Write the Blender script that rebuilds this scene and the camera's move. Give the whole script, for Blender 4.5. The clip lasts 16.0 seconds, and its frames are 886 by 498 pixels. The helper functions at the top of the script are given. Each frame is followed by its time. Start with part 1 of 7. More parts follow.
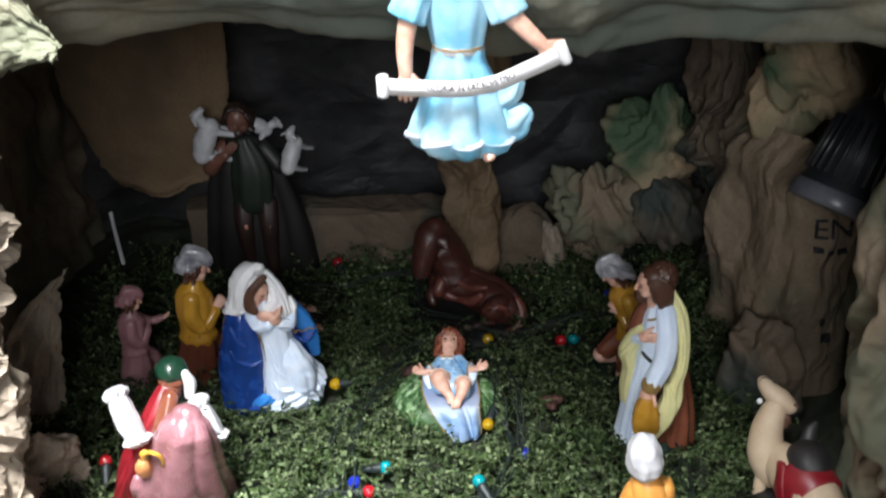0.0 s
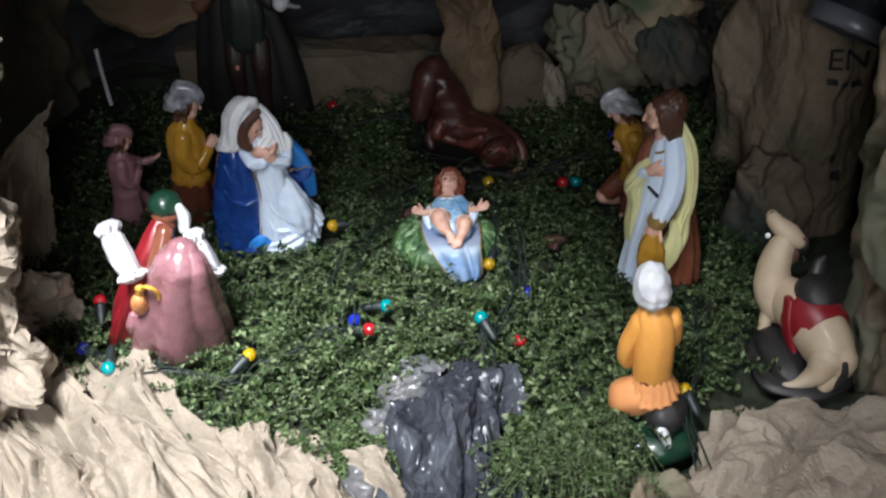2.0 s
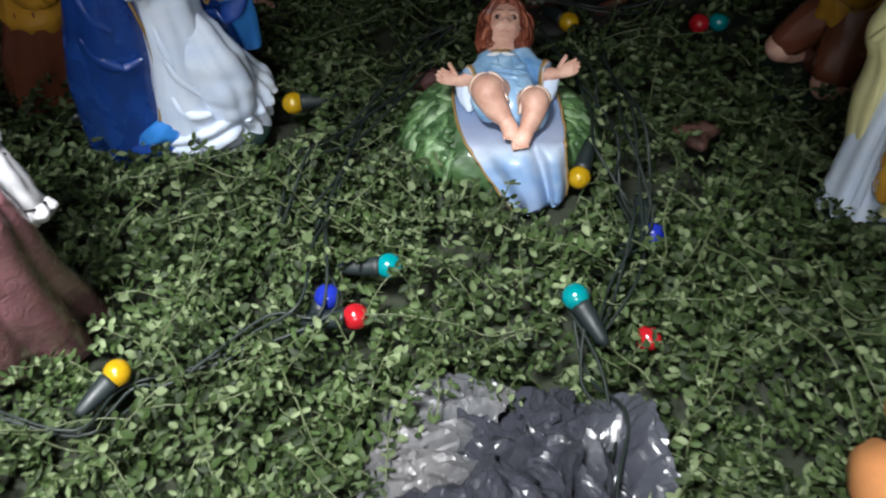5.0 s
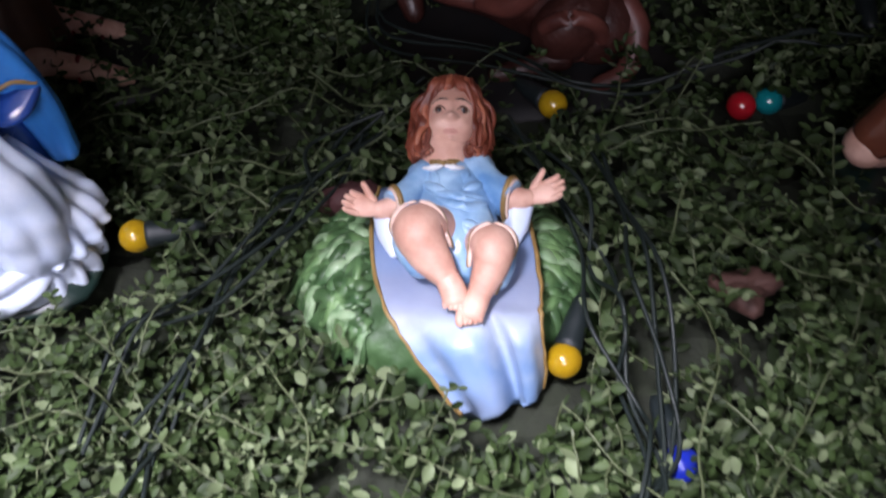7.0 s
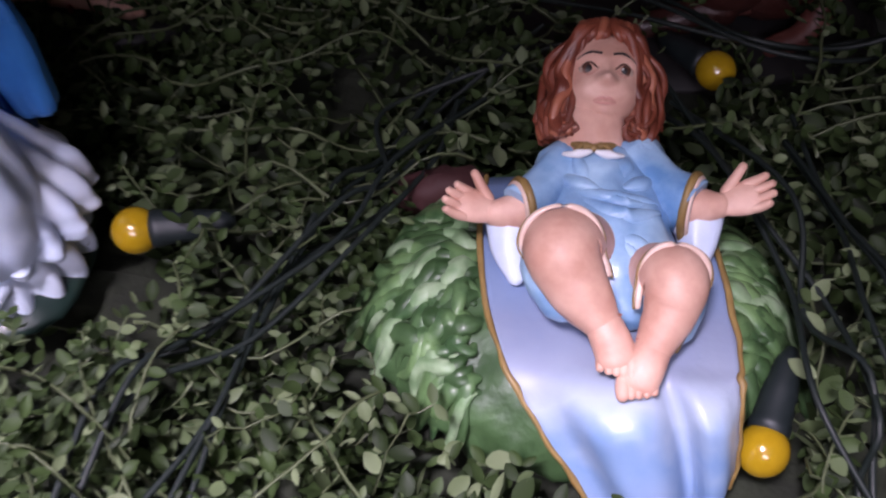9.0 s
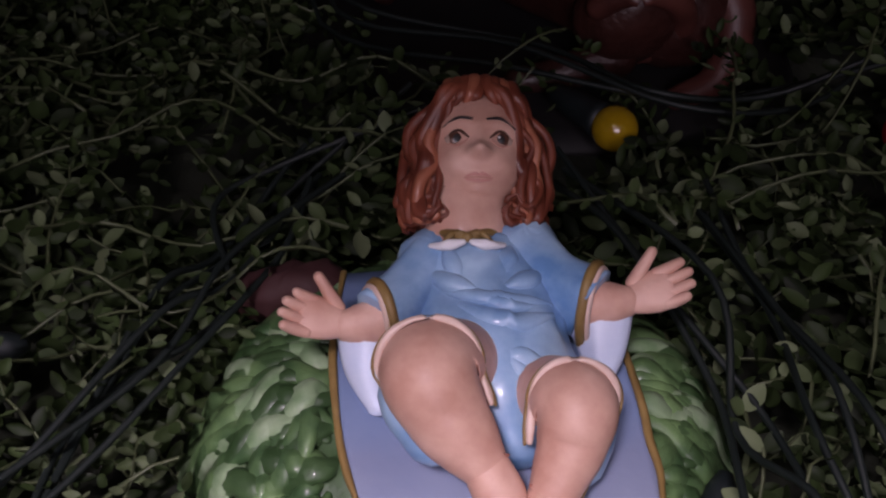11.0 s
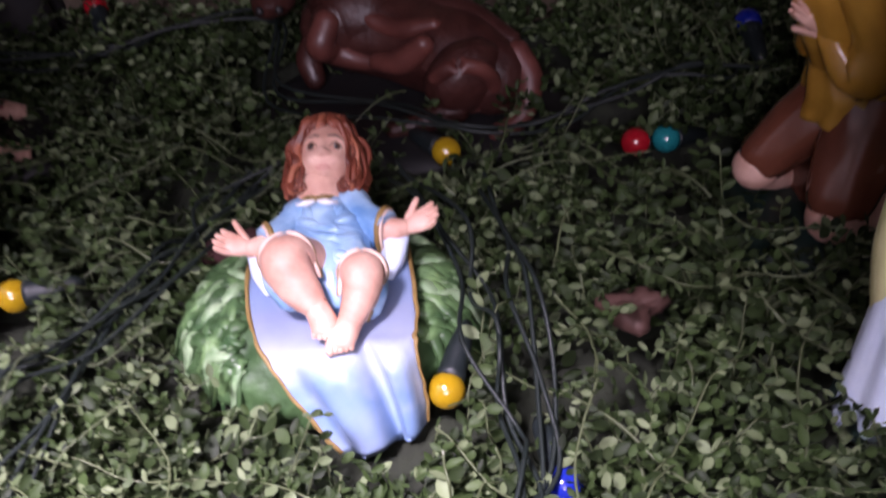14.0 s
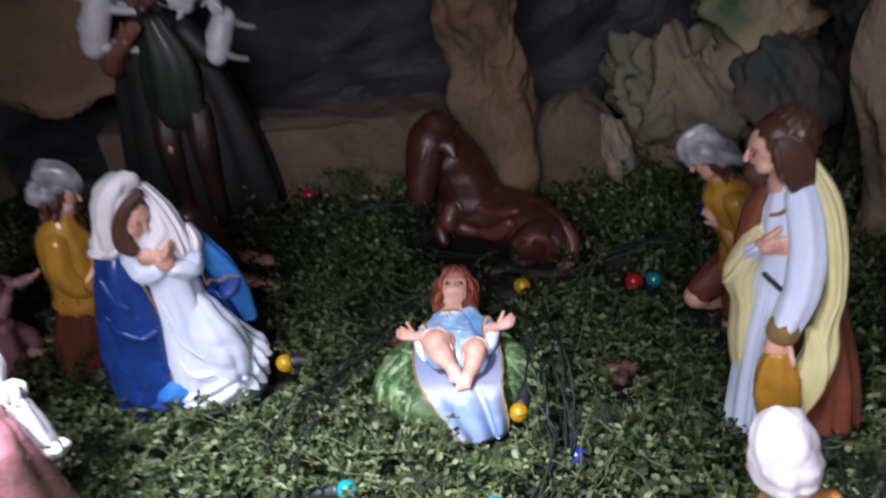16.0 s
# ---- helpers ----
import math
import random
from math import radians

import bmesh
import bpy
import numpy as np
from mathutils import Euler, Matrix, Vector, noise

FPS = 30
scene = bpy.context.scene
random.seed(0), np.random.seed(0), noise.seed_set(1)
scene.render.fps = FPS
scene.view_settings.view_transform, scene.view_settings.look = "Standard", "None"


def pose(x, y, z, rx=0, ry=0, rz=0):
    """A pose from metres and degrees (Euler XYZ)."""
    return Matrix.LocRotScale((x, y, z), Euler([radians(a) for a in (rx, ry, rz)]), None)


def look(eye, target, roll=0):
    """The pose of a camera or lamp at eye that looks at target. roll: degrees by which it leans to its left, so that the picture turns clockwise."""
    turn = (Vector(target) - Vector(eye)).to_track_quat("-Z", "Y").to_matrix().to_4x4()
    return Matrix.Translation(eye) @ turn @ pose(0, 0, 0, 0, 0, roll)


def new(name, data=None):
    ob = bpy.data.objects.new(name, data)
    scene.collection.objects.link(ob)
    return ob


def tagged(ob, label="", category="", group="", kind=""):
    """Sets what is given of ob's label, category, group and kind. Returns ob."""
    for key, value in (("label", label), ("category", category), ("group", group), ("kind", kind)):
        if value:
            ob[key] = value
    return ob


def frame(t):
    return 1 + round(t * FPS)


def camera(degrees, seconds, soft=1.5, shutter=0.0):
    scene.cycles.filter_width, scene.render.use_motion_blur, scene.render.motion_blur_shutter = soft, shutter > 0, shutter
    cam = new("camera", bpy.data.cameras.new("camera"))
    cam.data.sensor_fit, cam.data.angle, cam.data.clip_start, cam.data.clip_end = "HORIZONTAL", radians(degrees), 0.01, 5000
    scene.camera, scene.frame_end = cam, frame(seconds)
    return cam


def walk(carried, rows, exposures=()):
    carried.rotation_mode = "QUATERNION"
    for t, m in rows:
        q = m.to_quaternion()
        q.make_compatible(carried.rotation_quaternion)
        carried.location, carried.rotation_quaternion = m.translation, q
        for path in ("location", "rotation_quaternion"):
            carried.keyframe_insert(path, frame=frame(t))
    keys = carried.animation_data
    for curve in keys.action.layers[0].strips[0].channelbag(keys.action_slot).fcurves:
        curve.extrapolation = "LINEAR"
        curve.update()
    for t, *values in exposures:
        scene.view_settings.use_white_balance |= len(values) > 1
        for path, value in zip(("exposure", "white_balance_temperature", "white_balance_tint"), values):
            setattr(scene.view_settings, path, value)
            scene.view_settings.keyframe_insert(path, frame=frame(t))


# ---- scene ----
cam = camera(43.6, 16.0, soft=2.2, shutter=0.5)
PATH = [
    (0, (0.046, -0.007, 0.85), (-0.019, 1.669, -0.239), -1.9),
    (0.5, (0.039, 0.0, 0.826), (-0.019, 1.635, -0.324), -1.8),
    (1, (0.042, -0.004, 0.812), (-0.012, 1.584, -0.403), -1.8),
    (1.5, (0.039, -0.004, 0.805), (-0.012, 1.569, -0.43), -1.9),
    (2, (0.032, -0.007, 0.791), (-0.016, 1.542, -0.472), -1.8),
    (2.5, (0.013, 0.037, 0.768), (-0.025, 1.563, -0.524), -1.6),
    (3, (0.012, 0.117, 0.726), (-0.025, 1.599, -0.617), -1.7),
    (3.2, (0.024, 0.167, 0.696), (-0.01, 1.616, -0.682), -1.2),
    (5.3, (-0.006, 0.495, 0.424), (-0.084, 1.848, -1.047), -2.8),
    (5.5, (0.004, 0.521, 0.403), (-0.071, 1.895, -1.049), -2.9),
    (6, (0.024, 0.586, 0.377), (-0.043, 1.957, -1.077), -3.2),
    (6.5, (0.032, 0.63, 0.349), (-0.049, 2.005, -1.101), -3.6),
    (7, (0.027, 0.682, 0.335), (-0.066, 2.057, -1.114), -3.3),
    (7.5, (0.025, 0.713, 0.328), (-0.099, 2.112, -1.096), -4.1),
    (8, (0.021, 0.746, 0.295), (-0.092, 2.125, -1.15), -3.3),
    (8.5, (0.009, 0.765, 0.278), (-0.087, 2.12, -1.19), -2.4),
    (9, (-0.017, 0.79, 0.241), (-0.124, 2.125, -1.244), -1.1),
    (9.5, (-0.007, 0.84, 0.203), (0.021, 2.166, -1.294), 3.7),
    (9.7, (-0.005, 0.852, 0.193), (0.067, 2.177, -1.303), 4.6),
    (11.8, (-0.001, 0.814, 0.211), (-0.022, 2.276, -1.154), -2.0),
    (12, (0.005, 0.801, 0.21), (-0.031, 2.268, -1.148), -2.3),
    (12.5, (0.023, 0.766, 0.226), (-0.04, 2.234, -1.131), -3.2),
    (13, (0.048, 0.734, 0.242), (-0.034, 2.209, -1.106), -3.9),
    (13.5, (0.065, 0.702, 0.255), (-0.008, 2.183, -1.088), -4.5),
    (14, (0.076, 0.661, 0.295), (-0.017, 2.204, -0.974), -6.3),
    (14.5, (0.084, 0.62, 0.339), (-0.068, 2.205, -0.871), -8.0),
    (15, (0.078, 0.55, 0.382), (-0.079, 2.155, -0.801), -8.9),
    (15.5, (0.074, 0.464, 0.433), (-0.092, 2.09, -0.719), -7.9),
    (16, (0.107, 0.344, 0.514), (-0.14, 2.022, -0.547), -8.7),
]
EXPOSURES = [(0.0, 0.1, 6500, 10), (1.0, 0.0, 6400, 10), (2.0, -0.25, 6300, 10), (2.5, -0.4, 6300, 10), (3.2, -0.48, 6300, 10), (5.5, -0.2, 6500, 10), (6.5, 0.05, 6300, 20), (7.5, 0.05, 6150, 34), (9.0, -0.25, 6250, 42), (9.5, -0.42, 6550, 46), (12.0, -1.28, 6600, 46), (12.5, -1.28, 6450, 46), (13.0, 0.15, 6450, 38), (14.0, 0.40, 6300, 46), (15.0, 0.4, 6150, 44), (16.0, 0.25, 6250, 28)]
walk(cam, [(t, look(eye, target, roll)) for t, eye, target, roll in PATH], EXPOSURES)

# ---- light: a lit room round the display, one ceiling lamp above its open front, one added frontal fill ----
world = bpy.data.worlds.new("world")
scene.world = world
world.use_nodes = True
world.node_tree.nodes["Background"].inputs[0].default_value = (0.80, 0.90, 1.0, 1)
world.node_tree.nodes["Background"].inputs[1].default_value = 0.03

def area_lamp(name, eye, target, width, height, watts, colour, spread=180):
    data = bpy.data.lights.new(name, "AREA")
    data.shape, data.size, data.size_y = "RECTANGLE", width, height
    data.energy, data.color, data.spread = watts, colour, radians(spread)
    new(name, data).matrix_world = look(eye, target)


area_lamp("ceiling_lamp_front", (-0.40, 0.075, 1.89), (-0.25, 0.75, 0.0), 0.30, 0.46, 9.6, (0.97, 0.99, 1.0), 38)
# Added soft fill from behind the camera; no such lamp is known.
area_lamp("room_fill_light", (0.02, -1.90, 1.75), (0.0, 1.0, 0.2), 1.4, 0.8, 48.0, (0.94, 0.97, 1.0))


# ---- materials ----
def material(name, colour, rough=0.5, metal=0.0, second=None, scale=60.0, amount=0.35, bump=0.15, bump_scale=300.0, coat=0.0,
             spec=0.5, fine=0.12, trans=0.0):
    """A surface with two scales of colour variation, a varying roughness and a fine relief."""
    m = bpy.data.materials.new(name)
    m.use_nodes = True
    nt = m.node_tree
    b = nt.nodes["Principled BSDF"]
    b.inputs["Metallic"].default_value = metal
    b.inputs["Specular IOR Level"].default_value = spec
    b.inputs["Coat Weight"].default_value = coat
    b.inputs["Coat Roughness"].default_value = 0.12
    if trans:
        b.inputs["Transmission Weight"].default_value = trans
    co = nt.nodes.new("ShaderNodeTexCoord")
    n1 = nt.nodes.new("ShaderNodeTexNoise")
    n1.inputs["Scale"].default_value, n1.inputs["Detail"].default_value = scale, 5
    n2 = nt.nodes.new("ShaderNodeTexNoise")
    n2.inputs["Scale"].default_value, n2.inputs["Detail"].default_value = bump_scale, 4
    nt.links.new(co.outputs["Object"], n1.inputs["Vector"])
    nt.links.new(co.outputs["Object"], n2.inputs["Vector"])
    r1 = nt.nodes.new("ShaderNodeValToRGB")
    r1.color_ramp.elements[0].position, r1.color_ramp.elements[1].position = 0.35, 0.68
    second = second or tuple(c * 0.72 for c in colour)
    r1.color_ramp.elements[0].color, r1.color_ramp.elements[1].color = (*second, 1), (*colour, 1)
    nt.links.new(n1.outputs["Fac"], r1.inputs[0])
    mix0 = nt.nodes.new("ShaderNodeMixRGB")
    mix0.inputs[0].default_value = amount
    mix0.inputs[1].default_value = (*colour, 1)
    nt.links.new(r1.outputs[0], mix0.inputs[2])
    mix = nt.nodes.new("ShaderNodeMixRGB")
    mix.blend_type = "OVERLAY"
    mix.inputs[0].default_value = fine
    nt.links.new(mix0.outputs[0], mix.inputs[1])
    nt.links.new(n2.outputs["Fac"], mix.inputs[2])
    nt.links.new(mix.outputs[0], b.inputs["Base Color"])
    rr = nt.nodes.new("ShaderNodeMapRange")
    rr.inputs["To Min"].default_value, rr.inputs["To Max"].default_value = max(0.03, rough - 0.1), min(1.0, rough + 0.12)
    nt.links.new(n1.outputs["Fac"], rr.inputs["Value"])
    nt.links.new(rr.outputs[0], b.inputs["Roughness"])
    if bump:
        bp = nt.nodes.new("ShaderNodeBump")
        bp.inputs["Strength"].default_value, bp.inputs["Distance"].default_value = bump, 0.0008
        nt.links.new(n2.outputs["Fac"], bp.inputs["Height"])
        nt.links.new(bp.outputs[0], b.inputs["Normal"])
    return m


def paper_material(name, colour, paint=None, cover=0.5, rough=0.75, crease=0.30, seed=0.0):
    """Brown wrapping paper: creases, fibres, and sprayed paint in patches of its own shape. On black plastic the
    patches paint in sheen.
    """
    m = material(name, colour, rough, second=tuple(c * 0.68 for c in colour), scale=14, amount=0.6, bump=0.0, bump_scale=240, spec=0.3, fine=0.25)
    nt = m.node_tree
    b = nt.nodes["Principled BSDF"]
    co = nt.nodes.new("ShaderNodeTexCoord")
    warp = nt.nodes.new("ShaderNodeTexNoise")
    warp.inputs["Scale"].default_value = 9
    add = nt.nodes.new("ShaderNodeMixRGB")
    add.blend_type, add.inputs[0].default_value = "ADD", 0.12
    nt.links.new(co.outputs["Object"], add.inputs[1])
    nt.links.new(co.outputs["Object"], warp.inputs["Vector"])
    nt.links.new(warp.outputs["Color"], add.inputs[2])
    heights = []
    for sc in (26, 70):
        v = nt.nodes.new("ShaderNodeTexVoronoi")
        v.feature = "DISTANCE_TO_EDGE"
        v.inputs["Scale"].default_value = sc
        nt.links.new(add.outputs[0], v.inputs["Vector"])
        heights.append((v, 1.0 / sc))
    total = None
    for v, k in heights:
        mul = nt.nodes.new("ShaderNodeMath")
        mul.operation = "MULTIPLY"
        mul.inputs[1].default_value = k * 22
        nt.links.new(v.outputs["Distance"], mul.inputs[0])
        if total is None:
            total = mul
        else:
            s = nt.nodes.new("ShaderNodeMath")
            nt.links.new(total.outputs[0], s.inputs[0])
            nt.links.new(mul.outputs[0], s.inputs[1])
            total = s
    bp = nt.nodes.new("ShaderNodeBump")
    bp.inputs["Strength"].default_value, bp.inputs["Distance"].default_value = crease, 0.012
    nt.links.new(total.outputs[0], bp.inputs["Height"])
    nt.links.new(bp.outputs[0], b.inputs["Normal"])
    if paint:
        n = nt.nodes.new("ShaderNodeTexNoise")
        n.inputs["Scale"].default_value, n.inputs["Detail"].default_value = 7.5, 3
        shift = nt.nodes.new("ShaderNodeMapping")
        shift.inputs["Location"].default_value = (seed, seed * 0.7, 0)
        nt.links.new(co.outputs["Object"], shift.inputs["Vector"])
        nt.links.new(shift.outputs[0], n.inputs["Vector"])
        ramp = nt.nodes.new("ShaderNodeValToRGB")
        ramp.color_ramp.elements[0].position, ramp.color_ramp.elements[1].position = 0.62 - 0.3 * cover, 0.80 - 0.3 * cover
        nt.links.new(n.outputs["Fac"], ramp.inputs[0])
        mix = nt.nodes.new("ShaderNodeMixRGB")
        nt.links.new(ramp.outputs[0], mix.inputs[0])
        nt.links.new(b.inputs["Base Color"].links[0].from_socket, mix.inputs[1])
        mix.inputs[2].default_value = (*paint, 1)
        nt.links.new(mix.outputs[0], b.inputs["Base Color"])
    return m


KRAFT = paper_material("kraft_paper", (0.262, 0.216, 0.168))
KRAFT_GREEN = paper_material("kraft_paper_sprayed_green", (0.36, 0.27, 0.17), (0.055, 0.09, 0.05), 0.55, seed=3.0)
# Sprayed, and its base lowered too: dimness at the back put into colour.
KRAFT_DIMMED = paper_material("kraft_paper_sprayed_dimmed", (0.115, 0.085, 0.06), (0.035, 0.045, 0.04), 0.6, seed=8.0)
KRAFT_OLIVE = paper_material("kraft_paper_sprayed_olive", (0.150, 0.140, 0.105), (0.085, 0.098, 0.082), 0.6, crease=0.16, seed=9.0)
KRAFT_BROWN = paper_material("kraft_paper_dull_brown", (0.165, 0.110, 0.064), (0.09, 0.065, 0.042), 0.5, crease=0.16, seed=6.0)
KRAFT_GREY = paper_material("kraft_paper_sprayed_grey", (0.21, 0.16, 0.112), (0.12, 0.125, 0.085), 0.55, seed=5.0)
# Paler grey patches put the bag's highlights into its colour.
PLASTIC = paper_material("black_plastic_sheet", (0.032, 0.034, 0.043), (0.07, 0.075, 0.09), 0.35, rough=0.24, crease=0.08)
FILM = paper_material("grey_plastic_film", (0.10, 0.097, 0.10), (0.05, 0.06, 0.07), 0.55, rough=0.30, crease=0.12, seed=4.0)
# Grey patches here paint in the backdrop's sheen.
PLASTIC_GREY = paper_material("dull_black_plastic", (0.028, 0.028, 0.030), (0.065, 0.064, 0.068), 0.5, rough=0.6, crease=0.3, seed=2.0)
PLASTIC_GREY.node_tree.nodes["Principled BSDF"].inputs["Specular IOR Level"].default_value = 0.3
# Tone raised and greened to lift the black gaps between leaves.
SOIL = material("dark_green_soil", (0.020, 0.026, 0.013), 0.95, second=(0.010, 0.012, 0.007), scale=90, amount=0.8, bump=0.8)
PLASTER = material("room_plaster", (0.78, 0.78, 0.76), 0.9, scale=3, amount=0.3, bump=0.1)
TABLE = material("table_board", (0.20, 0.13, 0.08), 0.6, scale=8, amount=0.6)


def gloss(name, colour, rough=0.36, second=None, amount=0.35, coat=0.18, scale=45, bump=0.12):
    """Hand-painted, varnished plaster."""
    return material(name, colour, rough, second=second, scale=scale, amount=amount, bump=bump, bump_scale=420, coat=coat, fine=0.10)


SKIN = gloss("painted_skin", (0.74, 0.46, 0.36), 0.52, (0.50, 0.25, 0.18), 0.8, coat=0.06, scale=95)
SKIN_PALE = gloss("painted_skin_pale", (0.70, 0.52, 0.44), 0.38, (0.60, 0.42, 0.34), 0.5)
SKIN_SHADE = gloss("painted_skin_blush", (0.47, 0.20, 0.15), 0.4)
BROWN_SKIN = gloss("painted_brown_skin", (0.16, 0.070, 0.048), 0.45, (0.09, 0.038, 0.026), 0.6)
HAIR_RED = gloss("painted_auburn_hair", (0.22, 0.055, 0.027), 0.42, (0.10, 0.022, 0.012), 0.9, scale=120, coat=0.1)
HAIR_LIGHT = gloss("painted_light_auburn_hair", (0.36, 0.12, 0.06), 0.5, (0.28, 0.075, 0.04), 0.6, coat=0.1)
EYE_DARK = gloss("painted_eye_brown", (0.10, 0.045, 0.03), 0.25)
HAIR_BROWN = gloss("painted_brown_hair", (0.095, 0.038, 0.022), 0.5, (0.035, 0.014, 0.01), 0.7)
BLUE_DEEP = gloss("painted_deep_blue", (0.012, 0.055, 0.27), 0.25, (0.006, 0.022, 0.12), 0.6)
BLUE_MID = gloss("painted_mid_blue", (0.035, 0.22, 0.62), 0.28, (0.02, 0.13, 0.45), 0.5)
BLUE_PALE = gloss("painted_pale_blue", (0.68, 0.77, 0.90), 0.42, (0.52, 0.63, 0.84), 0.6, coat=0.1)
BLUE_GOWN = gloss("painted_sky_blue", (0.40, 0.60, 0.78), 0.34, (0.09, 0.24, 0.48), 0.95, scale=70, coat=0.25)


def airbrushed_shaded_cloth(name):
    """White cloth airbrushed in bands of blue and lilac that drift along its length, partly standing for shade."""
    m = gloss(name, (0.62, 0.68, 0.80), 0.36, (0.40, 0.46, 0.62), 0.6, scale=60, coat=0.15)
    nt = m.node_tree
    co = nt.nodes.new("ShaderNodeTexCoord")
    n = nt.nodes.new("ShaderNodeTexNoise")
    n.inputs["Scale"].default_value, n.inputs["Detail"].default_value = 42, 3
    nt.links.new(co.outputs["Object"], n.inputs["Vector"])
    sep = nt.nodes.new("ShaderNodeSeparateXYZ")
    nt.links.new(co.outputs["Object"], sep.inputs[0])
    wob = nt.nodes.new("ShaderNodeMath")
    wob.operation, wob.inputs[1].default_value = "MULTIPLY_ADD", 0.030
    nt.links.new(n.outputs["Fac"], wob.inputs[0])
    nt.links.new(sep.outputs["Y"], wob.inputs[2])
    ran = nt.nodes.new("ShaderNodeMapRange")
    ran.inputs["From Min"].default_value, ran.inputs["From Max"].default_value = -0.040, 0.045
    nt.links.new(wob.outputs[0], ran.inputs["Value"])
    # Pale crest and darker back also paint in light and the legs' shade.
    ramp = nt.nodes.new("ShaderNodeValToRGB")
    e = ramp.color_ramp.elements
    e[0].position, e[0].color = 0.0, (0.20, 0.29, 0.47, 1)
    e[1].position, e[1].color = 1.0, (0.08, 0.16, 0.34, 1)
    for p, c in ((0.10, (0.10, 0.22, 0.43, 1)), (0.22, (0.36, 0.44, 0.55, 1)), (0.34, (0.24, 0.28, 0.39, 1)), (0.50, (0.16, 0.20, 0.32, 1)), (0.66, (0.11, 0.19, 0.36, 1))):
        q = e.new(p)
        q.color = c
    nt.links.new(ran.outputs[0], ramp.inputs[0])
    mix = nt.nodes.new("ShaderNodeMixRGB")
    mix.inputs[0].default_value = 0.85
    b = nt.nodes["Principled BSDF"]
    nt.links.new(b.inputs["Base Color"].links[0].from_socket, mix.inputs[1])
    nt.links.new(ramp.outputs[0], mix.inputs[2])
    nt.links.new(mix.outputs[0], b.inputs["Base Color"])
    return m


CLOTH_BLUE = airbrushed_shaded_cloth("painted_blue_white_cloth")
GOWN = gloss("painted_blue_white", (0.70, 0.77, 0.89), 0.42, (0.48, 0.60, 0.82), 0.6, coat=0.1)
WHITE = gloss("painted_white", (0.82, 0.82, 0.83), 0.45, (0.64, 0.65, 0.70), 0.6, coat=0.05)
GREYWHITE = gloss("painted_grey_white", (0.56, 0.56, 0.58), 0.5, (0.30, 0.30, 0.33), 0.7, coat=0.05)
HEADCLOTH = gloss("painted_grey_headcloth", (0.40, 0.40, 0.43), 0.32, (0.14, 0.14, 0.17), 0.9, coat=0.3, scale=90)
GOLD_LINE = gloss("gold_paint", (0.30, 0.19, 0.06), 0.5, (0.17, 0.10, 0.03), 0.8, coat=0.1, scale=160)
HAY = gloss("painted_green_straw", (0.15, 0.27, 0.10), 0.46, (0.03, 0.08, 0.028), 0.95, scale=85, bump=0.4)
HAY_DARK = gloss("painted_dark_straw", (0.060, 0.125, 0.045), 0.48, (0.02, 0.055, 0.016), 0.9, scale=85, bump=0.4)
HAY_TIP = gloss("painted_pale_straw", (0.29, 0.40, 0.24), 0.5, (0.10, 0.20, 0.08), 0.9, scale=150, coat=0.08)
YELLOW_PALE = gloss("painted_pale_yellow", (0.72, 0.69, 0.36), 0.38, (0.58, 0.54, 0.24), 0.5)
OCHRE = gloss("painted_ochre", (0.54, 0.28, 0.035), 0.20, (0.33, 0.15, 0.015), 0.6, coat=0.7)
ORANGE = gloss("painted_orange", (0.68, 0.31, 0.07), 0.40, (0.48, 0.18, 0.025), 0.5)
PEACH = gloss("painted_peach", (0.60, 0.26, 0.10), 0.4, (0.46, 0.17, 0.06), 0.5)
BROWN = gloss("painted_red_brown", (0.19, 0.062, 0.034), 0.22, (0.09, 0.027, 0.016), 0.6, coat=0.6)
MAUVE = gloss("painted_mauve", (0.27, 0.125, 0.142), 0.26, (0.15, 0.065, 0.075), 0.7, coat=0.4, bump=0.3)
def brocade(m):
    """Raised curling tendrils over a painted cape."""
    nt = m.node_tree
    co = nt.nodes.new("ShaderNodeTexCoord")
    wave = nt.nodes.new("ShaderNodeTexNoise")
    wave.inputs["Scale"].default_value, wave.inputs["Detail"].default_value, wave.inputs["Distortion"].default_value = 95, 1.5, 2.4
    nt.links.new(co.outputs["Object"], wave.inputs["Vector"])
    bp = nt.nodes.new("ShaderNodeBump")
    bp.inputs["Strength"].default_value, bp.inputs["Distance"].default_value = 0.5, 0.0018
    nt.links.new(wave.outputs["Fac"], bp.inputs["Height"])
    nt.links.new(bp.outputs[0], nt.nodes["Principled BSDF"].inputs["Normal"])
    return m


brocade(MAUVE)
MAUVE_DULL = gloss("painted_dull_mauve", (0.30, 0.15, 0.17), 0.4, (0.20, 0.09, 0.10), 0.6)
RED = gloss("painted_red", (0.21, 0.010, 0.016), 0.38, (0.11, 0.005, 0.009), 0.6)
VEST = gloss("painted_black_green", (0.010, 0.018, 0.012), 0.5, (0.006, 0.008, 0.006), 0.6, coat=0.1)
GREEN_DARK = gloss("painted_dark_green", (0.007, 0.034, 0.018), 0.28, (0.004, 0.016, 0.010), 0.6)
BASE_GREEN = gloss("painted_base_green", (0.012, 0.03, 0.024), 0.35, (0.006, 0.014, 0.013), 0.6)
BROWN_BLACK = gloss("painted_black_brown", (0.028, 0.013, 0.009), 0.5, (0.012, 0.006, 0.005), 0.7, coat=0.1)
BLACK = gloss("painted_black", (0.009, 0.009, 0.010), 0.55, (0.018, 0.014, 0.013), 0.6, coat=0.04)
CREAM = gloss("painted_cream", (0.43, 0.34, 0.245), 0.55, (0.36, 0.26, 0.17), 0.7, coat=0.08)
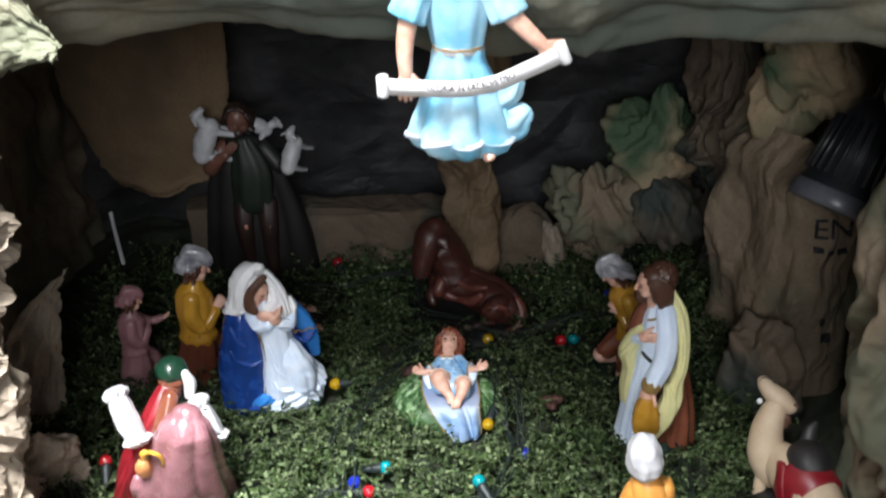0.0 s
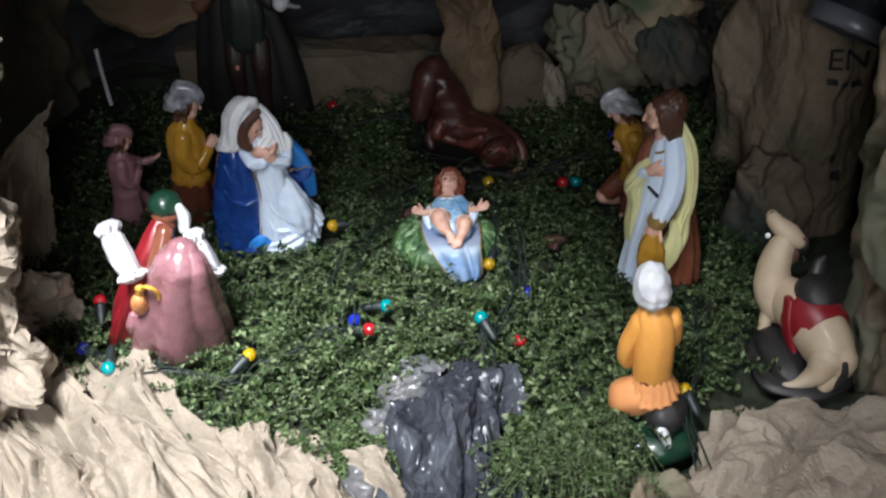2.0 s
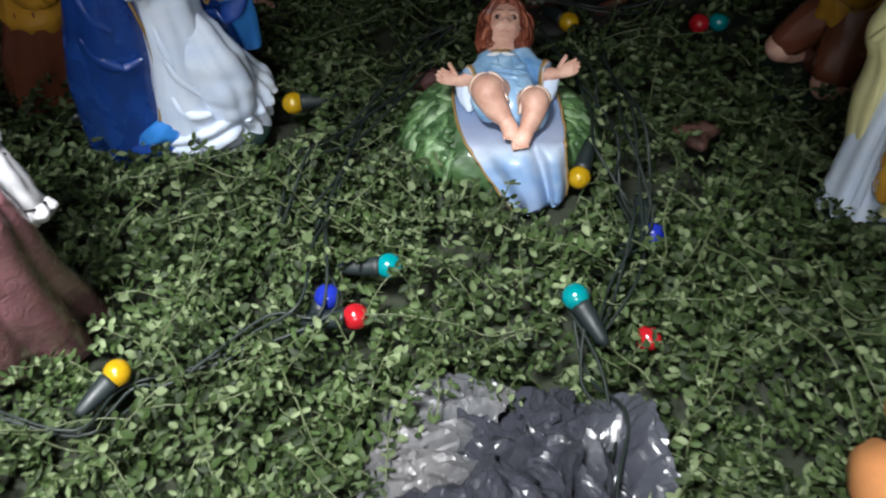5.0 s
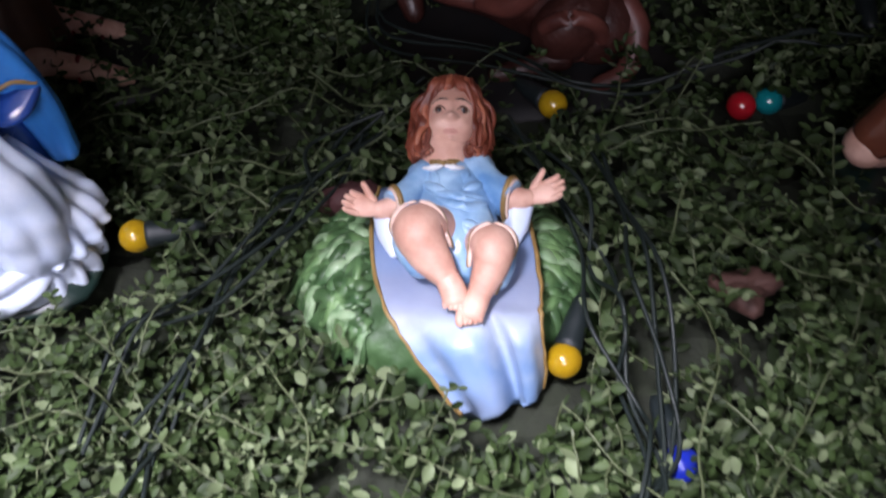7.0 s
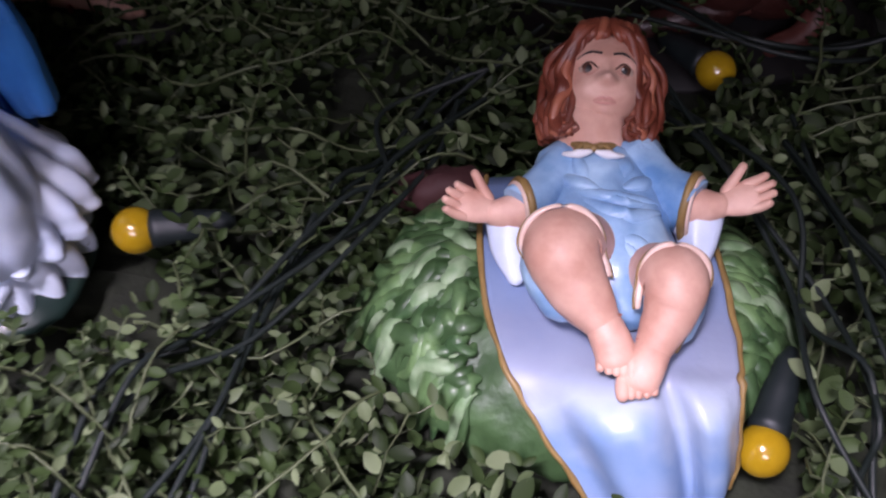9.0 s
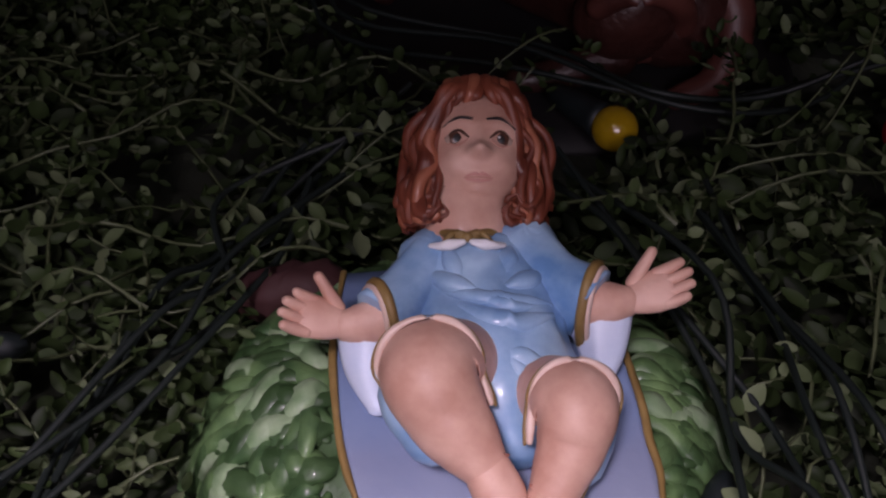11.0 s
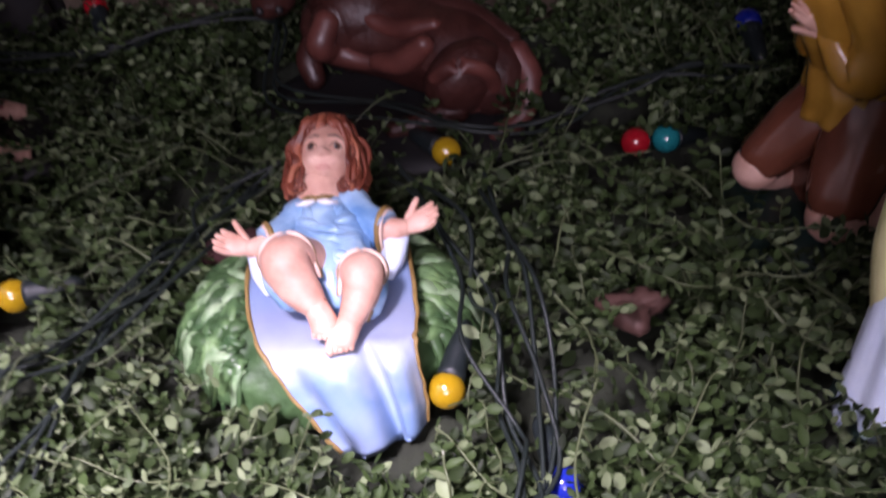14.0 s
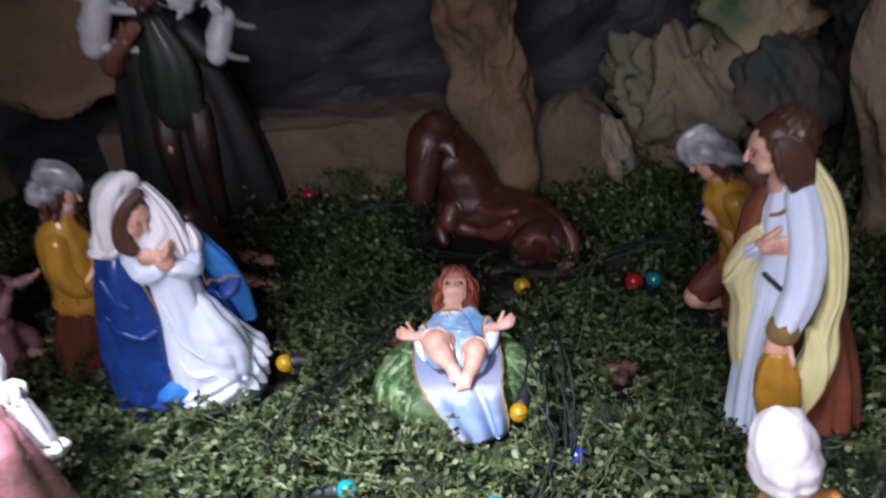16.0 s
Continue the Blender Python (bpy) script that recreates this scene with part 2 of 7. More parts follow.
OX = gloss("painted_ox_brown", (0.060, 0.018, 0.013), 0.42, (0.03, 0.009, 0.007), 0.8, coat=0.1, scale=90, bump=0.6)
OX_PALE = gloss("painted_ox_muzzle", (0.150, 0.045, 0.033), 0.42, (0.060, 0.018, 0.014), 0.9, coat=0.05)
AZURE = gloss("painted_azure", (0.12, 0.44, 0.66), 0.42, (0.42, 0.64, 0.76), 0.95, scale=34, coat=0.1)
PINKWHITE = gloss("painted_pale_lips", (0.62, 0.29, 0.24), 0.4)
EYE_WHITE = gloss("painted_eye_white", (0.46, 0.33, 0.26), 0.3)
INK = material("dark_ink", (0.015, 0.015, 0.02), 0.6, bump=0)
CABLE = material("dark_green_cable", (0.006, 0.012, 0.010), 0.55, scale=80, bump=0.1)
SOCKET = material("black_green_socket", (0.010, 0.016, 0.017), 0.5, scale=80, bump=0.1)
LAMP_BLACK = material("black_moulded_plastic", (0.016, 0.017, 0.021), 0.38, scale=40, bump=0.1)
LAMP_RIM = material("worn_grey_plastic_rim", (0.10, 0.104, 0.125), 0.33, scale=40, bump=0.1)
SILVER = material("scratched_steel", (0.6, 0.6, 0.62), 0.3, metal=1.0, bump=0.1)
BULBS = {k: gloss("bulb_" + k, c, 0.16, tuple(q * 0.6 for q in c), 0.4, coat=0.6, bump=0.03) for k, c in
         (("teal", (0.0, 0.20, 0.22)), ("blue", (0.010, 0.022, 0.28)), ("red", (0.36, 0.010, 0.016)), ("yellow", (0.40, 0.24, 0.006)))}


def leaf_material(name, dark, light, edge):
    """Leaf tissue: each leaf differs, and some light passes through."""
    m = bpy.data.materials.new(name)
    m.use_nodes = True
    nt = m.node_tree
    b = nt.nodes["Principled BSDF"]
    geo = nt.nodes.new("ShaderNodeNewGeometry")
    ramp = nt.nodes.new("ShaderNodeValToRGB")
    e = ramp.color_ramp.elements
    e[0].position, e[1].position = 0.0, 0.72
    e[0].color, e[1].color = (*dark, 1), (*light, 1)
    tip = e.new(1.0)
    tip.color = (*edge, 1)
    nt.links.new(geo.outputs["Random Per Island"], ramp.inputs[0])
    co = nt.nodes.new("ShaderNodeTexCoord")
    n = nt.nodes.new("ShaderNodeTexNoise")
    n.inputs["Scale"].default_value, n.inputs["Detail"].default_value = 16, 3
    nt.links.new(co.outputs["Object"], n.inputs["Vector"])
    mr = nt.nodes.new("ShaderNodeMapRange")
    mr.inputs["From Min"].default_value, mr.inputs["From Max"].default_value = 0.3, 0.7
    mr.inputs["To Min"].default_value, mr.inputs["To Max"].default_value = 0.65, 1.25
    nt.links.new(n.outputs["Fac"], mr.inputs["Value"])
    hs = nt.nodes.new("ShaderNodeHueSaturation")
    nt.links.new(mr.outputs[0], hs.inputs["Value"])
    nt.links.new(ramp.outputs[0], hs.inputs["Color"])
    nt.links.new(hs.outputs[0], b.inputs["Base Color"])
    b.inputs["Roughness"].default_value = 0.58
    b.inputs["Specular IOR Level"].default_value = 0.3
    t = nt.nodes.new("ShaderNodeBsdfTranslucent")
    nt.links.new(hs.outputs[0], t.inputs["Color"])
    mix = nt.nodes.new("ShaderNodeMixShader")
    mix.inputs[0].default_value = 0.30
    out = nt.nodes["Material Output"]
    nt.links.new(b.outputs[0], mix.inputs[1])
    nt.links.new(t.outputs[0], mix.inputs[2])
    nt.links.new(mix.outputs[0], out.inputs["Surface"])
    return m


LEAF = leaf_material("small_leaves", (0.011, 0.020, 0.006), (0.052, 0.088, 0.026), (0.205, 0.255, 0.135))
STEM = material("pale_green_stem", (0.075, 0.095, 0.042), 0.5, scale=60, bump=0)


# ---- building blocks ----
def link_mesh(name, verts, faces, mats, smooth=True, parent=None, index=None):
    me = bpy.data.meshes.new(name)
    me.from_pydata([tuple(v) for v in verts], [], faces)
    for m in mats:
        me.materials.append(m)
    if index is not None:
        me.polygons.foreach_set("material_index", index)
    if smooth:
        me.polygons.foreach_set("use_smooth", [True] * len(me.polygons))
    me.update()
    ob = new(name, me)
    ob.parent = parent
    return ob


def part(name, bm, mat, parent, label=""):
    """Links a bmesh as one mesh object under a thing or a part."""
    me = bpy.data.meshes.new(name)
    bm.to_mesh(me)
    bm.free()
    me.materials.append(mat)
    for p in me.polygons:
        p.use_smooth = True
    ob = new(name, me)
    ob.parent = parent
    if label:
        tagged(ob, label)
    return ob


def soft_noise(x, y, rng, freq, n=5):
    out = np.zeros_like(x)
    for _ in range(n):
        a, f, p = rng.uniform(0, 2 * math.pi), freq * rng.uniform(0.6, 1.5), rng.uniform(0, 6.28)
        out += np.sin((x * math.cos(a) + y * math.sin(a)) * f * 2 * math.pi + p)
    return out / n


def facets(x, y, rng, size):
    """Flat three-cornered facets that meet in sharp creases, mean 0 and deviation 1."""
    a = rng.uniform(0, math.pi)
    u = (x * math.cos(a) + y * math.sin(a)) / size + 0.45 * soft_noise(x, y, rng, 0.35 / size, 3)
    v = (y * math.cos(a) - x * math.sin(a)) / size + 0.45 * soft_noise(x, y, rng, 0.35 / size, 3)
    tab, way = rng.normal(0, 1, (64, 64)), rng.random((64, 64)) < 0.5
    i, j = np.floor(u).astype(int), np.floor(v).astype(int)
    fu, fv = u - i, v - j
    at = lambda p, q: tab[(i + p) % 64, (j + q) % 64]
    h00, h10, h01, h11 = at(0, 0), at(1, 0), at(0, 1), at(1, 1)
    one = np.where(fu > fv, h00 + (h10 - h00) * fu + (h11 - h10) * fv, h00 + (h01 - h00) * fv + (h11 - h01) * fu)
    two = np.where(fu + fv < 1, h00 + (h10 - h00) * fu + (h01 - h00) * fv, h11 + (h01 - h11) * (1 - fu) + (h10 - h11) * (1 - fv))
    h = np.where(way[i % 64, j % 64], one, two)
    return (h - h.mean()) / (h.std() + 1e-9)


def crumple(x, y, seed, size, along=None):
    """Heights of a creased sheet: flat facets at four sizes."""
    rng = np.random.default_rng(seed)
    a = rng.uniform(0, math.pi) if along is None else along
    k = 0.8 if along is None else 0.55
    x, y = (x * math.cos(a) + y * math.sin(a)) * k, (y * math.cos(a) - x * math.sin(a)) / k
    return 0.66 * facets(x, y, rng, size) + 0.38 * facets(x, y, rng, size * 0.52) + 0.20 * facets(x, y, rng, size * 0.27) + 0.085 * facets(x, y, rng, size * 0.14)


def sheet(name, corners, step, amp, size, seed, mat, bulge=None, edge=0.0, thick=0.0, along=None, soft=False):
    """A crumpled sheet spanned by rows of guide points (a coarse grid), folded along its normal. bulge(u, v): extra metres."""
    g = np.array(corners, float)
    rows, cols = g.shape[:2]
    lu = np.linalg.norm(np.diff(g, axis=1), axis=2).sum(1).max()
    lv = np.linalg.norm(np.diff(g, axis=0), axis=2).sum(0).max()
    nu, nv = max(6, int(lu / step)), max(6, int(lv / step))
    rng = np.random.default_rng(seed + 77)
    u, v = np.meshgrid(np.linspace(0, 1, nu), np.linspace(0, 1, nv))

    def spline(p, t):
        n = len(p) - 1
        q = np.concatenate([[2 * p[0] - p[1]], p, [2 * p[-1] - p[-2]]])
        i = np.clip((t * n).astype(int), 0, n - 1)
        f = (t * n - i)[..., None]
        a, b, c, d = q[i], q[i + 1], q[i + 2], q[i + 3]
        return 0.5 * (2 * b + (c - a) * f + (2 * a - 5 * b + 4 * c - d) * f * f + (3 * b - a - 3 * c + d) * f ** 3)

    uu, vv = np.linspace(0, 1, nu), np.linspace(0, 1, nv)
    mid = np.stack([spline(g[r], uu) for r in range(rows)])
    pts = np.stack([spline(mid[:, c], vv) for c in range(nu)], 1)
    du, dv = np.gradient(pts, axis=1), np.gradient(pts, axis=0)
    nrm = np.cross(du, dv)
    nrm /= np.linalg.norm(nrm, axis=2, keepdims=True) + 1e-9
    x, y = u * lu, v * lv
    h = amp * crumple(x, y, seed, size, along)
    if bulge:
        h = h + bulge(u, v)
    pts = pts + nrm * h[..., None]
    side = 0.5 * amp * crumple(x, y, seed + 9, size * 0.8)
    pts = pts + (du / (np.linalg.norm(du, axis=2, keepdims=True) + 1e-9)) * side[..., None]
    if edge:
        fall = np.minimum(np.minimum(u, 1 - u) * lu, np.minimum(v, 1 - v) * lv)
        pts = pts + rng.normal(0, edge, pts.shape) * (fall < step * 0.5)[..., None]
    k = np.arange(nu * nv).reshape(nv, nu)
    faces = np.stack([k[:-1, :-1], k[:-1, 1:], k[1:, 1:], k[1:, :-1]], -1).reshape(-1, 4).tolist()
    ob = link_mesh(name, pts.reshape(-1, 3), faces, [mat], smooth=soft)
    if thick:
        s = ob.modifiers.new("thickness", "SOLIDIFY")
        s.thickness, s.offset = thick, 0
    return ob


def box(name, lo, hi, mat, parent=None):
    bm = bmesh.new()
    bmesh.ops.create_cube(bm, size=1)
    for v in bm.verts:
        v.co = Vector([lo[i] + (v.co[i] + 0.5) * (hi[i] - lo[i]) for i in range(3)])
    me = bpy.data.meshes.new(name)
    bm.to_mesh(me)
    bm.free()
    me.materials.append(mat)
    ob = new(name, me)
    ob.parent = parent
    return ob


def structure(ob, label, category):
    return tagged(ob, label, category, kind="structure")


# ---- the unseen room that closes the place; its pale plaster bounces light in ----
structure(box("floor", (-2.5, -2.6, -0.86), (2.5, 2.2, -0.80), TABLE), "dark room floor below the display table", "floor")
structure(box("wall_north", (-2.5, 2.1, -0.80), (2.5, 2.2, 2.2), PLASTER), "plain plastered wall behind the display", "wall")
structure(box("wall_south", (-2.5, -2.6, -0.80), (2.5, -2.5, 2.2), PLASTER), "plain plastered wall facing the display", "wall")
structure(box("wall_east", (2.5, -2.6, -0.80), (2.6, 2.2, 2.2), PLASTER), "plain plastered wall beside the display", "wall")
structure(box("wall_west", (-2.6, -2.6, -0.80), (-2.5, 2.2, 2.2), PLASTER), "plain plastered wall beside the display", "wall")
structure(box("ceiling", (-2.6, -2.6, 2.2), (2.6, 2.2, 2.26), PLASTER), "plain white room ceiling", "ceiling")
table = tagged(new("display_table"), "brown wooden table that carries the crib display", "table")
box("tabletop", (-0.80, 0.42, -0.10), (0.80, 1.75, -0.07), TABLE, table)
for tx in (-0.74, 0.70):
    for ty in (0.47, 1.66):
        box("leg", (tx, ty, -0.80), (tx + 0.05, ty + 0.05, -0.10), TABLE, table)

# ---- the grotto of crumpled paper ----
soil = structure(sheet("ground", [[(x, y, -0.032 - (0.03 if y < 0.6 else 0)) for x in (-0.62, -0.3, 0, 0.3, 0.62)] for y in (0.50, 0.75, 1.0, 1.3, 1.6)],
                       0.012, 0.006, 0.05, 3, SOIL), "dark soil bed under the greenery", "ground")
structure(sheet("wall_back", [[(-0.75, 1.36, z), (-0.4, 1.43, z), (0, 1.45, z), (0.35, 1.43, z), (0.75, 1.36, z)] for z in (-0.07, 0.15, 0.4, 0.75)],
                0.010, 0.012, 0.22, 11, PLASTIC_GREY), "dull black plastic sheeting hung behind the grotto", "wall")
structure(sheet("wall_left", [[(-0.40, 0.70, z), (-0.50 + 0.10 * max(0, z - .2), 0.88, z), (-0.56 + 0.1 * z, 1.08, z), (-0.54, 1.30, z), (-0.52, 1.46, z)]
                              for z in (-0.08, 0.1, 0.3, 0.5, 0.7)], 0.006, 0.015, 0.16, 21, KRAFT_GREY, soft=True), "grotto side wall of dark sprayed crumpled paper", "wall")
structure(sheet("wall_right", [[(0.43, 0.66, z), (0.50, 0.85, z), (0.53, 1.05, z), (0.52, 1.28, z), (0.50, 1.46, z)] for z in (-0.08, 0.1, 0.3, 0.5, 0.7)],
                0.006, 0.018, 0.17, 31, KRAFT_GREEN, soft=True), "grotto side wall of green sprayed crumpled paper", "wall")
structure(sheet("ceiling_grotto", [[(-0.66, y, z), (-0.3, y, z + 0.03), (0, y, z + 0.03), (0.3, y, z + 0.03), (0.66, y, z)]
                                   for y, z in ((0.755, 0.60), (0.95, 0.58), (1.2, 0.58), (1.5, 0.56))], 0.010, 0.03, 0.12, 41, KRAFT_DIMMED),
          "grotto roof of sprayed crumpled paper in a dimmed brown", "ceiling")


def lump(name, centre, radii, mat, seed, amp=0.24, size=0.045, seg=110):
    """A wad of crumpled paper."""
    th, ph = np.meshgrid(np.linspace(0, 2 * math.pi, seg, endpoint=False), np.linspace(0.02, math.pi - 0.02, seg // 2))
    d = np.stack([np.cos(th) * np.sin(ph), np.sin(th) * np.sin(ph), np.cos(ph)], -1)
    p = d * np.array(radii)
    r = 1 + amp * crumple(p[..., 0] + 0.6 * p[..., 2], p[..., 1] - 0.5 * p[..., 2], seed, size) + 0.5 * amp * crumple(p[..., 0] - p[..., 1], p[..., 2], seed + 3, size * 0.6)
    p = p * r[..., None] + np.array(centre)
    k = np.arange(th.size).reshape(th.shape)
    nxt = np.roll(k, -1, axis=1)
    faces = np.stack([k[:-1], k[1:], nxt[1:], nxt[:-1]], -1).reshape(-1, 4).tolist()
    faces += [list(map(int, k[0])), list(map(int, k[-1][::-1]))]
    return link_mesh(name, p.reshape(-1, 3), faces, [mat])


def paper(ob, label):
    return tagged(ob, label, "crumpled paper", "paper rocks of the grotto")


# front bank of bright kraft paper, rising into the opening's side
XS = (-0.62, -0.50, -0.40, -0.31, -0.20, -0.12, -0.045)
BACK = (0.80, 0.795, 0.765, 0.740, 0.704, 0.680, 0.662)
paper(sheet("paper_bank", [
    [(x, y + 0.012, -0.03) for x, y in zip(XS, BACK)],
    [(x, y - 0.012, 0.002 + 0.03 * max(0, -x - 0.30)) for x, y in zip(XS, BACK)],
    [(x, y - 0.055, 0.010 + 0.10 * max(0, -x - 0.30)) for x, y in zip(XS, BACK)],
    [(x, y - 0.12, 0.006) for x, y in zip(XS, BACK)],
    [(x, 0.50, -0.05) for x, y in zip(XS, BACK)],
    [(x, 0.44, -0.10) for x, y in zip(XS, BACK)]], 0.0022, 0.023, 0.088, 51, KRAFT, edge=0.001, along=1.0),
    "bank of crumpled brown kraft paper along the front edge")
paper(sheet("paper_sheet", [
    [(0.245, 0.69, -0.04), (0.27, 0.705, -0.03), (0.32, 0.735, -0.02), (0.40, 0.74, -0.02), (0.50, 0.72, 0.0), (0.62, 0.70, 0.0)],
    [(0.24, 0.655, -0.035), (0.27, 0.67, -0.010), (0.32, 0.685, 0.004), (0.40, 0.69, 0.004), (0.50, 0.67, 0.05), (0.62, 0.65, 0.05)],
    [(0.225, 0.58, -0.05), (0.265, 0.59, -0.02), (0.32, 0.60, 0.0), (0.40, 0.60, 0.01), (0.50, 0.58, 0.05), (0.62, 0.56, 0.05)],
    [(0.20, 0.44, -0.10), (0.26, 0.44, -0.09), (0.32, 0.44, -0.08), (0.40, 0.44, -0.08), (0.50, 0.44, -0.08), (0.62, 0.44, -0.08)]],
    0.004, 0.016, 0.085, 57, KRAFT, edge=0.001), "smooth folded brown kraft paper under the camel")
tagged(sheet("plastic_bag", [
    [(-0.026, 0.775, -0.035), (0.000, 0.79, -0.03), (0.030, 0.795, -0.03), (0.058, 0.785, -0.03), (0.080, 0.765, -0.03)],
    [(-0.032, 0.745, -0.006), (-0.004, 0.760, 0.008), (0.028, 0.765, 0.012), (0.056, 0.75, 0.004), (0.082, 0.73, -0.015)],
    [(-0.046, 0.695, 0.002), (-0.012, 0.705, 0.016), (0.026, 0.71, 0.020), (0.056, 0.70, 0.004), (0.088, 0.68, -0.018)],
    [(-0.066, 0.62, -0.012), (-0.020, 0.62, 0.0), (0.026, 0.62, 0.002), (0.062, 0.62, -0.012), (0.100, 0.60, -0.03)],
    [(-0.085, 0.54, -0.04), (-0.025, 0.54, -0.03), (0.026, 0.54, -0.03), (0.066, 0.54, -0.04), (0.150, 0.53, -0.05)],
    [(-0.085, 0.44, -0.10), (-0.025, 0.44, -0.10), (0.028, 0.44, -0.10), (0.066, 0.44, -0.10), (0.172, 0.44, -0.10)]],
    0.0020, 0.0100, 0.040, 61, PLASTIC, edge=0.001), "crumpled glossy black plastic bag at the front edge", "plastic bag")
tagged(sheet("plastic_film", [
    [(-0.052, 0.780, -0.02), (-0.030, 0.790, -0.008), (-0.004, 0.795, -0.010), (0.016, 0.792, -0.02)],
    [(-0.062, 0.735, -0.008), (-0.046, 0.742, 0.006), (-0.022, 0.750, 0.012), (-0.004, 0.752, 0.008)],
    [(-0.084, 0.680, -0.006), (-0.064, 0.684, 0.012), (-0.044, 0.688, 0.016), (-0.030, 0.690, 0.008)],
    [(-0.104, 0.620, -0.016), (-0.084, 0.618, 0.002), (-0.062, 0.616, 0.004), (-0.048, 0.616, -0.006)],
    [(-0.118, 0.540, -0.04), (-0.098, 0.540, -0.03), (-0.076, 0.540, -0.03), (-0.060, 0.540, -0.04)]],
    0.0022, 0.0070, 0.030, 62, FILM, edge=0.001, along=0.25), "creased grey translucent plastic film beside the black bag", "plastic film")
paper(sheet("paper_sheet", [[(0.10, 0.672, -0.045), (0.15, 0.668, -0.038), (0.20, 0.664, -0.036), (0.26, 0.66, -0.036)], [(0.10, 0.635, -0.03), (0.15, 0.635, -0.018), (0.20, 0.635, -0.016), (0.26, 0.63, -0.022)],
                            [(0.10, 0.58, -0.04), (0.15, 0.58, -0.025), (0.20, 0.58, -0.022), (0.26, 0.575, -0.03)], [(0.09, 0.50, -0.07), (0.15, 0.50, -0.06), (0.20, 0.50, -0.06), (0.27, 0.50, -0.06)]],
            0.003, 0.009, 0.04, 59, KRAFT_GREY, edge=0.001), "low crumple of grey brown paper before the shepherd")
# sides of the opening
paper(sheet("paper_jamb", [[(-0.43 + s, 0.83, z), (-0.385 + s, 0.775, z), (-0.385 + s, 0.735, z), (-0.44 + s, 0.70, z), (-0.56 + s, 0.68, z), (-0.70 + s, 0.70, z)]
                           for z, s in ((-0.08, -0.02), (0.04, -0.012), (0.16, -0.015), (0.28, -0.010), (0.38, 0.0), (0.47, 0.02), (0.55, 0.06), (0.62, 0.10), (0.72, 0.12))],
            0.0045, 0.020, 0.060, 63, KRAFT, edge=0.002), "upright edge of bright crumpled kraft paper beside the opening")
paper(sheet("paper_jamb", [[(0.49 + s, 0.90, z), (0.435 + s, 0.835, z), (0.42 + s, 0.775, z), (0.46 + s, 0.72, z), (0.58 + s, 0.68, z), (0.72 + s, 0.70, z)]
                           for z, s in ((-0.08, 0.01), (0.05, 0.005), (0.16, -0.015), (0.28, -0.04), (0.40, -0.045), (0.52, -0.06), (0.72, -0.1))],
            0.0045, 0.016, 0.11, 67, KRAFT_GREY, edge=0.002, along=1.3, soft=True), "upright edge of crumpled kraft paper with sprayed patches")
LIP = ((-0.70, 0.455), (-0.40, 0.49), (-0.315, 0.517), (-0.25, 0.550), (-0.14, 0.556), (-0.06, 0.550), (0.03, 0.536), (0.10, 0.530), (0.176, 0.548), (0.26, 0.540), (0.40, 0.53), (0.70, 0.49))
paper(sheet("paper_arch", [
    [(x, 0.86, z + 0.07) for x, z in LIP], [(x, 0.79, z + 0.012) for x, z in LIP], [(x, 0.750, z) for x, z in LIP], [(x, 0.715, z + 0.03) for x, z in LIP],
    [(x, 0.72, z + 0.10) for x, z in LIP], [(x, 0.78, z + 0.17) for x, z in LIP]], 0.0045, 0.008, 0.11, 71, KRAFT_OLIVE, edge=0.001, along=0.1, soft=True),
    "arch of crumpled grey green sprayed paper over the opening")
paper(sheet("paper_flap", [[(-0.485, 0.945, -0.03), (-0.45, 0.955, 0.0), (-0.435, 0.965, 0.01)], [(-0.48, 0.93, 0.06), (-0.44, 0.95, 0.08), (-0.42, 0.955, 0.09)],
                           [(-0.47, 0.93, 0.12), (-0.43, 0.945, 0.15), (-0.405, 0.95, 0.165)], [(-0.45, 0.93, 0.15), (-0.41, 0.945, 0.185), (-0.388, 0.95, 0.207)]],
            0.004, 0.006, 0.05, 73, KRAFT, edge=0.001, thick=0.0006), "pointed torn flap of brown kraft paper standing up")
paper(sheet("paper_flap", [[(-0.43, 0.84, -0.02), (-0.40, 0.85, -0.01), (-0.385, 0.86, -0.02)], [(-0.43, 0.835, 0.03), (-0.395, 0.85, 0.04), (-0.39, 0.87, 0.03)],
                           [(-0.44, 0.83, 0.07), (-0.41, 0.845, 0.075), (-0.41, 0.865, 0.06)]],
            0.003, 0.005, 0.03, 75, KRAFT, edge=0.001, thick=0.0006), "curled torn edge of brown kraft paper")
paper(sheet("paper_flap", [[(-0.42, 0.70, 0.66), (-0.34, 0.695, 0.64), (-0.27, 0.69, 0.61), (-0.245, 0.69, 0.585)], [(-0.42, 0.70, 0.60), (-0.34, 0.69, 0.595), (-0.27, 0.685, 0.585), (-0.236, 0.685, 0.568)],
                           [(-0.42, 0.71, 0.53), (-0.34, 0.70, 0.54), (-0.275, 0.69, 0.553), (-0.236, 0.685, 0.562)], [(-0.42, 0.73, 0.47), (-0.35, 0.72, 0.50), (-0.285, 0.70, 0.535), (-0.240, 0.69, 0.556)]],
            0.004, 0.005, 0.05, 77, KRAFT_GREY, edge=0.001, thick=0.0006), "pointed corner of brown kraft paper folded over the arch")
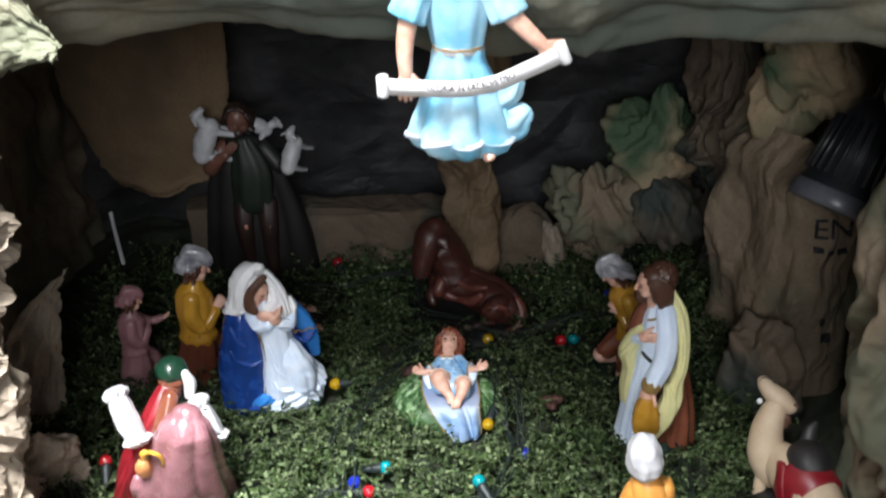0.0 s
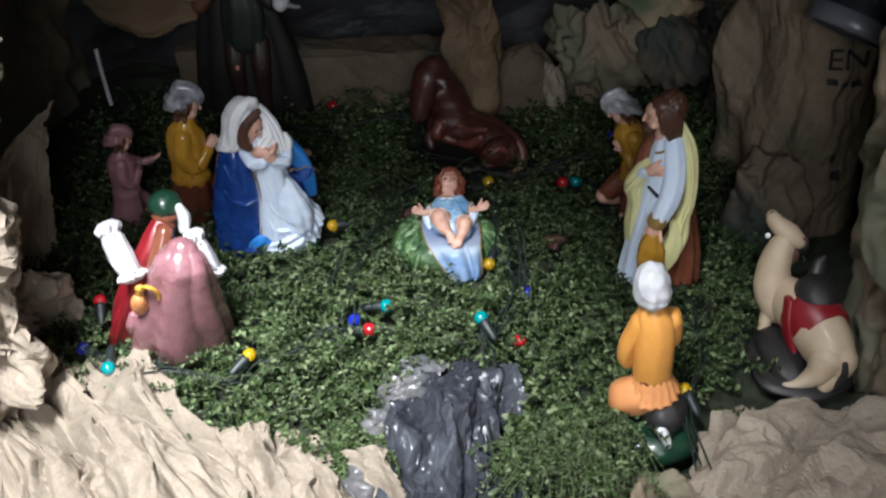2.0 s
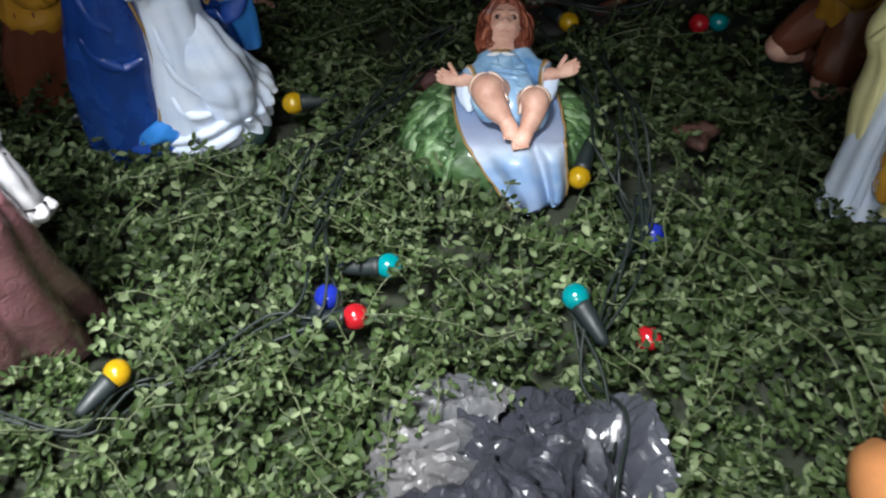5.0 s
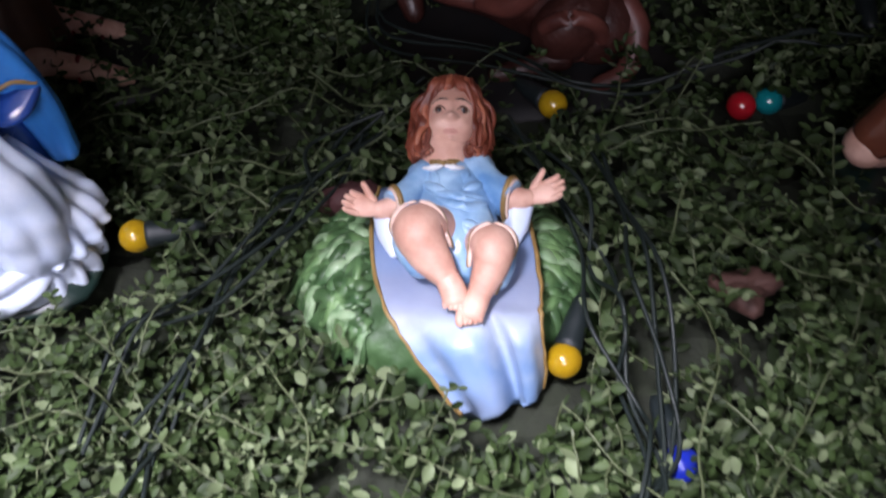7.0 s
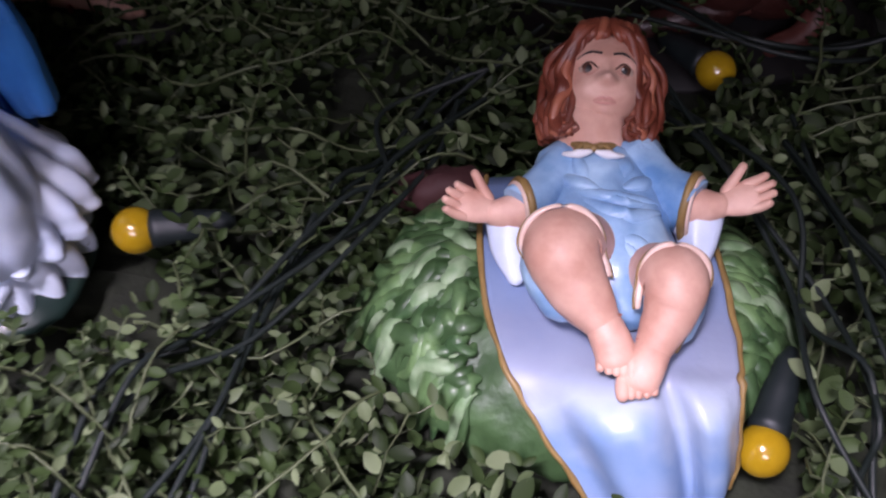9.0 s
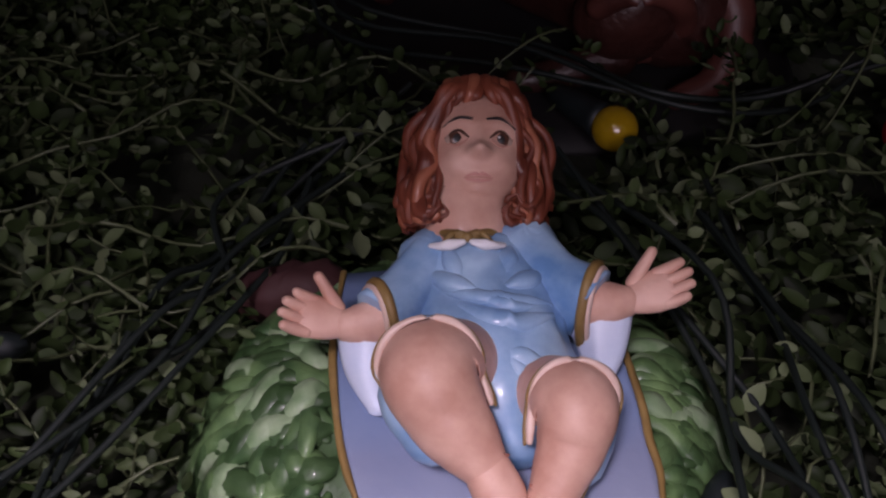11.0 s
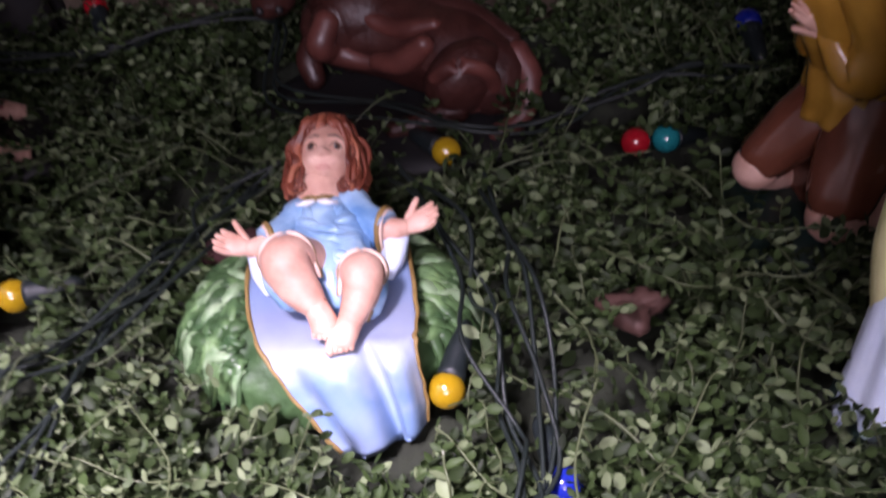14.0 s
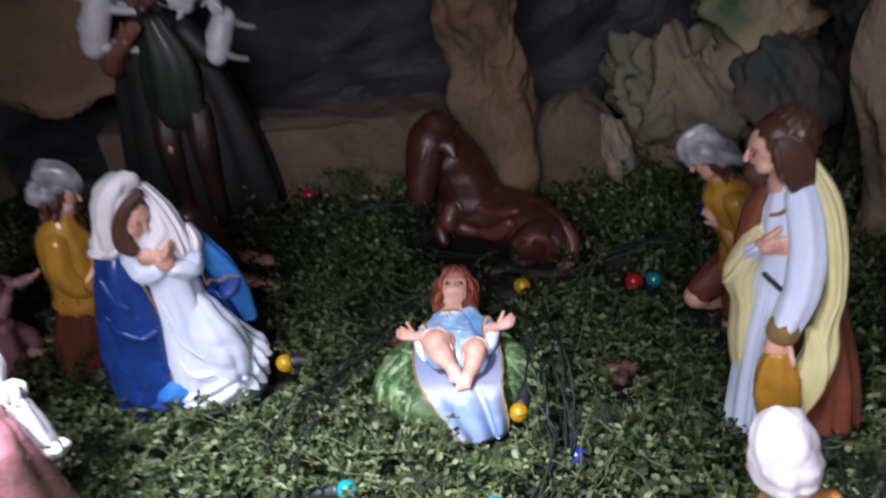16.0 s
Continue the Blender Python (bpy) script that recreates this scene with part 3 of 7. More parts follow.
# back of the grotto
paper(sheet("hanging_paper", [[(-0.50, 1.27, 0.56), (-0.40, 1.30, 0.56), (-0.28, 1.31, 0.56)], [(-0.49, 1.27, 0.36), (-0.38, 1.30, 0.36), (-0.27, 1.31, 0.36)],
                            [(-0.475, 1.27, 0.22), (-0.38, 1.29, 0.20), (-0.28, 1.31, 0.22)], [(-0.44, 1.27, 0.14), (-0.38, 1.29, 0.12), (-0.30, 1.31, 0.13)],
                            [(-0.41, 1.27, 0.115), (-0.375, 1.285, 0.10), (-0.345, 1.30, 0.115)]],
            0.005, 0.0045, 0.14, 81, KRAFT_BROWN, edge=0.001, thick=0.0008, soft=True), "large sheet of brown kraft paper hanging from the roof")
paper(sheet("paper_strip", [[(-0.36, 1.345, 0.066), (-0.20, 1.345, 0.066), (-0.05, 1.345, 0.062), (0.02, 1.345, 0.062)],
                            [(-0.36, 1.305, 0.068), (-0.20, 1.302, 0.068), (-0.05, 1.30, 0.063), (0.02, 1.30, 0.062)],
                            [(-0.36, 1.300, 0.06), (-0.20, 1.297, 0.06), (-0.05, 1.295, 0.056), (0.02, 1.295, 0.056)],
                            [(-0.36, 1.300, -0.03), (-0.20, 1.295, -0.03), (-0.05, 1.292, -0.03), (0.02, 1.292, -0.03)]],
            0.005, 0.0035, 0.09, 83, KRAFT_DIMMED, thick=0.001), "low wall of flat brown paper along the back")
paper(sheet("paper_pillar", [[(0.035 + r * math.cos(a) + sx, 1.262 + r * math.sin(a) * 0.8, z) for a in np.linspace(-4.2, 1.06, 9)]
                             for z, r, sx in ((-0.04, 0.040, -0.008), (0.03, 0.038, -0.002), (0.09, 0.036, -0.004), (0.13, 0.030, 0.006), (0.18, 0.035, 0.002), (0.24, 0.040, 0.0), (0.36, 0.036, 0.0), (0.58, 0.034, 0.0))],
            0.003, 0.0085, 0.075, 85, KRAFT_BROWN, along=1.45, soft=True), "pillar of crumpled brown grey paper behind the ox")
paper(lump("paper_rock", (0.215, 1.315, 0.045), (0.085, 0.05, 0.066), KRAFT_GREY, 87), "rounded rock of crumpled tan paper")
paper(lump("paper_rock", (0.10, 1.30, 0.010), (0.052, 0.035, 0.062), KRAFT_DIMMED, 88, amp=0.06), "low rounded rock of smooth brown paper")
paper(lump("paper_rock", (0.150, 1.285, 0.012), (0.022, 0.022, 0.035), KRAFT, 89), "small wad of brown paper")
paper(lump("paper_rock", (0.285, 1.335, 0.150), (0.058, 0.04, 0.066), KRAFT_GREEN, 91, amp=0.25, size=0.045), "heap of crumpled green sprayed paper")
paper(lump("paper_rock", (0.31, 1.31, 0.055), (0.06, 0.05, 0.05), KRAFT_DIMMED, 92, amp=0.2), "dark crumpled paper rock in the corner")
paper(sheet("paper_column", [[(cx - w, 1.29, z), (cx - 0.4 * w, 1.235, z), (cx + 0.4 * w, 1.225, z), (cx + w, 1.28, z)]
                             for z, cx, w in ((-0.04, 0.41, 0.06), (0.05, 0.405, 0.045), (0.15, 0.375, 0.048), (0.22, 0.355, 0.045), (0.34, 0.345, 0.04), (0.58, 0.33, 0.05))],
            0.004, 0.017, 0.085, 93, KRAFT_DIMMED, along=1.35), "leaning fold of brown paper against the back")
bag = paper(sheet("cement_bag", [[(0.335 + s, 1.17, z), (0.355 + s, 1.08, z), (0.40 + s, 1.03, z), (0.445 + s, 1.02, z), (0.475 + s, 1.05, z), (0.50 + s, 1.12, z)]
                           for z, s in ((-0.08, 0.01), (0.0, 0.008), (0.06, 0.004), (0.12, -0.002), (0.19, -0.008), (0.25, -0.014), (0.30, 0.01))],
            0.004, 0.009, 0.10, 95, KRAFT_GREY, edge=0.001, along=1.4), "crumpled brown paper sack with black printing")
paper(lump("paper_rock", (0.395, 1.10, 0.35), (0.05, 0.04, 0.075), KRAFT_GREEN, 97, amp=0.2), "wad of green sprayed paper under the roof")
paper(lump("paper_rock", (0.375, 1.02, 0.0), (0.045, 0.05, 0.075), KRAFT_DIMMED, 98, amp=0.16), "rounded dark brown paper rock behind the camel")


# black print on the sack, and unreadable rows below it, laid on its folds
SACK = np.array([v.co[:] for v in bag.data.vertices])


def lay_on_sack(me, lift):
    for v in me.vertices:
        near = np.argmin((SACK[:, 0] - v.co.x) ** 2 + (SACK[:, 2] - v.co.z) ** 2 + 0.02 * (SACK[:, 1] - 1.0) ** 2)
        v.co.y = SACK[near, 1] - lift + 0.3 * v.co.y
    me.materials.append(INK)
    made = new("printing", me)
    made.parent = bag


def print_on(body, x, z, size, turn):
    text = bpy.data.curves.new("printing", "FONT")
    text.body, text.size, text.extrude = body, size, 0.0004
    ob = bpy.data.objects.new("printing", text)
    me = bpy.data.meshes.new_from_object(ob)
    bpy.data.objects.remove(ob)
    bpy.data.curves.remove(text)
    me.transform(pose(x, 0, z, 90, turn, 0))
    lay_on_sack(me, 0.0025)


print_on("EN", 0.407, 0.194, 0.034, -4)
for bx, bz, bw, bh in ((0.410, 0.178, 0.010, 0.007), (0.424, 0.176, 0.008, 0.007), (0.436, 0.174, 0.011, 0.008), (0.433, 0.075, 0.006, 0.012), (0.438, 0.050, 0.011, 0.013)):
    bm = bmesh.new()
    bmesh.ops.create_grid(bm, x_segments=4, y_segments=3, size=0.5)
    bar = bpy.data.meshes.new("printing")
    bm.to_mesh(bar)
    bm.free()
    bar.transform(pose(bx + bw / 2, 0, bz + bh / 2, 90, -8, 0) @ Matrix.Diagonal((bw, bh, 1, 1)))
    lay_on_sack(bar, 0.0025)


# ---- painted plaster figurines: each one mesh, modelled in centimetres ----
def curve(points, n):
    """A smooth curve through rows of numbers."""
    p = np.array(points, float)
    if len(p) == 2:
        t = np.linspace(0, 1, n + 1)[:, None]
        return p[0] * (1 - t) + p[1] * t
    q = np.concatenate([[2 * p[0] - p[1]], p, [2 * p[-1] - p[-2]]])
    t = np.linspace(0, len(p) - 1, n * (len(p) - 1) + 1)
    i = np.clip(t.astype(int), 0, len(p) - 2)
    f = (t - i)[:, None]
    a, b, c, d = q[i], q[i + 1], q[i + 2], q[i + 3]
    return 0.5 * (2 * b + (c - a) * f + (2 * a - 5 * b + 4 * c - d) * f * f + (3 * b - a - 3 * c + d) * f ** 3)


class Figurine:
    def __init__(self):
        self.verts, self.faces, self.index, self.mats = [], [], [], []

    def slot(self, mat):
        if mat not in self.mats:
            self.mats.append(mat)
        return self.mats.index(mat)

    def grid(self, rings, mat, wrap=True, caps=True):
        """Rings of points, each as long as the next, skinned; caps close the ends."""
        start, s, n = len(self.verts), self.slot(mat), len(rings[0])
        for r in rings:
            self.verts.extend(map(tuple, r))
        for i in range(len(rings) - 1):
            for j in range(n if wrap else n - 1):
                k = (j + 1) % n
                a = start + i * n
                self.faces.append((a + j, a + k, a + n + k, a + n + j))
                self.index.append(s)
        if caps and wrap:
            for r, flip in ((0, True), (len(rings) - 1, False)):
                ids = [start + r * n + j for j in range(n)]
                self.faces.append(tuple(ids[::-1] if flip else ids))
                self.index.append(s)

    def loft(self, rows, mat, seg=22, n=6, ref=(1, 0, 0), fold=0.0, k=7, phase=0.0, twist=0.0, rough=0.0, seed=1, ends=(1, 1), grow=0.0):
        """A limb or a robe: rows of x, y, z, a, b (half widths along ref and across). fold: depth of k pleats, which grow with the way (grow) along it."""
        q = curve(rows, n)
        c, a, b = q[:, :3], np.maximum(q[:, 3], 0.01), np.maximum(q[:, 4], 0.01)
        if ends[0]:
            d = c[0] - c[1]
            d /= np.linalg.norm(d) + 1e-9
            w = min(a[0], b[0]) * ends[0]
            c = np.concatenate([[c[0] + d * w * 0.98, c[0] + d * w * 0.75, c[0] + d * w * 0.4], c])
            a, b = (np.concatenate([[z[0] * 0.12, z[0] * 0.62, z[0] * 0.9], z]) for z in (a, b))
        if ends[1]:
            d = c[-1] - c[-2]
            d /= np.linalg.norm(d) + 1e-9
            w = min(a[-1], b[-1]) * ends[1]
            c = np.concatenate([c, [c[-1] + d * w * 0.4, c[-1] + d * w * 0.75, c[-1] + d * w * 0.98]])
            a, b = (np.concatenate([z, [z[-1] * 0.9, z[-1] * 0.62, z[-1] * 0.12]]) for z in (a, b))
        t = np.gradient(c, axis=0)
        t /= np.linalg.norm(t, axis=1, keepdims=True) + 1e-9
        th = np.linspace(0, 2 * math.pi, seg, endpoint=False)
        rings, m = [], len(c)
        rng = np.random.default_rng(seed)
        wob = rng.uniform(0, 6.28, 4)
        for i in range(m):
            u = np.array(ref, float) - t[i] * np.dot(ref, t[i])
            u /= np.linalg.norm(u) + 1e-9
            v = np.cross(t[i], u)
            s = i / (m - 1)
            amp = fold * ((1 - grow) + grow * (1 - s))
            ang = k * th + phase + twist * s + 0.7 * np.sin(2 * th + wob[0]) + 0.5 * np.sin(3 * s * 3 + wob[1])
            r = 1 + amp * (np.abs(np.sin(ang / 2)) * 2 - 1.1)
            if rough:
                r = r + rough * (np.sin(5 * th + 9 * s + wob[2]) * np.sin(3 * th - 13 * s + wob[3]) + 0.5 * np.sin(11 * th + 17 * s + wob[1]) * np.sin(23 * s - 4 * th + wob[0]))
            rings.append(c[i] + np.outer(a[i] * r * np.cos(th), u) + np.outer(b[i] * r * np.sin(th), v))
        self.grid(rings, mat)

    def ball(self, centre, radii, mat, turn=(0, 0, 0), seg=24, lumps=0.0, freq=6, seed=1, squash=None):
        rng = np.random.default_rng(seed)
        w = rng.uniform(0, 6.28, 6)
        e = np.array(Euler([radians(q) for q in turn]).to_matrix())
        rings = []
        for i in range(seg // 2 + 1):
            ph = 0.03 + (math.pi - 0.06) * i / (seg // 2)
            th = np.linspace(0, 2 * math.pi, seg, endpoint=False)
            r = 1 + lumps * np.sin(freq * th + w[0] + 3 * np.sin(2 * ph + w[1])) * np.sin(freq * 0.7 * ph + w[2]) * math.sin(ph) ** 0.5
            p = np.stack([np.cos(th) * math.sin(ph) * r * radii[0], np.sin(th) * math.sin(ph) * r * radii[1], np.full(seg, math.cos(ph)) * r * radii[2]], -1)
            if squash:
                p = squash(p)
            rings.append(p @ e.T + np.array(centre))
        self.grid(rings[::-1], mat)

    def strip(self, rows, mat, width, thick=0.12, n=6, up=(0, 0, 1)):
        """A flat band along rows of x, y, z."""
        c = curve(rows, n)
        t = np.gradient(c, axis=0)
        t /= np.linalg.norm(t, axis=1, keepdims=True) + 1e-9
        rings = []
        for i in range(len(c)):
            s = np.array(up, float) - t[i] * np.dot(up, t[i])
            s /= np.linalg.norm(s) + 1e-9
            o = np.cross(t[i], s)
            rings.append([c[i] + s * width / 2 + o * thick / 2, c[i] - s * width / 2 + o * thick / 2, c[i] - s * width / 2 - o * thick / 2, c[i] + s * width / 2 - o * thick / 2])
        self.grid(rings, mat)

    def hand(self, wrist, tip, palm, mat, size=1.0, spread=0.5, thumb=1):
        """A small open hand from the wrist towards the tip; palm: the side that it shows."""
        w, t, p = np.array(wrist, float), np.array(tip, float), np.array(palm, float)
        d = (t - w) / np.linalg.norm(t - w)
        length = np.linalg.norm(t - w)
        p = p - d * np.dot(p, d)
        p /= np.linalg.norm(p)
        s = np.cross(d, p)
        mid = w + d * length * 0.5
        self.loft([(*w, 0.26 * size, 0.22 * size), (*(w + d * length * 0.25), 0.38 * size, 0.22 * size), (*mid, 0.44 * size, 0.20 * size), (*(w + d * length * 0.68), 0.40 * size, 0.16 * size)], mat, 14, 4, ref=tuple(s))
        for i, f in enumerate((-0.33, -0.11, 0.11, 0.31)):
            a = mid + d * length * 0.08 + s * f * size
            e = w + d * length * (0.96, 1.03, 1.0, 0.88)[i] + s * f * size * (1 + spread) + p * 0.16 * size
            self.loft([(*a, 0.15 * size, 0.13 * size), (*((a + e) / 2 - p * 0.05 * size), 0.14 * size, 0.13 * size), (*e, 0.10 * size, 0.10 * size)], mat, 9, 3, ref=tuple(p))
        a = w + d * length * 0.2 + s * thumb * 0.3 * size
        e = w + d * length * 0.62 + s * thumb * 0.72 * size + p * 0.25 * size
        self.loft([(*a, 0.18 * size, 0.16 * size), (*e, 0.12 * size, 0.11 * size)], mat, 9, 4, ref=tuple(p))

    def head(self, centre, r, face, skin, hair, up=(0, 0, 1), features=True, back=1.0, curls=10, seed=1, beard=None, fringe=True):
        """A head of half width r that looks along face, with wavy hair at its back and sides."""
        c, f, u = np.array(centre, float), np.array(face, float), np.array(up, float)
        f /= np.linalg.norm(f)
        u = u - f * np.dot(u, f)
        u /= np.linalg.norm(u)
        s = np.cross(f, u)
        at = lambda x, y, z: tuple(c + r * (s * x + f * y + u * z))
        m = np.stack([s, f, u], 1)
        eul = [math.degrees(q) for q in Matrix(m.tolist()).to_euler()]

        def jaw(p):
            low = np.clip(-p[:, 2] / (r * 1.2), 0, 1)
            p[:, 0] *= 1 - 0.28 * low ** 1.5
            p[:, 1] *= 1 - 0.10 * low
            return p
        self.ball(c, (0.88 * r, 0.95 * r, 1.18 * r), skin, eul, 32, squash=jaw)
        self.loft([(*at(0, 0.93, 0.25), 0.09 * r, 0.08 * r), (*at(0, 1.04, 0.0), 0.12 * r, 0.11 * r), (*at(0, 1.07, -0.13), 0.17 * r, 0.13 * r)], skin, 12, 4, ref=tuple(s))
        for e in (-1, 1):
            self.ball(at(0.36 * e, 0.40, -0.38), (0.42 * r, 0.44 * r, 0.44 * r), skin, eul, 22)
        self.ball(at(0, 0.42, -0.76), (0.40 * r, 0.40 * r, 0.36 * r), skin, eul, 22)
        if features:
            for e in (-1, 1):
                self.ball(at(0.36 * e, 0.80, 0.14), (0.16 * r, 0.08 * r, 0.11 * r), EYE_WHITE, eul, 14)
                self.ball(at(0.36 * e, 0.855, 0.15), (0.09 * r, 0.06 * r, 0.09 * r), HAIR_BROWN, eul, 12)
                self.loft([(*at(0.18 * e, 0.90, 0.34), 0.03 * r, 0.03 * r), (*at(0.36 * e, 0.86, 0.42), 0.035 * r, 0.035 * r), (*at(0.56 * e, 0.72, 0.36), 0.02 * r, 0.02 * r)], HAIR_BROWN, 8, 4)
                self.loft([(*at(0.20 * e, 0.86, 0.17), 0.02 * r, 0.02 * r), (*at(0.36 * e, 0.865, 0.25), 0.03 * r, 0.03 * r), (*at(0.53 * e, 0.73, 0.17), 0.02 * r, 0.02 * r)], HAIR_BROWN, 8, 4)
            self.loft([(*at(-0.19, 0.83, -0.48), 0.03 * r, 0.03 * r), (*at(0, 0.90, -0.44), 0.05 * r, 0.045 * r), (*at(0.19, 0.83, -0.48), 0.03 * r, 0.03 * r)], PINKWHITE, 8, 4, ref=tuple(u))
            self.loft([(*at(-0.13, 0.83, -0.53), 0.03 * r, 0.03 * r), (*at(0, 0.88, -0.57), 0.06 * r, 0.05 * r), (*at(0.13, 0.83, -0.53), 0.03 * r, 0.03 * r)], PINKWHITE, 8, 4, ref=tuple(u))
        if hair is not None:
            self.ball(at(0, -0.20, 0.16), (1.04 * r, 0.92 * r, 1.14 * r), hair, eul, 32, lumps=0.05, freq=9, seed=seed)
            rng = np.random.default_rng(seed)
            for i in range(curls):
                a = math.pi * (i + 0.5) / curls
                x, z = math.cos(a), math.sin(a)
                j = rng.uniform(-0.08, 0.08, 6)
                if fringe:
                    self.loft([(*at(0.25 * x, 0.18 + j[0], 1.14), 0.16 * r, 0.14 * r), (*at(0.80 * x, 0.42 + j[1], 0.30 + 0.78 * z), 0.17 * r, 0.15 * r),
                               (*at(0.98 * x, 0.36 + j[2], -0.15 + 0.95 * z), 0.17 * r, 0.15 * r), (*at(1.0 * x + j[3], 0.16, -0.55 + 0.9 * z), 0.12 * r, 0.12 * r)], hair, 10, 4)
                e = 1 if x > 0 else -1
                self.loft([(*at(0.86 * e, 0.28 - 0.9 * z * back, 0.45 + j[0]), 0.2 * r, 0.17 * r), (*at(1.04 * e, 0.24 - 1.0 * z * back + j[1], -0.1), 0.2 * r, 0.17 * r),
                           (*at(0.93 * e + j[2], 0.2 - 1.0 * z * back, -0.55), 0.22 * r, 0.2 * r), (*at(1.12 * e + j[3], 0.22 - 1.0 * z * back, -0.9), 0.13 * r, 0.12 * r)], hair, 10, 4)
        if beard is not None:
            self.ball(at(0, 0.55, -0.85), (0.5 * r, 0.42 * r, 0.42 * r), beard, eul, 18, lumps=0.08, freq=8)

    def done(self, name, m, label, category="figurine", group="crib figurines"):
        v = np.array(self.verts, float) * 0.01
        ob = link_mesh(name, v, self.faces, self.mats, index=self.index)
        ob.matrix_world = m
        return tagged(ob, label, category, group)


def base_disc(f, cx, cy, rx, ry, mat=None, h=1.2, seed=1):
    """The painted mound that a figurine is cast on."""
    rng = np.random.default_rng(seed)
    w = rng.uniform(0, 6.28, 3)
    rings = []
    for z, s in ((0.0, 0.96), (0.25, 1.0), (h * 0.6, 0.97), (h, 0.86), (h + 0.1, 0.4), (h + 0.12, 0.02)):
        th = np.linspace(0, 2 * math.pi, 36, endpoint=False)
        r = s * (1 + 0.05 * np.sin(3 * th + w[0]) + 0.03 * np.sin(7 * th + w[1]))
        rings.append(np.stack([cx + rx * r * np.cos(th), cy + ry * r * np.sin(th), np.full(36, z)], -1))
    f.grid(rings, mat or BASE_GREEN)


# ---- the child in the straw crib ----
def crib_child():
    f = Figurine()
    rng = np.random.default_rng(4)
    # straw bed, its dark colour deepening the gaps, with a rim of combed, curling fronds
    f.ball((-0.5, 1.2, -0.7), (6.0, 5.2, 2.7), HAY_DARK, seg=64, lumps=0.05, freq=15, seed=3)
    for k in range(560):
        a = radians(rng.uniform(-50, 262))
        i0 = rng.uniform(0.46, 0.88)
        px, py = -0.5 + 6.0 * i0 * math.cos(a), 1.2 + 5.2 * i0 * math.sin(a)
        if -3.1 < px < 3.2 and py < 4.0:
            continue
        out = np.array((math.cos(a), 0.45 * math.sin(a) + rng.normal(-0.06, 0.09)))
        out /= np.linalg.norm(out)
        long, w, sw, rows = rng.uniform(1.2, 2.4), rng.uniform(0.17, 0.36), rng.normal(0, 0.17), []
        long *= 1 if math.sin(a) > -0.3 else 0.6
        lift = rng.uniform(0.0, 0.14)
        for j in range(6):
            d = long * j / 5
            x, y = px + out[0] * d - out[1] * sw * math.sin(j * 1.3), py + out[1] * d + out[0] * sw * math.sin(j * 1.3)
            q = math.hypot((x + 0.5) / 6.0, (y - 1.2) / 5.2)
            z = -0.7 + 2.7 * math.sqrt(max(0.0, 1 - min(q, 1.0) ** 2)) - max(0, q - 1) * 9
            rows.append((x, y, z + (0.0, 0.12, 0.18, 0.16, 0.06, -0.12)[j] + lift * math.sin(j * 0.63), w * (0.45, 0.85, 1, 0.95, 0.75, 0.3)[j], w * (0.3, 0.5, 0.6, 0.55, 0.45, 0.2)[j]))
        f.loft(rows, (HAY, HAY, HAY_DARK, HAY_TIP, HAY, HAY_DARK)[int(rng.integers(0, 6))], 8, 3, ref=(-out[1], out[0], 0), rough=0.07, seed=k)
    # blue cloth over the bed, hanging down in front
    rows = [((-3.3, 4.6, 1.6), (2.9, 4.6, 1.6), 0.2), ((-3.3, 1.4, 2.2), (3.2, 1.4, 2.2), -0.1), ((-3.05, -0.8, 2.05), (3.45, -0.8, 2.1), -0.08), ((-2.65, -2.3, 1.9), (3.5, -2.4, 2.1), 0.05),
            ((-2.2, -3.1, 1.6), (3.4, -3.0, 2.05), 0.30), ((-1.6, -3.8, 0.95), (3.5, -3.4, 1.55), 0.48), ((-0.9, -4.4, 0.1), (3.6, -3.65, 0.5), 0.48), ((-0.2, -4.95, -0.75), (3.65, -3.85, -0.5), 0.3), ((0.3, -5.2, -1.4), (3.6, -3.95, -1.3), 0.1)]
    flat = curve([(*a, *b, h) for a, b, h in rows], 6)
    rings, n = [], 33
    t = np.linspace(0, 1, n)
    for i, q in enumerate(flat):
        a, b, h = q[:3], q[3:6], q[6]
        s = i / (len(flat) - 1)
        top = a + np.outer(t, b - a)
        low = np.clip((s - 0.40) * 4.0, 0, 1)
        left, valley, right = np.exp(-((t - 0.40) / 0.22) ** 4), np.exp(-((t - 0.665) / 0.045) ** 2), np.exp(-((t - 0.84) / 0.11) ** 4)
        top[:, 2] += h * np.sin(math.pi * t) * 1.1 + low * (0.22 * left - 0.40 * valley + 0.22 * right)
        top[:, 1] -= low * (0.85 * left - 0.15 * valley + 0.75 * right)
        bot = top[::-1] * [0.96, 0.97, 1] + [0, 0.12, -0.55]
        rings.append(np.concatenate([top, bot]))
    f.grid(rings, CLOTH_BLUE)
    for e in (0, 1):
        line = curve([r[e] for r in rows], 5)
        f.loft([(x + rng.normal(0, 0.03), y, z + 0.04, 0.075 + rng.uniform(-0.02, 0.03), 0.08) for x, y, z in line[::2]], GOLD_LINE, 9, 3)
    # gown with a few long folds
    f.loft([(-0.35, 3.65, 3.75, 0.8, 0.7), (-0.28, 3.2, 3.55, 1.45, 0.85), (-0.1, 2.4, 3.3, 1.6, 1.0), (0.2, 1.2, 3.1, 1.6, 1.1), (0.45, -0.1, 2.8, 1.55, 1.0), (0.6, -0.9, 2.5, 1.2, 0.7)],
           BLUE_GOWN, 60, 9, rough=0.05, seed=5)
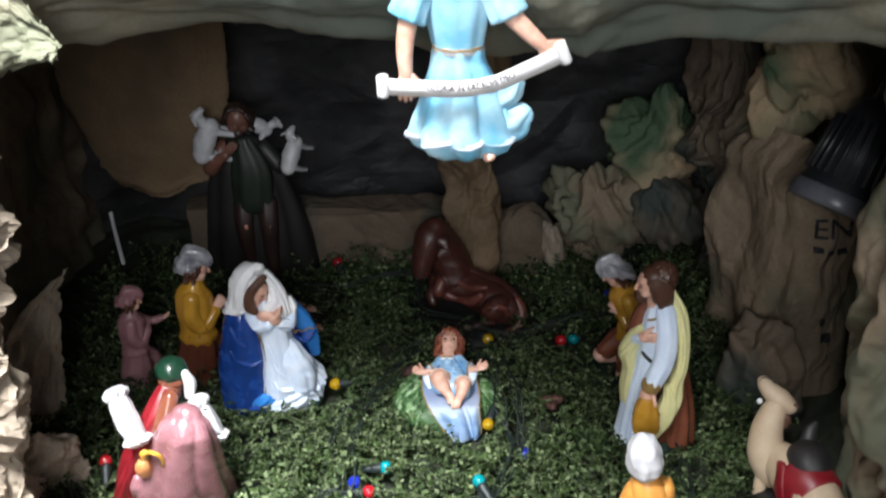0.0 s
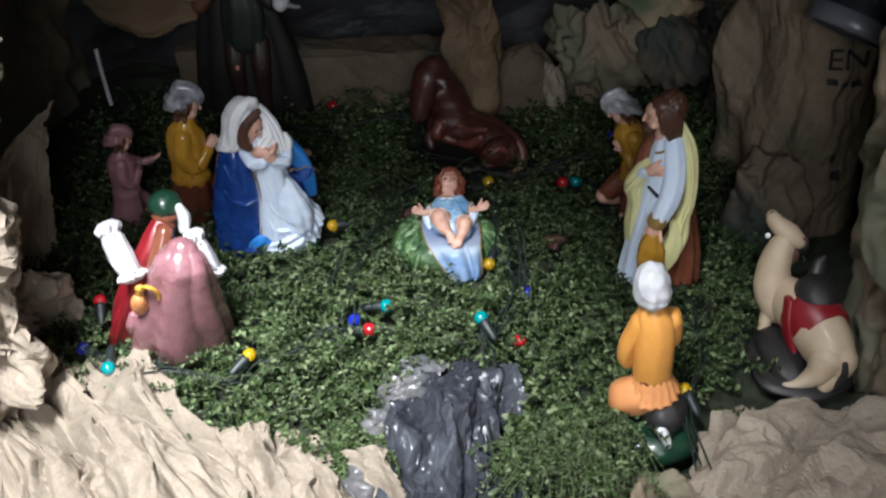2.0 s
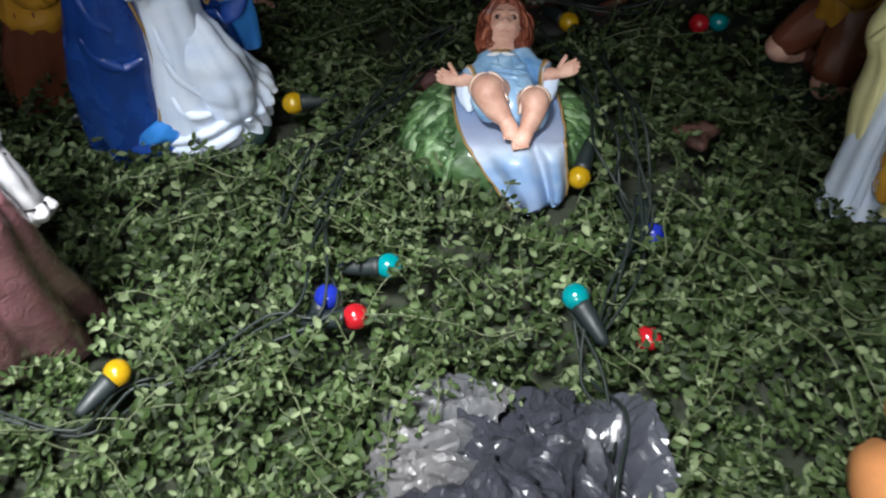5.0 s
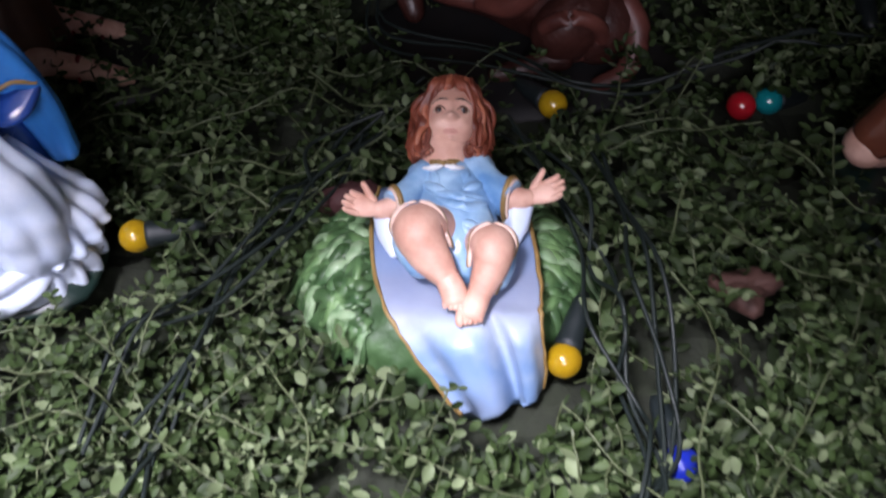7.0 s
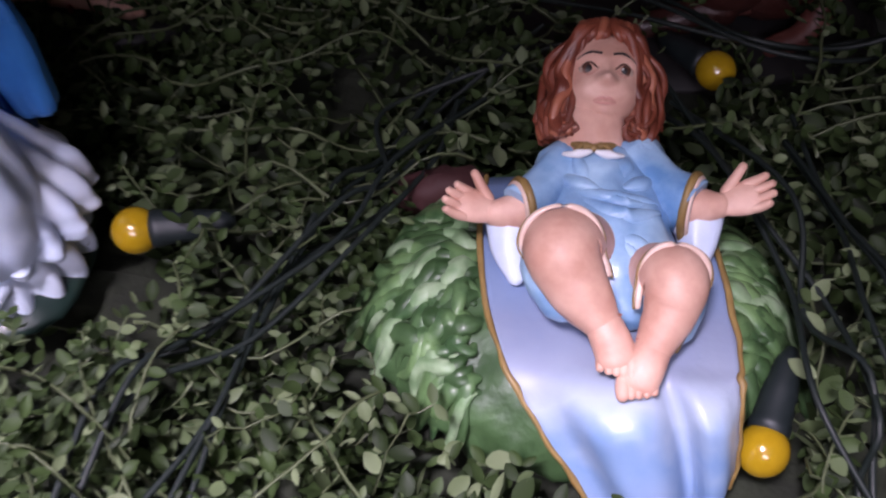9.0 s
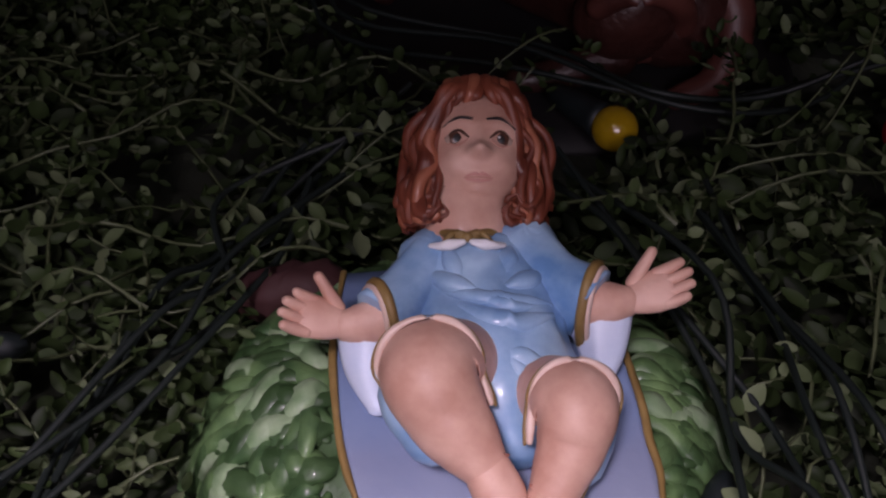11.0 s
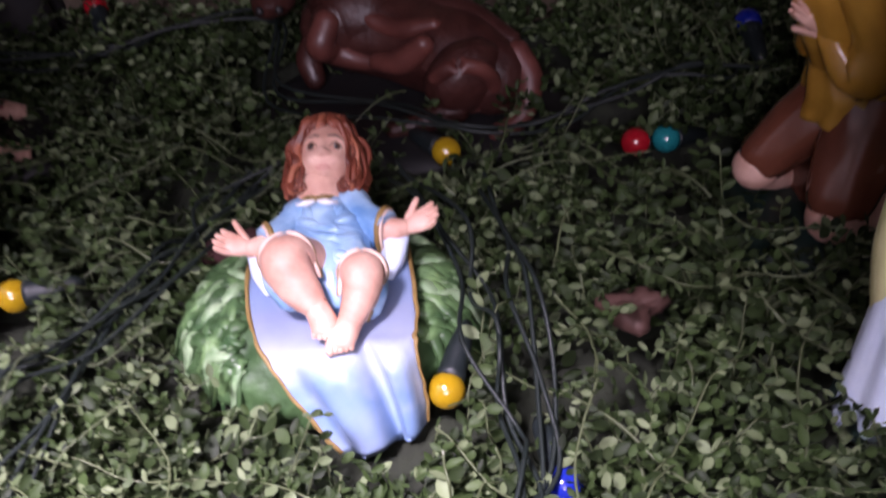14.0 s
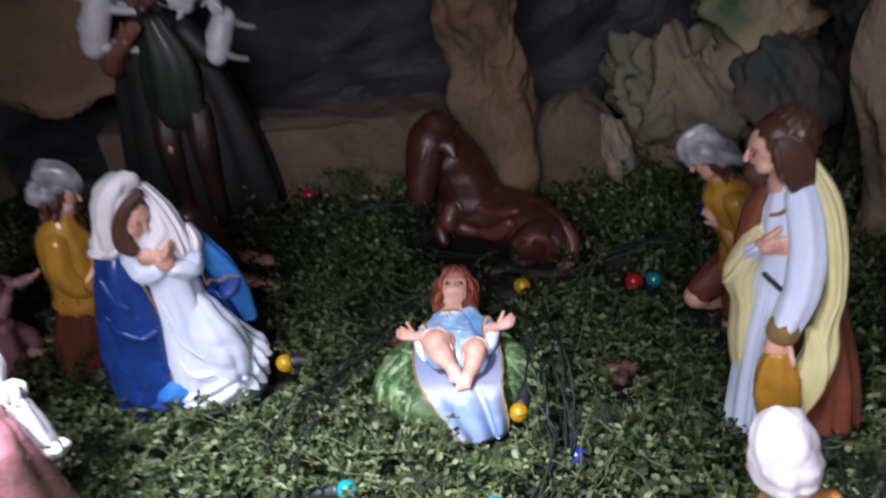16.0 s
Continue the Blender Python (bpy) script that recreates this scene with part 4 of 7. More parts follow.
    for x0, y0, x1, y1, sag, w in ((-1.0, 1.9, 1.4, 1.6, 0.35, 0.22), (-0.5, 1.35, 1.4, 1.25, 0.45, 0.30), (-1.2, 2.4, -0.2, 1.7, 0.1, 0.28), (1.3, 2.5, 0.5, 1.8, 0.1, 0.28), (-0.3, 1.75, 1.0, 1.35, 0.3, 0.22), (0.2, 0.4, 1.2, 0.1, 0.15, 0.26),
                                   (-0.8, 2.9, -0.5, 2.0, 0.0, 0.24), (0.6, 2.9, 0.5, 2.2, 0.0, 0.24), (0.2, 0.6, 0.9, -0.6, 0.0, 0.2), (-0.2, 3.2, 0.0, 2.6, 0.0, 0.16)):
        rows_ = []
        for q in np.linspace(0, 1, 6):
            x, y = x0 + (x1 - x0) * q, y0 + (y1 - y0) * q - sag * math.sin(math.pi * q)
            m = np.interp(y, [-0.9, -0.1, 1.2, 2.6, 3.7], [0, 1, 2, 3, 4])
            cz, hb, hw, cx = (np.interp(m, range(5), v) for v in ((2.5, 2.8, 3.1, 3.3, 3.65), (0.7, 1.0, 1.1, 1.0, 0.85), (1.2, 1.55, 1.6, 1.6, 1.5), (0.6, 0.45, 0.2, -0.1, -0.28)))
            z = cz + hb * math.sqrt(max(0.04, 1 - ((x - cx) / hw) ** 2))
            r = w * (0.35 + 0.65 * math.sin(math.pi * q))
            rows_.append((x, y, z - 0.06, r, r * 0.8))
        f.loft(rows_, BLUE_GOWN, 12, 4)
    f.loft([(-1.05, 3.5, 4.1, 0.10, 0.10), (-0.7, 3.15, 4.38, 0.11, 0.11), (-0.33, 3.0, 4.46, 0.12, 0.12), (0.05, 3.15, 4.38, 0.11, 0.11), (0.4, 3.5, 4.1, 0.10, 0.10)], GOLD_LINE, 8, 5)
    f.ball((-0.33, 2.93, 4.5), (0.14, 0.12, 0.12), GOLD_LINE, seg=12)
    for e in (-1, 1):
        f.loft([(-0.33, 2.95, 4.52, 0.05, 0.05), (-0.33 + 0.30 * e, 3.04, 4.54, 0.08, 0.07), (-0.33 + 0.55 * e, 2.76, 4.42, 0.06, 0.05)], GOLD_LINE, 8, 4)
        f.loft([(-0.33 + 0.1 * e, 2.8, 4.48, 0.07, 0.07), (-0.33 + 0.5 * e, 2.75, 4.42, 0.15, 0.10), (-0.33 + 0.8 * e, 2.85, 4.32, 0.06, 0.06)], WHITE, 8, 4)
    # bell sleeves with upright gold cuffs, open hands
    for e, sh, mid, cu, wr, tip in ((-1, (-1.08, 3.10, 3.68), (-1.6, 2.2, 3.5), (-2.2, 1.45, 3.35), (-2.95, 1.3, 3.5), (-4.25, 1.4, 3.95)), (1, (0.98, 3.42, 3.75), (1.6, 2.5, 3.5), (2.35, 1.9, 3.35), (3.1, 1.85, 3.55), (4.45, 2.05, 4.0))):
        f.ball((sh[0], sh[1], sh[2] - 0.15), (0.82, 0.80, 0.76), BLUE_GOWN, lumps=0.05)
        f.loft([(*sh, 0.62, 0.62), (*mid, 0.72, 0.68), (*cu, 0.98, 0.72)], BLUE_GOWN, 26, 7, ref=(0, 0, 1), fold=0.06, k=5, ends=(1, 0.05))
        ax = np.array((0.86 * e, -0.42, 0.12))
        u = np.array((0.0, 0.25, 1.0)) - ax * np.dot((0.0, 0.25, 1.0), ax)
        u /= np.linalg.norm(u)
        v = np.cross(ax, u)
        for off, ra, mat, w in ((0.02, 1.0, GOLD_LINE, 0.12), (0.16, 0.94, SKIN_PALE, 0.07)):
            ring = [np.array(cu) + ax * off + u * ra * math.cos(q) + v * 0.74 * ra * math.sin(q) for q in np.linspace(0, 2 * math.pi, 17)]
            f.loft([(*q, w, w) for q in ring], mat, 8, 2, ref=tuple(ax))
        f.loft([(cu[0] + 0.25 * e, cu[1] - 0.15, 3.05, 0.70, 0.5), (cu[0] + 0.25 * e, cu[1] - 0.8, 2.75, 0.52, 0.42), (cu[0] + 0.1 * e, cu[1] - 1.5, 2.4, 0.22, 0.2)], BLUE_PALE, 18, 6, fold=0.08, k=5)
        f.loft([(cu[0] - 0.2 * e, cu[1], cu[2] + 0.02, 0.60, 0.52), (*(np.array(cu) * 0.4 + np.array(wr) * 0.6), 0.50, 0.46), (*wr, 0.38, 0.34)], SKIN, 18, 5, ref=(0, 0, 1))
        f.hand(wr, tip, (0, -0.45, 1), SKIN, 1.10, 0.08, thumb=1 if e < 0 else -1)
    # legs, crossed at the feet; the gown's hem rolls round each in white and gold
    for hip, knee, calf, ankle, ball_, toe, r in (((-0.3, 0.7, 3.0), (-1.20, -0.60, 4.42), (-0.88, -1.38, 4.02), (-0.10, -2.20, 3.25), (0.12, -2.63, 3.05), (0.22, -2.98, 2.90), 1.0),
                                                  ((1.0, 0.1, 2.8), (1.64, -1.15, 4.0), (1.55, -1.83, 3.60), (1.12, -2.66, 2.90), (0.92, -3.08, 2.74), (0.78, -3.42, 2.60), 0.84)):
        out = -1 if hip[0] < 0.5 else 1
        lim = [(*hip, 0.95), (*knee, 1.0), (*calf, 0.84), *[tuple((np.array((*calf, 0.78)) + np.array((*ankle, 0.62))) / 2)]]
        f.loft([(x + 0.05 * out, y + 0.05, z - 0.75, q * r, q * r * 0.8) for x, y, z, q in lim[:3]], BLUE_GOWN, 28, 6)
        lid, out_w = np.array((0.0, 0.6, 0.8)), r * 1.04
        for off, mat, w in ((0.0, SKIN_PALE, 0.075), (0.09, GOLD_LINE, 0.045)):
            arch = []
            for e, back in ((1, (0.92, 0.60, 0.30, 0.0)), (-1, (0.0, 0.18, 0.30) if out < 0 else (0.0, 0.20, 0.36))):
                side = []
                for q in back:
                    p = np.array(knee) * (1 - q) + np.array(ankle) * q
                    wide = (1 - 0.46 * q) * out_w * 0.97 + off
                    side.append(p + np.array((e * out * -1 * wide * -1, 0.0, -0.18 - off * 0.8)) + np.array((0, 0.05, 0)) * off)
                if e == 1:
                    arch += side
                    arch += [np.array(knee) + (out_w + off) * (out * math.cos(v) * np.array((1.0, 0, 0)) + math.sin(v) * lid) - np.array((0, -0.05, 0.10 + off)) for v in np.linspace(0.35, math.pi - 0.35, 7)]
                else:
                    arch += side
            f.loft([(*p, w + 0.02 * math.sin(i * 1.7), w * 0.9) for i, p in enumerate(arch)], mat, 9, 3)
        f.loft([(x, y, z - 0.06, q * r, q * r * 0.95) for x, y, z, q in lim] + [(*ankle, 0.47, 0.45)], SKIN, 34, 8)
        f.loft([(*ankle, 0.48, 0.46), (*ball_, 0.52, 0.40), (*toe, 0.50, 0.30)], SKIN, 20, 5)
        for j, q in enumerate((-0.40, -0.19, 0.0, 0.19, 0.38)):
            big = (0.12, 0.13, 0.13, 0.14, 0.19)[j] if out < 0 else (0.19, 0.14, 0.13, 0.13, 0.12)[j]
            reach = (0.10, 0.16, 0.20, 0.22, 0.24)[j] if out < 0 else (0.24, 0.22, 0.20, 0.16, 0.10)[j]
            f.loft([(toe[0] + q * 0.9, toe[1] + 0.15, toe[2] + 0.02, big, big), (toe[0] + q, toe[1] - reach * 0.6, toe[2] - 0.04, big, big), (toe[0] + q, toe[1] - reach - 0.12, toe[2] - 0.10, big * 0.9, big * 0.85)], SKIN, 12, 3)
        for k in (0.0, 0.16):
            f.loft([(ankle[0] - 0.40, ankle[1] + k - 0.02, ankle[2] + 0.20 + 0.4 * k, 0.035, 0.035), (ankle[0], ankle[1] + k - 0.10, ankle[2] + 0.42 + 0.4 * k, 0.045, 0.04), (ankle[0] + 0.40, ankle[1] + k - 0.02, ankle[2] + 0.20 + 0.4 * k, 0.035, 0.035)], SKIN_SHADE, 7, 4)
    # neck, and a head that looks up: one modelled face, painted features, thick curled hair
    f.loft([(-0.40, 3.2, 3.5, 0.95, 0.75), (-0.30, 4.0, 4.0, 0.95, 0.84), (-0.10, 5.1, 4.35, 0.72, 0.70)], SKIN, 22, 5)
    c = np.array((-0.04, 5.42, 4.76))
    fw = np.array((0.02, -0.56, 0.83))
    fw /= np.linalg.norm(fw)
    up = np.array((0.04, 0.83, 0.56))
    up = up - fw * np.dot(up, fw)
    up /= np.linalg.norm(up)
    sd = np.cross(fw, up)
    eul = [math.degrees(q) for q in Matrix(np.stack([sd, fw, up], 1).tolist()).to_euler()]
    at = lambda x, y, z: tuple(c + sd * x * 1.10 + fw * y + up * z)
    bump = lambda x, z, cx, cz, wx, wz: np.exp(-((x - cx) / wx) ** 2 - ((z - cz) / wz) ** 2)

    def relief(x, z):
        h = 0.10 * bump(x, z, 0, 0.02, 0.12, 0.30) + 0.42 * bump(x, z, 0, -0.25, 0.19, 0.15)
        h += 0.14 * bump(x, z, 0, -0.80, 0.42, 0.24) - 0.07 * bump(x, z, 0, -0.82, 0.30, 0.04) + 0.26 * bump(x, z, 0, -1.16, 0.32, 0.22) - 0.06 * bump(x, z, 0, -1.0, 0.25, 0.07)
        for e in (-1, 1):
            h += 0.19 * bump(x, z, 0.58 * e, -0.58, 0.34, 0.34) - 0.13 * bump(x, z, 0.45 * e, 0.10, 0.26, 0.20) + 0.05 * bump(x, z, 0.45 * e, 0.45, 0.35, 0.12) + 0.11 * bump(x, z, 0.16 * e, -0.29, 0.09, 0.08)
        return h

    def jaw(p):
        q = np.clip(-p[:, 2] / 1.4, 0, 1)
        p[:, 0] *= 1 - 0.02 * q ** 2
        p[:, 1] *= 1 + 0.10 * q
        front = np.clip(p[:, 1] / 0.5, 0, 1)
        p[:, 1] += front * relief(p[:, 0], p[:, 2])
        p[:, 0] *= 1.10 + 0.05 * q
        return p
    f.ball(c, (1.07, 1.1, 1.42), SKIN, eul, 110, squash=jaw)
    face = lambda x, z: 1.1 * math.sqrt(max(0.02, 1 - x * x / 1.14 - (z / 1.42) ** 2)) * (1 + 0.07 * max(0, -z)) + float(relief(np.array(x), np.array(z)))
    fp = lambda x, z, d=0.0: at(x, face(x, z) + d, z)
    for e in (-1, 1):
        f.ball(fp(0.45 * e, 0.07, -0.07), (0.265, 0.12, 0.19), EYE_WHITE, eul, 20)
        f.ball(fp(0.45 * e, 0.085, -0.01), (0.20, 0.07, 0.195), EYE_DARK, eul, 18)
        f.ball(fp(0.45 * e, 0.085, 0.03), (0.11, 0.04, 0.115), BLACK, eul, 12)
        # White dot fixes a catchlight on each eye.
        f.ball(fp(0.45 * e + 0.04, 0.13, 0.055), (0.03, 0.02, 0.03), WHITE, eul, 8)
        f.loft([(*fp(0.16 * e, 0.52, 0.01), 0.04, 0.03), (*fp(0.42 * e, 0.55, 0.01), 0.055, 0.035), (*fp(0.74 * e, 0.38, 0.0), 0.025, 0.02)], BLACK, 9, 5)
        f.loft([(*fp(0.22 * e, 0.09, 0.01), 0.02, 0.02), (*fp(0.44 * e, 0.265, 0.02), 0.045, 0.03), (*fp(0.68 * e, 0.10, 0.0), 0.025, 0.02)], HAIR_BROWN, 9, 5)
        f.loft([(*fp(0.24 * e, 0.04, 0.0), 0.015, 0.015), (*fp(0.45 * e, -0.10, 0.0), 0.02, 0.02), (*fp(0.66 * e, 0.04, 0.0), 0.015, 0.015)], SKIN_SHADE, 8, 5)
    f.loft([(*fp(-0.31, -0.83, -0.02), 0.02, 0.025), (*fp(-0.10, -0.77, -0.01), 0.045, 0.04), (*fp(0.0, -0.785, -0.01), 0.04, 0.035), (*fp(0.10, -0.77, -0.01), 0.045, 0.04), (*fp(0.31, -0.83, -0.02), 0.02, 0.025)], PINKWHITE, 10, 5, ref=tuple(up))
    f.loft([(*fp(-0.25, -0.88, -0.01), 0.025, 0.025), (*fp(0, -0.915, -0.01), 0.045, 0.035), (*fp(0.25, -0.88, -0.01), 0.025, 0.025)], PINKWHITE, 10, 6, ref=tuple(up))
    f.loft([(*fp(-0.28, -0.845, 0.0), 0.012, 0.012), (*fp(0, -0.84, 0.03), 0.016, 0.014), (*fp(0.28, -0.845, 0.0), 0.012, 0.012)], SKIN_SHADE, 8, 5)
    f.ball(at(0, -0.52, 0.30), (1.20, 1.05, 1.48), HAIR_RED, eul, 40, lumps=0.04, freq=9, seed=7)
    for i in range(120):
        e = 1 if i % 2 else -1
        q = (i // 2) / 59.0
        j = rng.normal(0, 0.10, 10)
        w = rng.uniform(0.07, 0.15)
        lay = 0.62 - 1.35 * q + j[8]
        out = 0.97 + 0.20 * min(1, 2.2 * q) + j[9]
        end = rng.uniform(-1.80, -1.25)
        f.loft([(*at(0.06 * e + j[0], 0.42 - 0.9 * q, 1.48 + 0.18 * math.sin(3 * q)), w * 0.7, w * 0.6), (*at(0.52 * e + j[1], lay + 0.10, 1.28 + 0.10 * q), w, w * 0.8), (*at((out - 0.16) * e + j[2], lay - 0.05, 0.62), w * 1.1, w),
                (*at((out + 0.02) * e + j[3], lay - 0.12 + j[4], 0.05), w * 1.1, w), (*at((out - 0.06) * e + 1.3 * j[5], lay - 0.02, -0.45), w * 1.15, w), (*at((out + 0.10) * e + j[6], lay - 0.06 + j[7], -0.95), w * 1.1, w),
                (*at((out + 0.02) * e + j[1], lay + 0.12 + j[2], end), w * 0.95, w * 0.8), (*at((out - 0.22) * e + j[3], lay + 0.22, end + 0.06), w * 0.6, w * 0.5), (*at((out - 0.20) * e + j[4], lay + 0.25, end + 0.26), w * 0.3, w * 0.3)],
               HAIR_LIGHT if rng.random() < 0.16 else HAIR_RED, 9, 4)
    # locks that rise from the brow and turn aside
    for k, (x, dx, lift) in enumerate(((-0.55, -0.35, 0.0), (-0.38, -0.30, 0.05), (-0.22, -0.28, 0.10), (-0.08, -0.24, 0.14), (0.06, 0.20, 0.14), (0.20, 0.28, 0.10), (0.36, 0.30, 0.06), (0.52, 0.34, 0.0), (-0.02, 0.15, 0.02), (0.30, 0.40, -0.05), (-0.30, -0.42, -0.05))):
        f.loft([(*at(x, 0.10, 1.50), 0.14, 0.12), (*at(x * 1.05 + dx * 0.2, 0.48, 1.50 + lift), 0.17, 0.14), (*at(x + dx * 0.55, 0.74, 1.18 + lift * 0.6), 0.15, 0.12), (*at(x + dx * 0.9, 0.74, 1.10 - 0.2 * abs(x)), 0.10, 0.08), (*at(x + dx * 1.25, 0.60, 0.92 - 0.3 * abs(x)), 0.05, 0.04)],
               HAIR_LIGHT if k % 3 == 1 else HAIR_RED, 10, 5)
    return f.done("crib_figurine", pose(0.01, 0.985, -0.01), "painted child figurine in blue gown lying on green straw")


crib_child()


# ---- kneeling woman in white and blue ----
def kneeling_woman():
    f = Figurine()
    base_disc(f, 1.8, 0.2, 6.0, 4.2, h=0.7)
    # cloak: the wide front fall, the back, and its paler lining
    f.loft([(-2.1, -0.7, 0.2, 3.0, 2.7), (-2.0, -0.7, 4, 3.2, 2.8), (-1.6, -0.8, 8, 3.05, 2.7), (-1.3, -0.8, 11.2, 2.5, 2.5), (-1.2, -0.8, 13.4, 2.0, 2.0), (-1.0, -0.8, 14.6, 1.3, 1.4)], BLUE_DEEP, 64, 9, fold=0.07, k=7, grow=0.6, phase=2.2, rough=0.03, seed=2)
    f.loft([(-2.6, -3.0, 9.4, 0.25, 0.25), (-1.6, -3.35, 8.2, 0.5, 0.4), (-0.4, -3.4, 7.6, 0.35, 0.3), (0.9, -3.1, 8.0, 0.2, 0.2)], BLUE_DEEP, 20, 6)
    f.loft([(-2.3, -2.7, 12.6, 0.3, 0.3), (-1.5, -3.1, 11.0, 0.5, 0.4), (-0.6, -3.2, 10.3, 0.3, 0.3)], BLUE_DEEP, 18, 6)
    f.loft([(1.8, 1.6, 0.3, 4.6, 2.2), (2.2, 1.6, 5, 4.2, 2.1), (2.2, 1.0, 10, 3.2, 1.8), (1.4, 0.2, 14, 1.9, 1.4)], BLUE_DEEP, 44, 7, fold=0.06, k=7, grow=0.7)
    f.loft([(-0.6, -2.6, 1.2, 0.7, 0.6), (0.9, -2.9, 1.9, 0.9, 0.7), (2.0, -2.7, 2.8, 0.6, 0.5)], BLUE_MID, 24, 7, fold=0.14, k=5)
    f.loft([(-1.2, -3.0, 0.5, 0.6, 0.5), (0.4, -3.2, 0.7, 0.7, 0.5), (1.6, -3.0, 1.2, 0.3, 0.3)], BLUE_DEEP, 20, 6, fold=0.1, k=5)
    f.loft([(0.6, -2.9, 13.4, 0.10, 0.1), (1.25, -3.15, 11.6, 0.11, 0.1), (1.6, -3.0, 9.0, 0.11, 0.1), (1.35, -2.95, 5.5, 0.11, 0.1), (0.75, -2.9, 2.4, 0.11, 0.1)], GOLD_LINE, 8, 6)
    # dress: trunk, the lap over bent knees, and a fan of ruffled hem
    f.loft([(2.6, -1.0, 2.5, 2.6, 2.5), (2.9, -1.3, 6.5, 2.3, 2.2), (2.9, -1.5, 10.0, 1.95, 1.9), (2.6, -1.6, 13.0, 1.75, 1.6), (2.0, -1.5, 15.4, 1.0, 1.0)], GOWN, 60, 9, fold=0.05, k=7, rough=0.03, grow=0.3, twist=1.2, seed=6)
    f.loft([(3.4, -1.6, 9.6, 1.6, 1.4), (4.2, -1.6, 7.6, 2.0, 1.7), (4.9, -1.2, 5.4, 2.2, 2.0), (5.3, -0.9, 3.2, 2.0, 2.0)], GOWN, 72, 9, fold=0.045, k=6, rough=0.04, seed=3)
    f.loft([(3.9, 0.3, 0.3, 3.5, 3.1), (3.9, 0.2, 0.9, 3.55, 3.1), (3.8, 0.0, 2.2, 3.0, 2.7), (3.6, -0.2, 3.6, 2.5, 2.3)], GOWN, 170, 6, fold=0.11, k=19, ends=(0.12, 0), grow=0.6)
    f.loft([(4.6, 0.5, 1.9, 3.35, 2.9), (4.55, 0.45, 2.5, 3.4, 2.9), (4.4, 0.2, 3.6, 3.0, 2.6), (4.2, -0.2, 5.2, 2.5, 2.2), (3.8, -0.7, 7.2, 2.0, 1.8)], GOWN, 170, 8, fold=0.12, k=17, ends=(0.1, 0), grow=0.95, rough=0.02, seed=8)
    f.loft([(0.5, -2.5, 0.5, 0.5, 0.5), (1.9, -2.7, 0.8, 1.2, 0.9), (3.4, -2.5, 1.3, 1.7, 1.3), (4.8, -1.9, 1.6, 1.8, 1.4)], GOWN, 70, 8, fold=0.16, k=9, seed=5, ref=(0, 0, 1))
    for x0, y0, z0, x1, y1, z1, w in ((2.0, -3.1, 10.8, 3.6, -3.3, 6.6, 0.30), (2.2, -3.2, 8.8, 4.0, -3.2, 5.2, 0.34), (3.9, -2.9, 9.6, 5.0, -3.0, 5.6, 0.30), (2.0, -3.1, 6.0, 3.4, -3.4, 3.0, 0.32), (4.4, -2.6, 8.2, 6.3, -2.0, 4.2, 0.30), (2.6, -3.3, 4.4, 4.4, -3.3, 3.6, 0.42)):
        m_ = ((x0 + x1) / 2 - 0.15, (y0 + y1) / 2 - 0.12, (z0 + z1) / 2 - 0.2)
        f.loft([(x0, y0 + 0.15, z0, w * 0.5, w * 0.5), (*m_, w, w * 0.9), (x1, y1 + 0.1, z1, w * 0.5, w * 0.5)], GOWN, 14, 6)
    # open lapel of the cloak on the far side, its dark fold and wavy gold edge
    f.loft([(4.2, 0.5, 14.4, 0.7, 0.7), (5.3, 0.3, 12.8, 1.0, 0.7), (6.1, 0.6, 10.8, 1.25, 0.6), (6.6, 1.2, 8.2, 1.05, 0.6), (6.8, 1.7, 5.6, 0.75, 0.5)], BLUE_MID, 34, 8, fold=0.12, k=5, seed=2, rough=0.04)
    f.loft([(4.8, -0.5, 9.6, 0.25, 0.2), (5.7, -0.4, 9.3, 0.75, 0.3), (6.6, 0.0, 9.5, 0.75, 0.3), (7.3, 0.5, 9.9, 0.25, 0.2)], BLUE_DEEP, 20, 6, fold=0.10, k=4)
    f.loft([(4.9, -0.5, 11.6, 0.09, 0.09), (5.0, -0.6, 10.3, 0.10, 0.1), (5.4, -0.6, 10.7, 0.10, 0.1), (6.0, -0.4, 10.4, 0.10, 0.1), (6.7, -0.1, 10.6, 0.10, 0.1), (7.4, 0.4, 10.2, 0.09, 0.09)], GOLD_LINE, 8, 6)
    # arms meet in clasped hands before the breast
    f.loft([(0.4, -2.0, 14.0, 0.9, 0.9), (1.4, -2.8, 13.0, 0.9, 0.8), (2.6, -3.2, 13.4, 0.7, 0.65)], GOWN, 24, 7, fold=0.10, k=6)
    f.loft([(4.6, -0.6, 14.2, 1.0, 1.0), (4.7, -1.9, 12.8, 0.9, 0.9), (3.8, -2.9, 13.4, 0.7, 0.65)], GOWN, 24, 7, fold=0.12, k=7)
    f.ball((2.3, -2.7, 14.5), (1.2, 0.8, 0.75), SKIN, (0, -10, 0), 20)
    f.ball((3.4, -3.2, 14.2), (0.8, 0.6, 0.75), SKIN, (0, 20, 0), 18)
    f.hand((3.0, -3.3, 13.8), (4.0, -3.5, 15.8), (0.6, 0.2, 0), SKIN, 1.15, 0.0)
    f.hand((3.5, -3.1, 13.8), (4.4, -3.3, 15.8), (-0.6, 0.2, 0), SKIN, 1.15, 0.0)
    # bowed head, dark hair at the brow and beside the face
    f.loft([(1.3, -1.4, 15.0, 0.85, 0.85), (1.4, -1.7, 16.6, 0.8, 0.8)], SKIN, 16, 4)
    f.head((1.55, -1.9, 17.4), 1.25, (0.72, -0.55, -0.42), SKIN, HAIR_BROWN, up=(0.3, 0.0, 1), curls=5, seed=3, features=True, fringe=False)
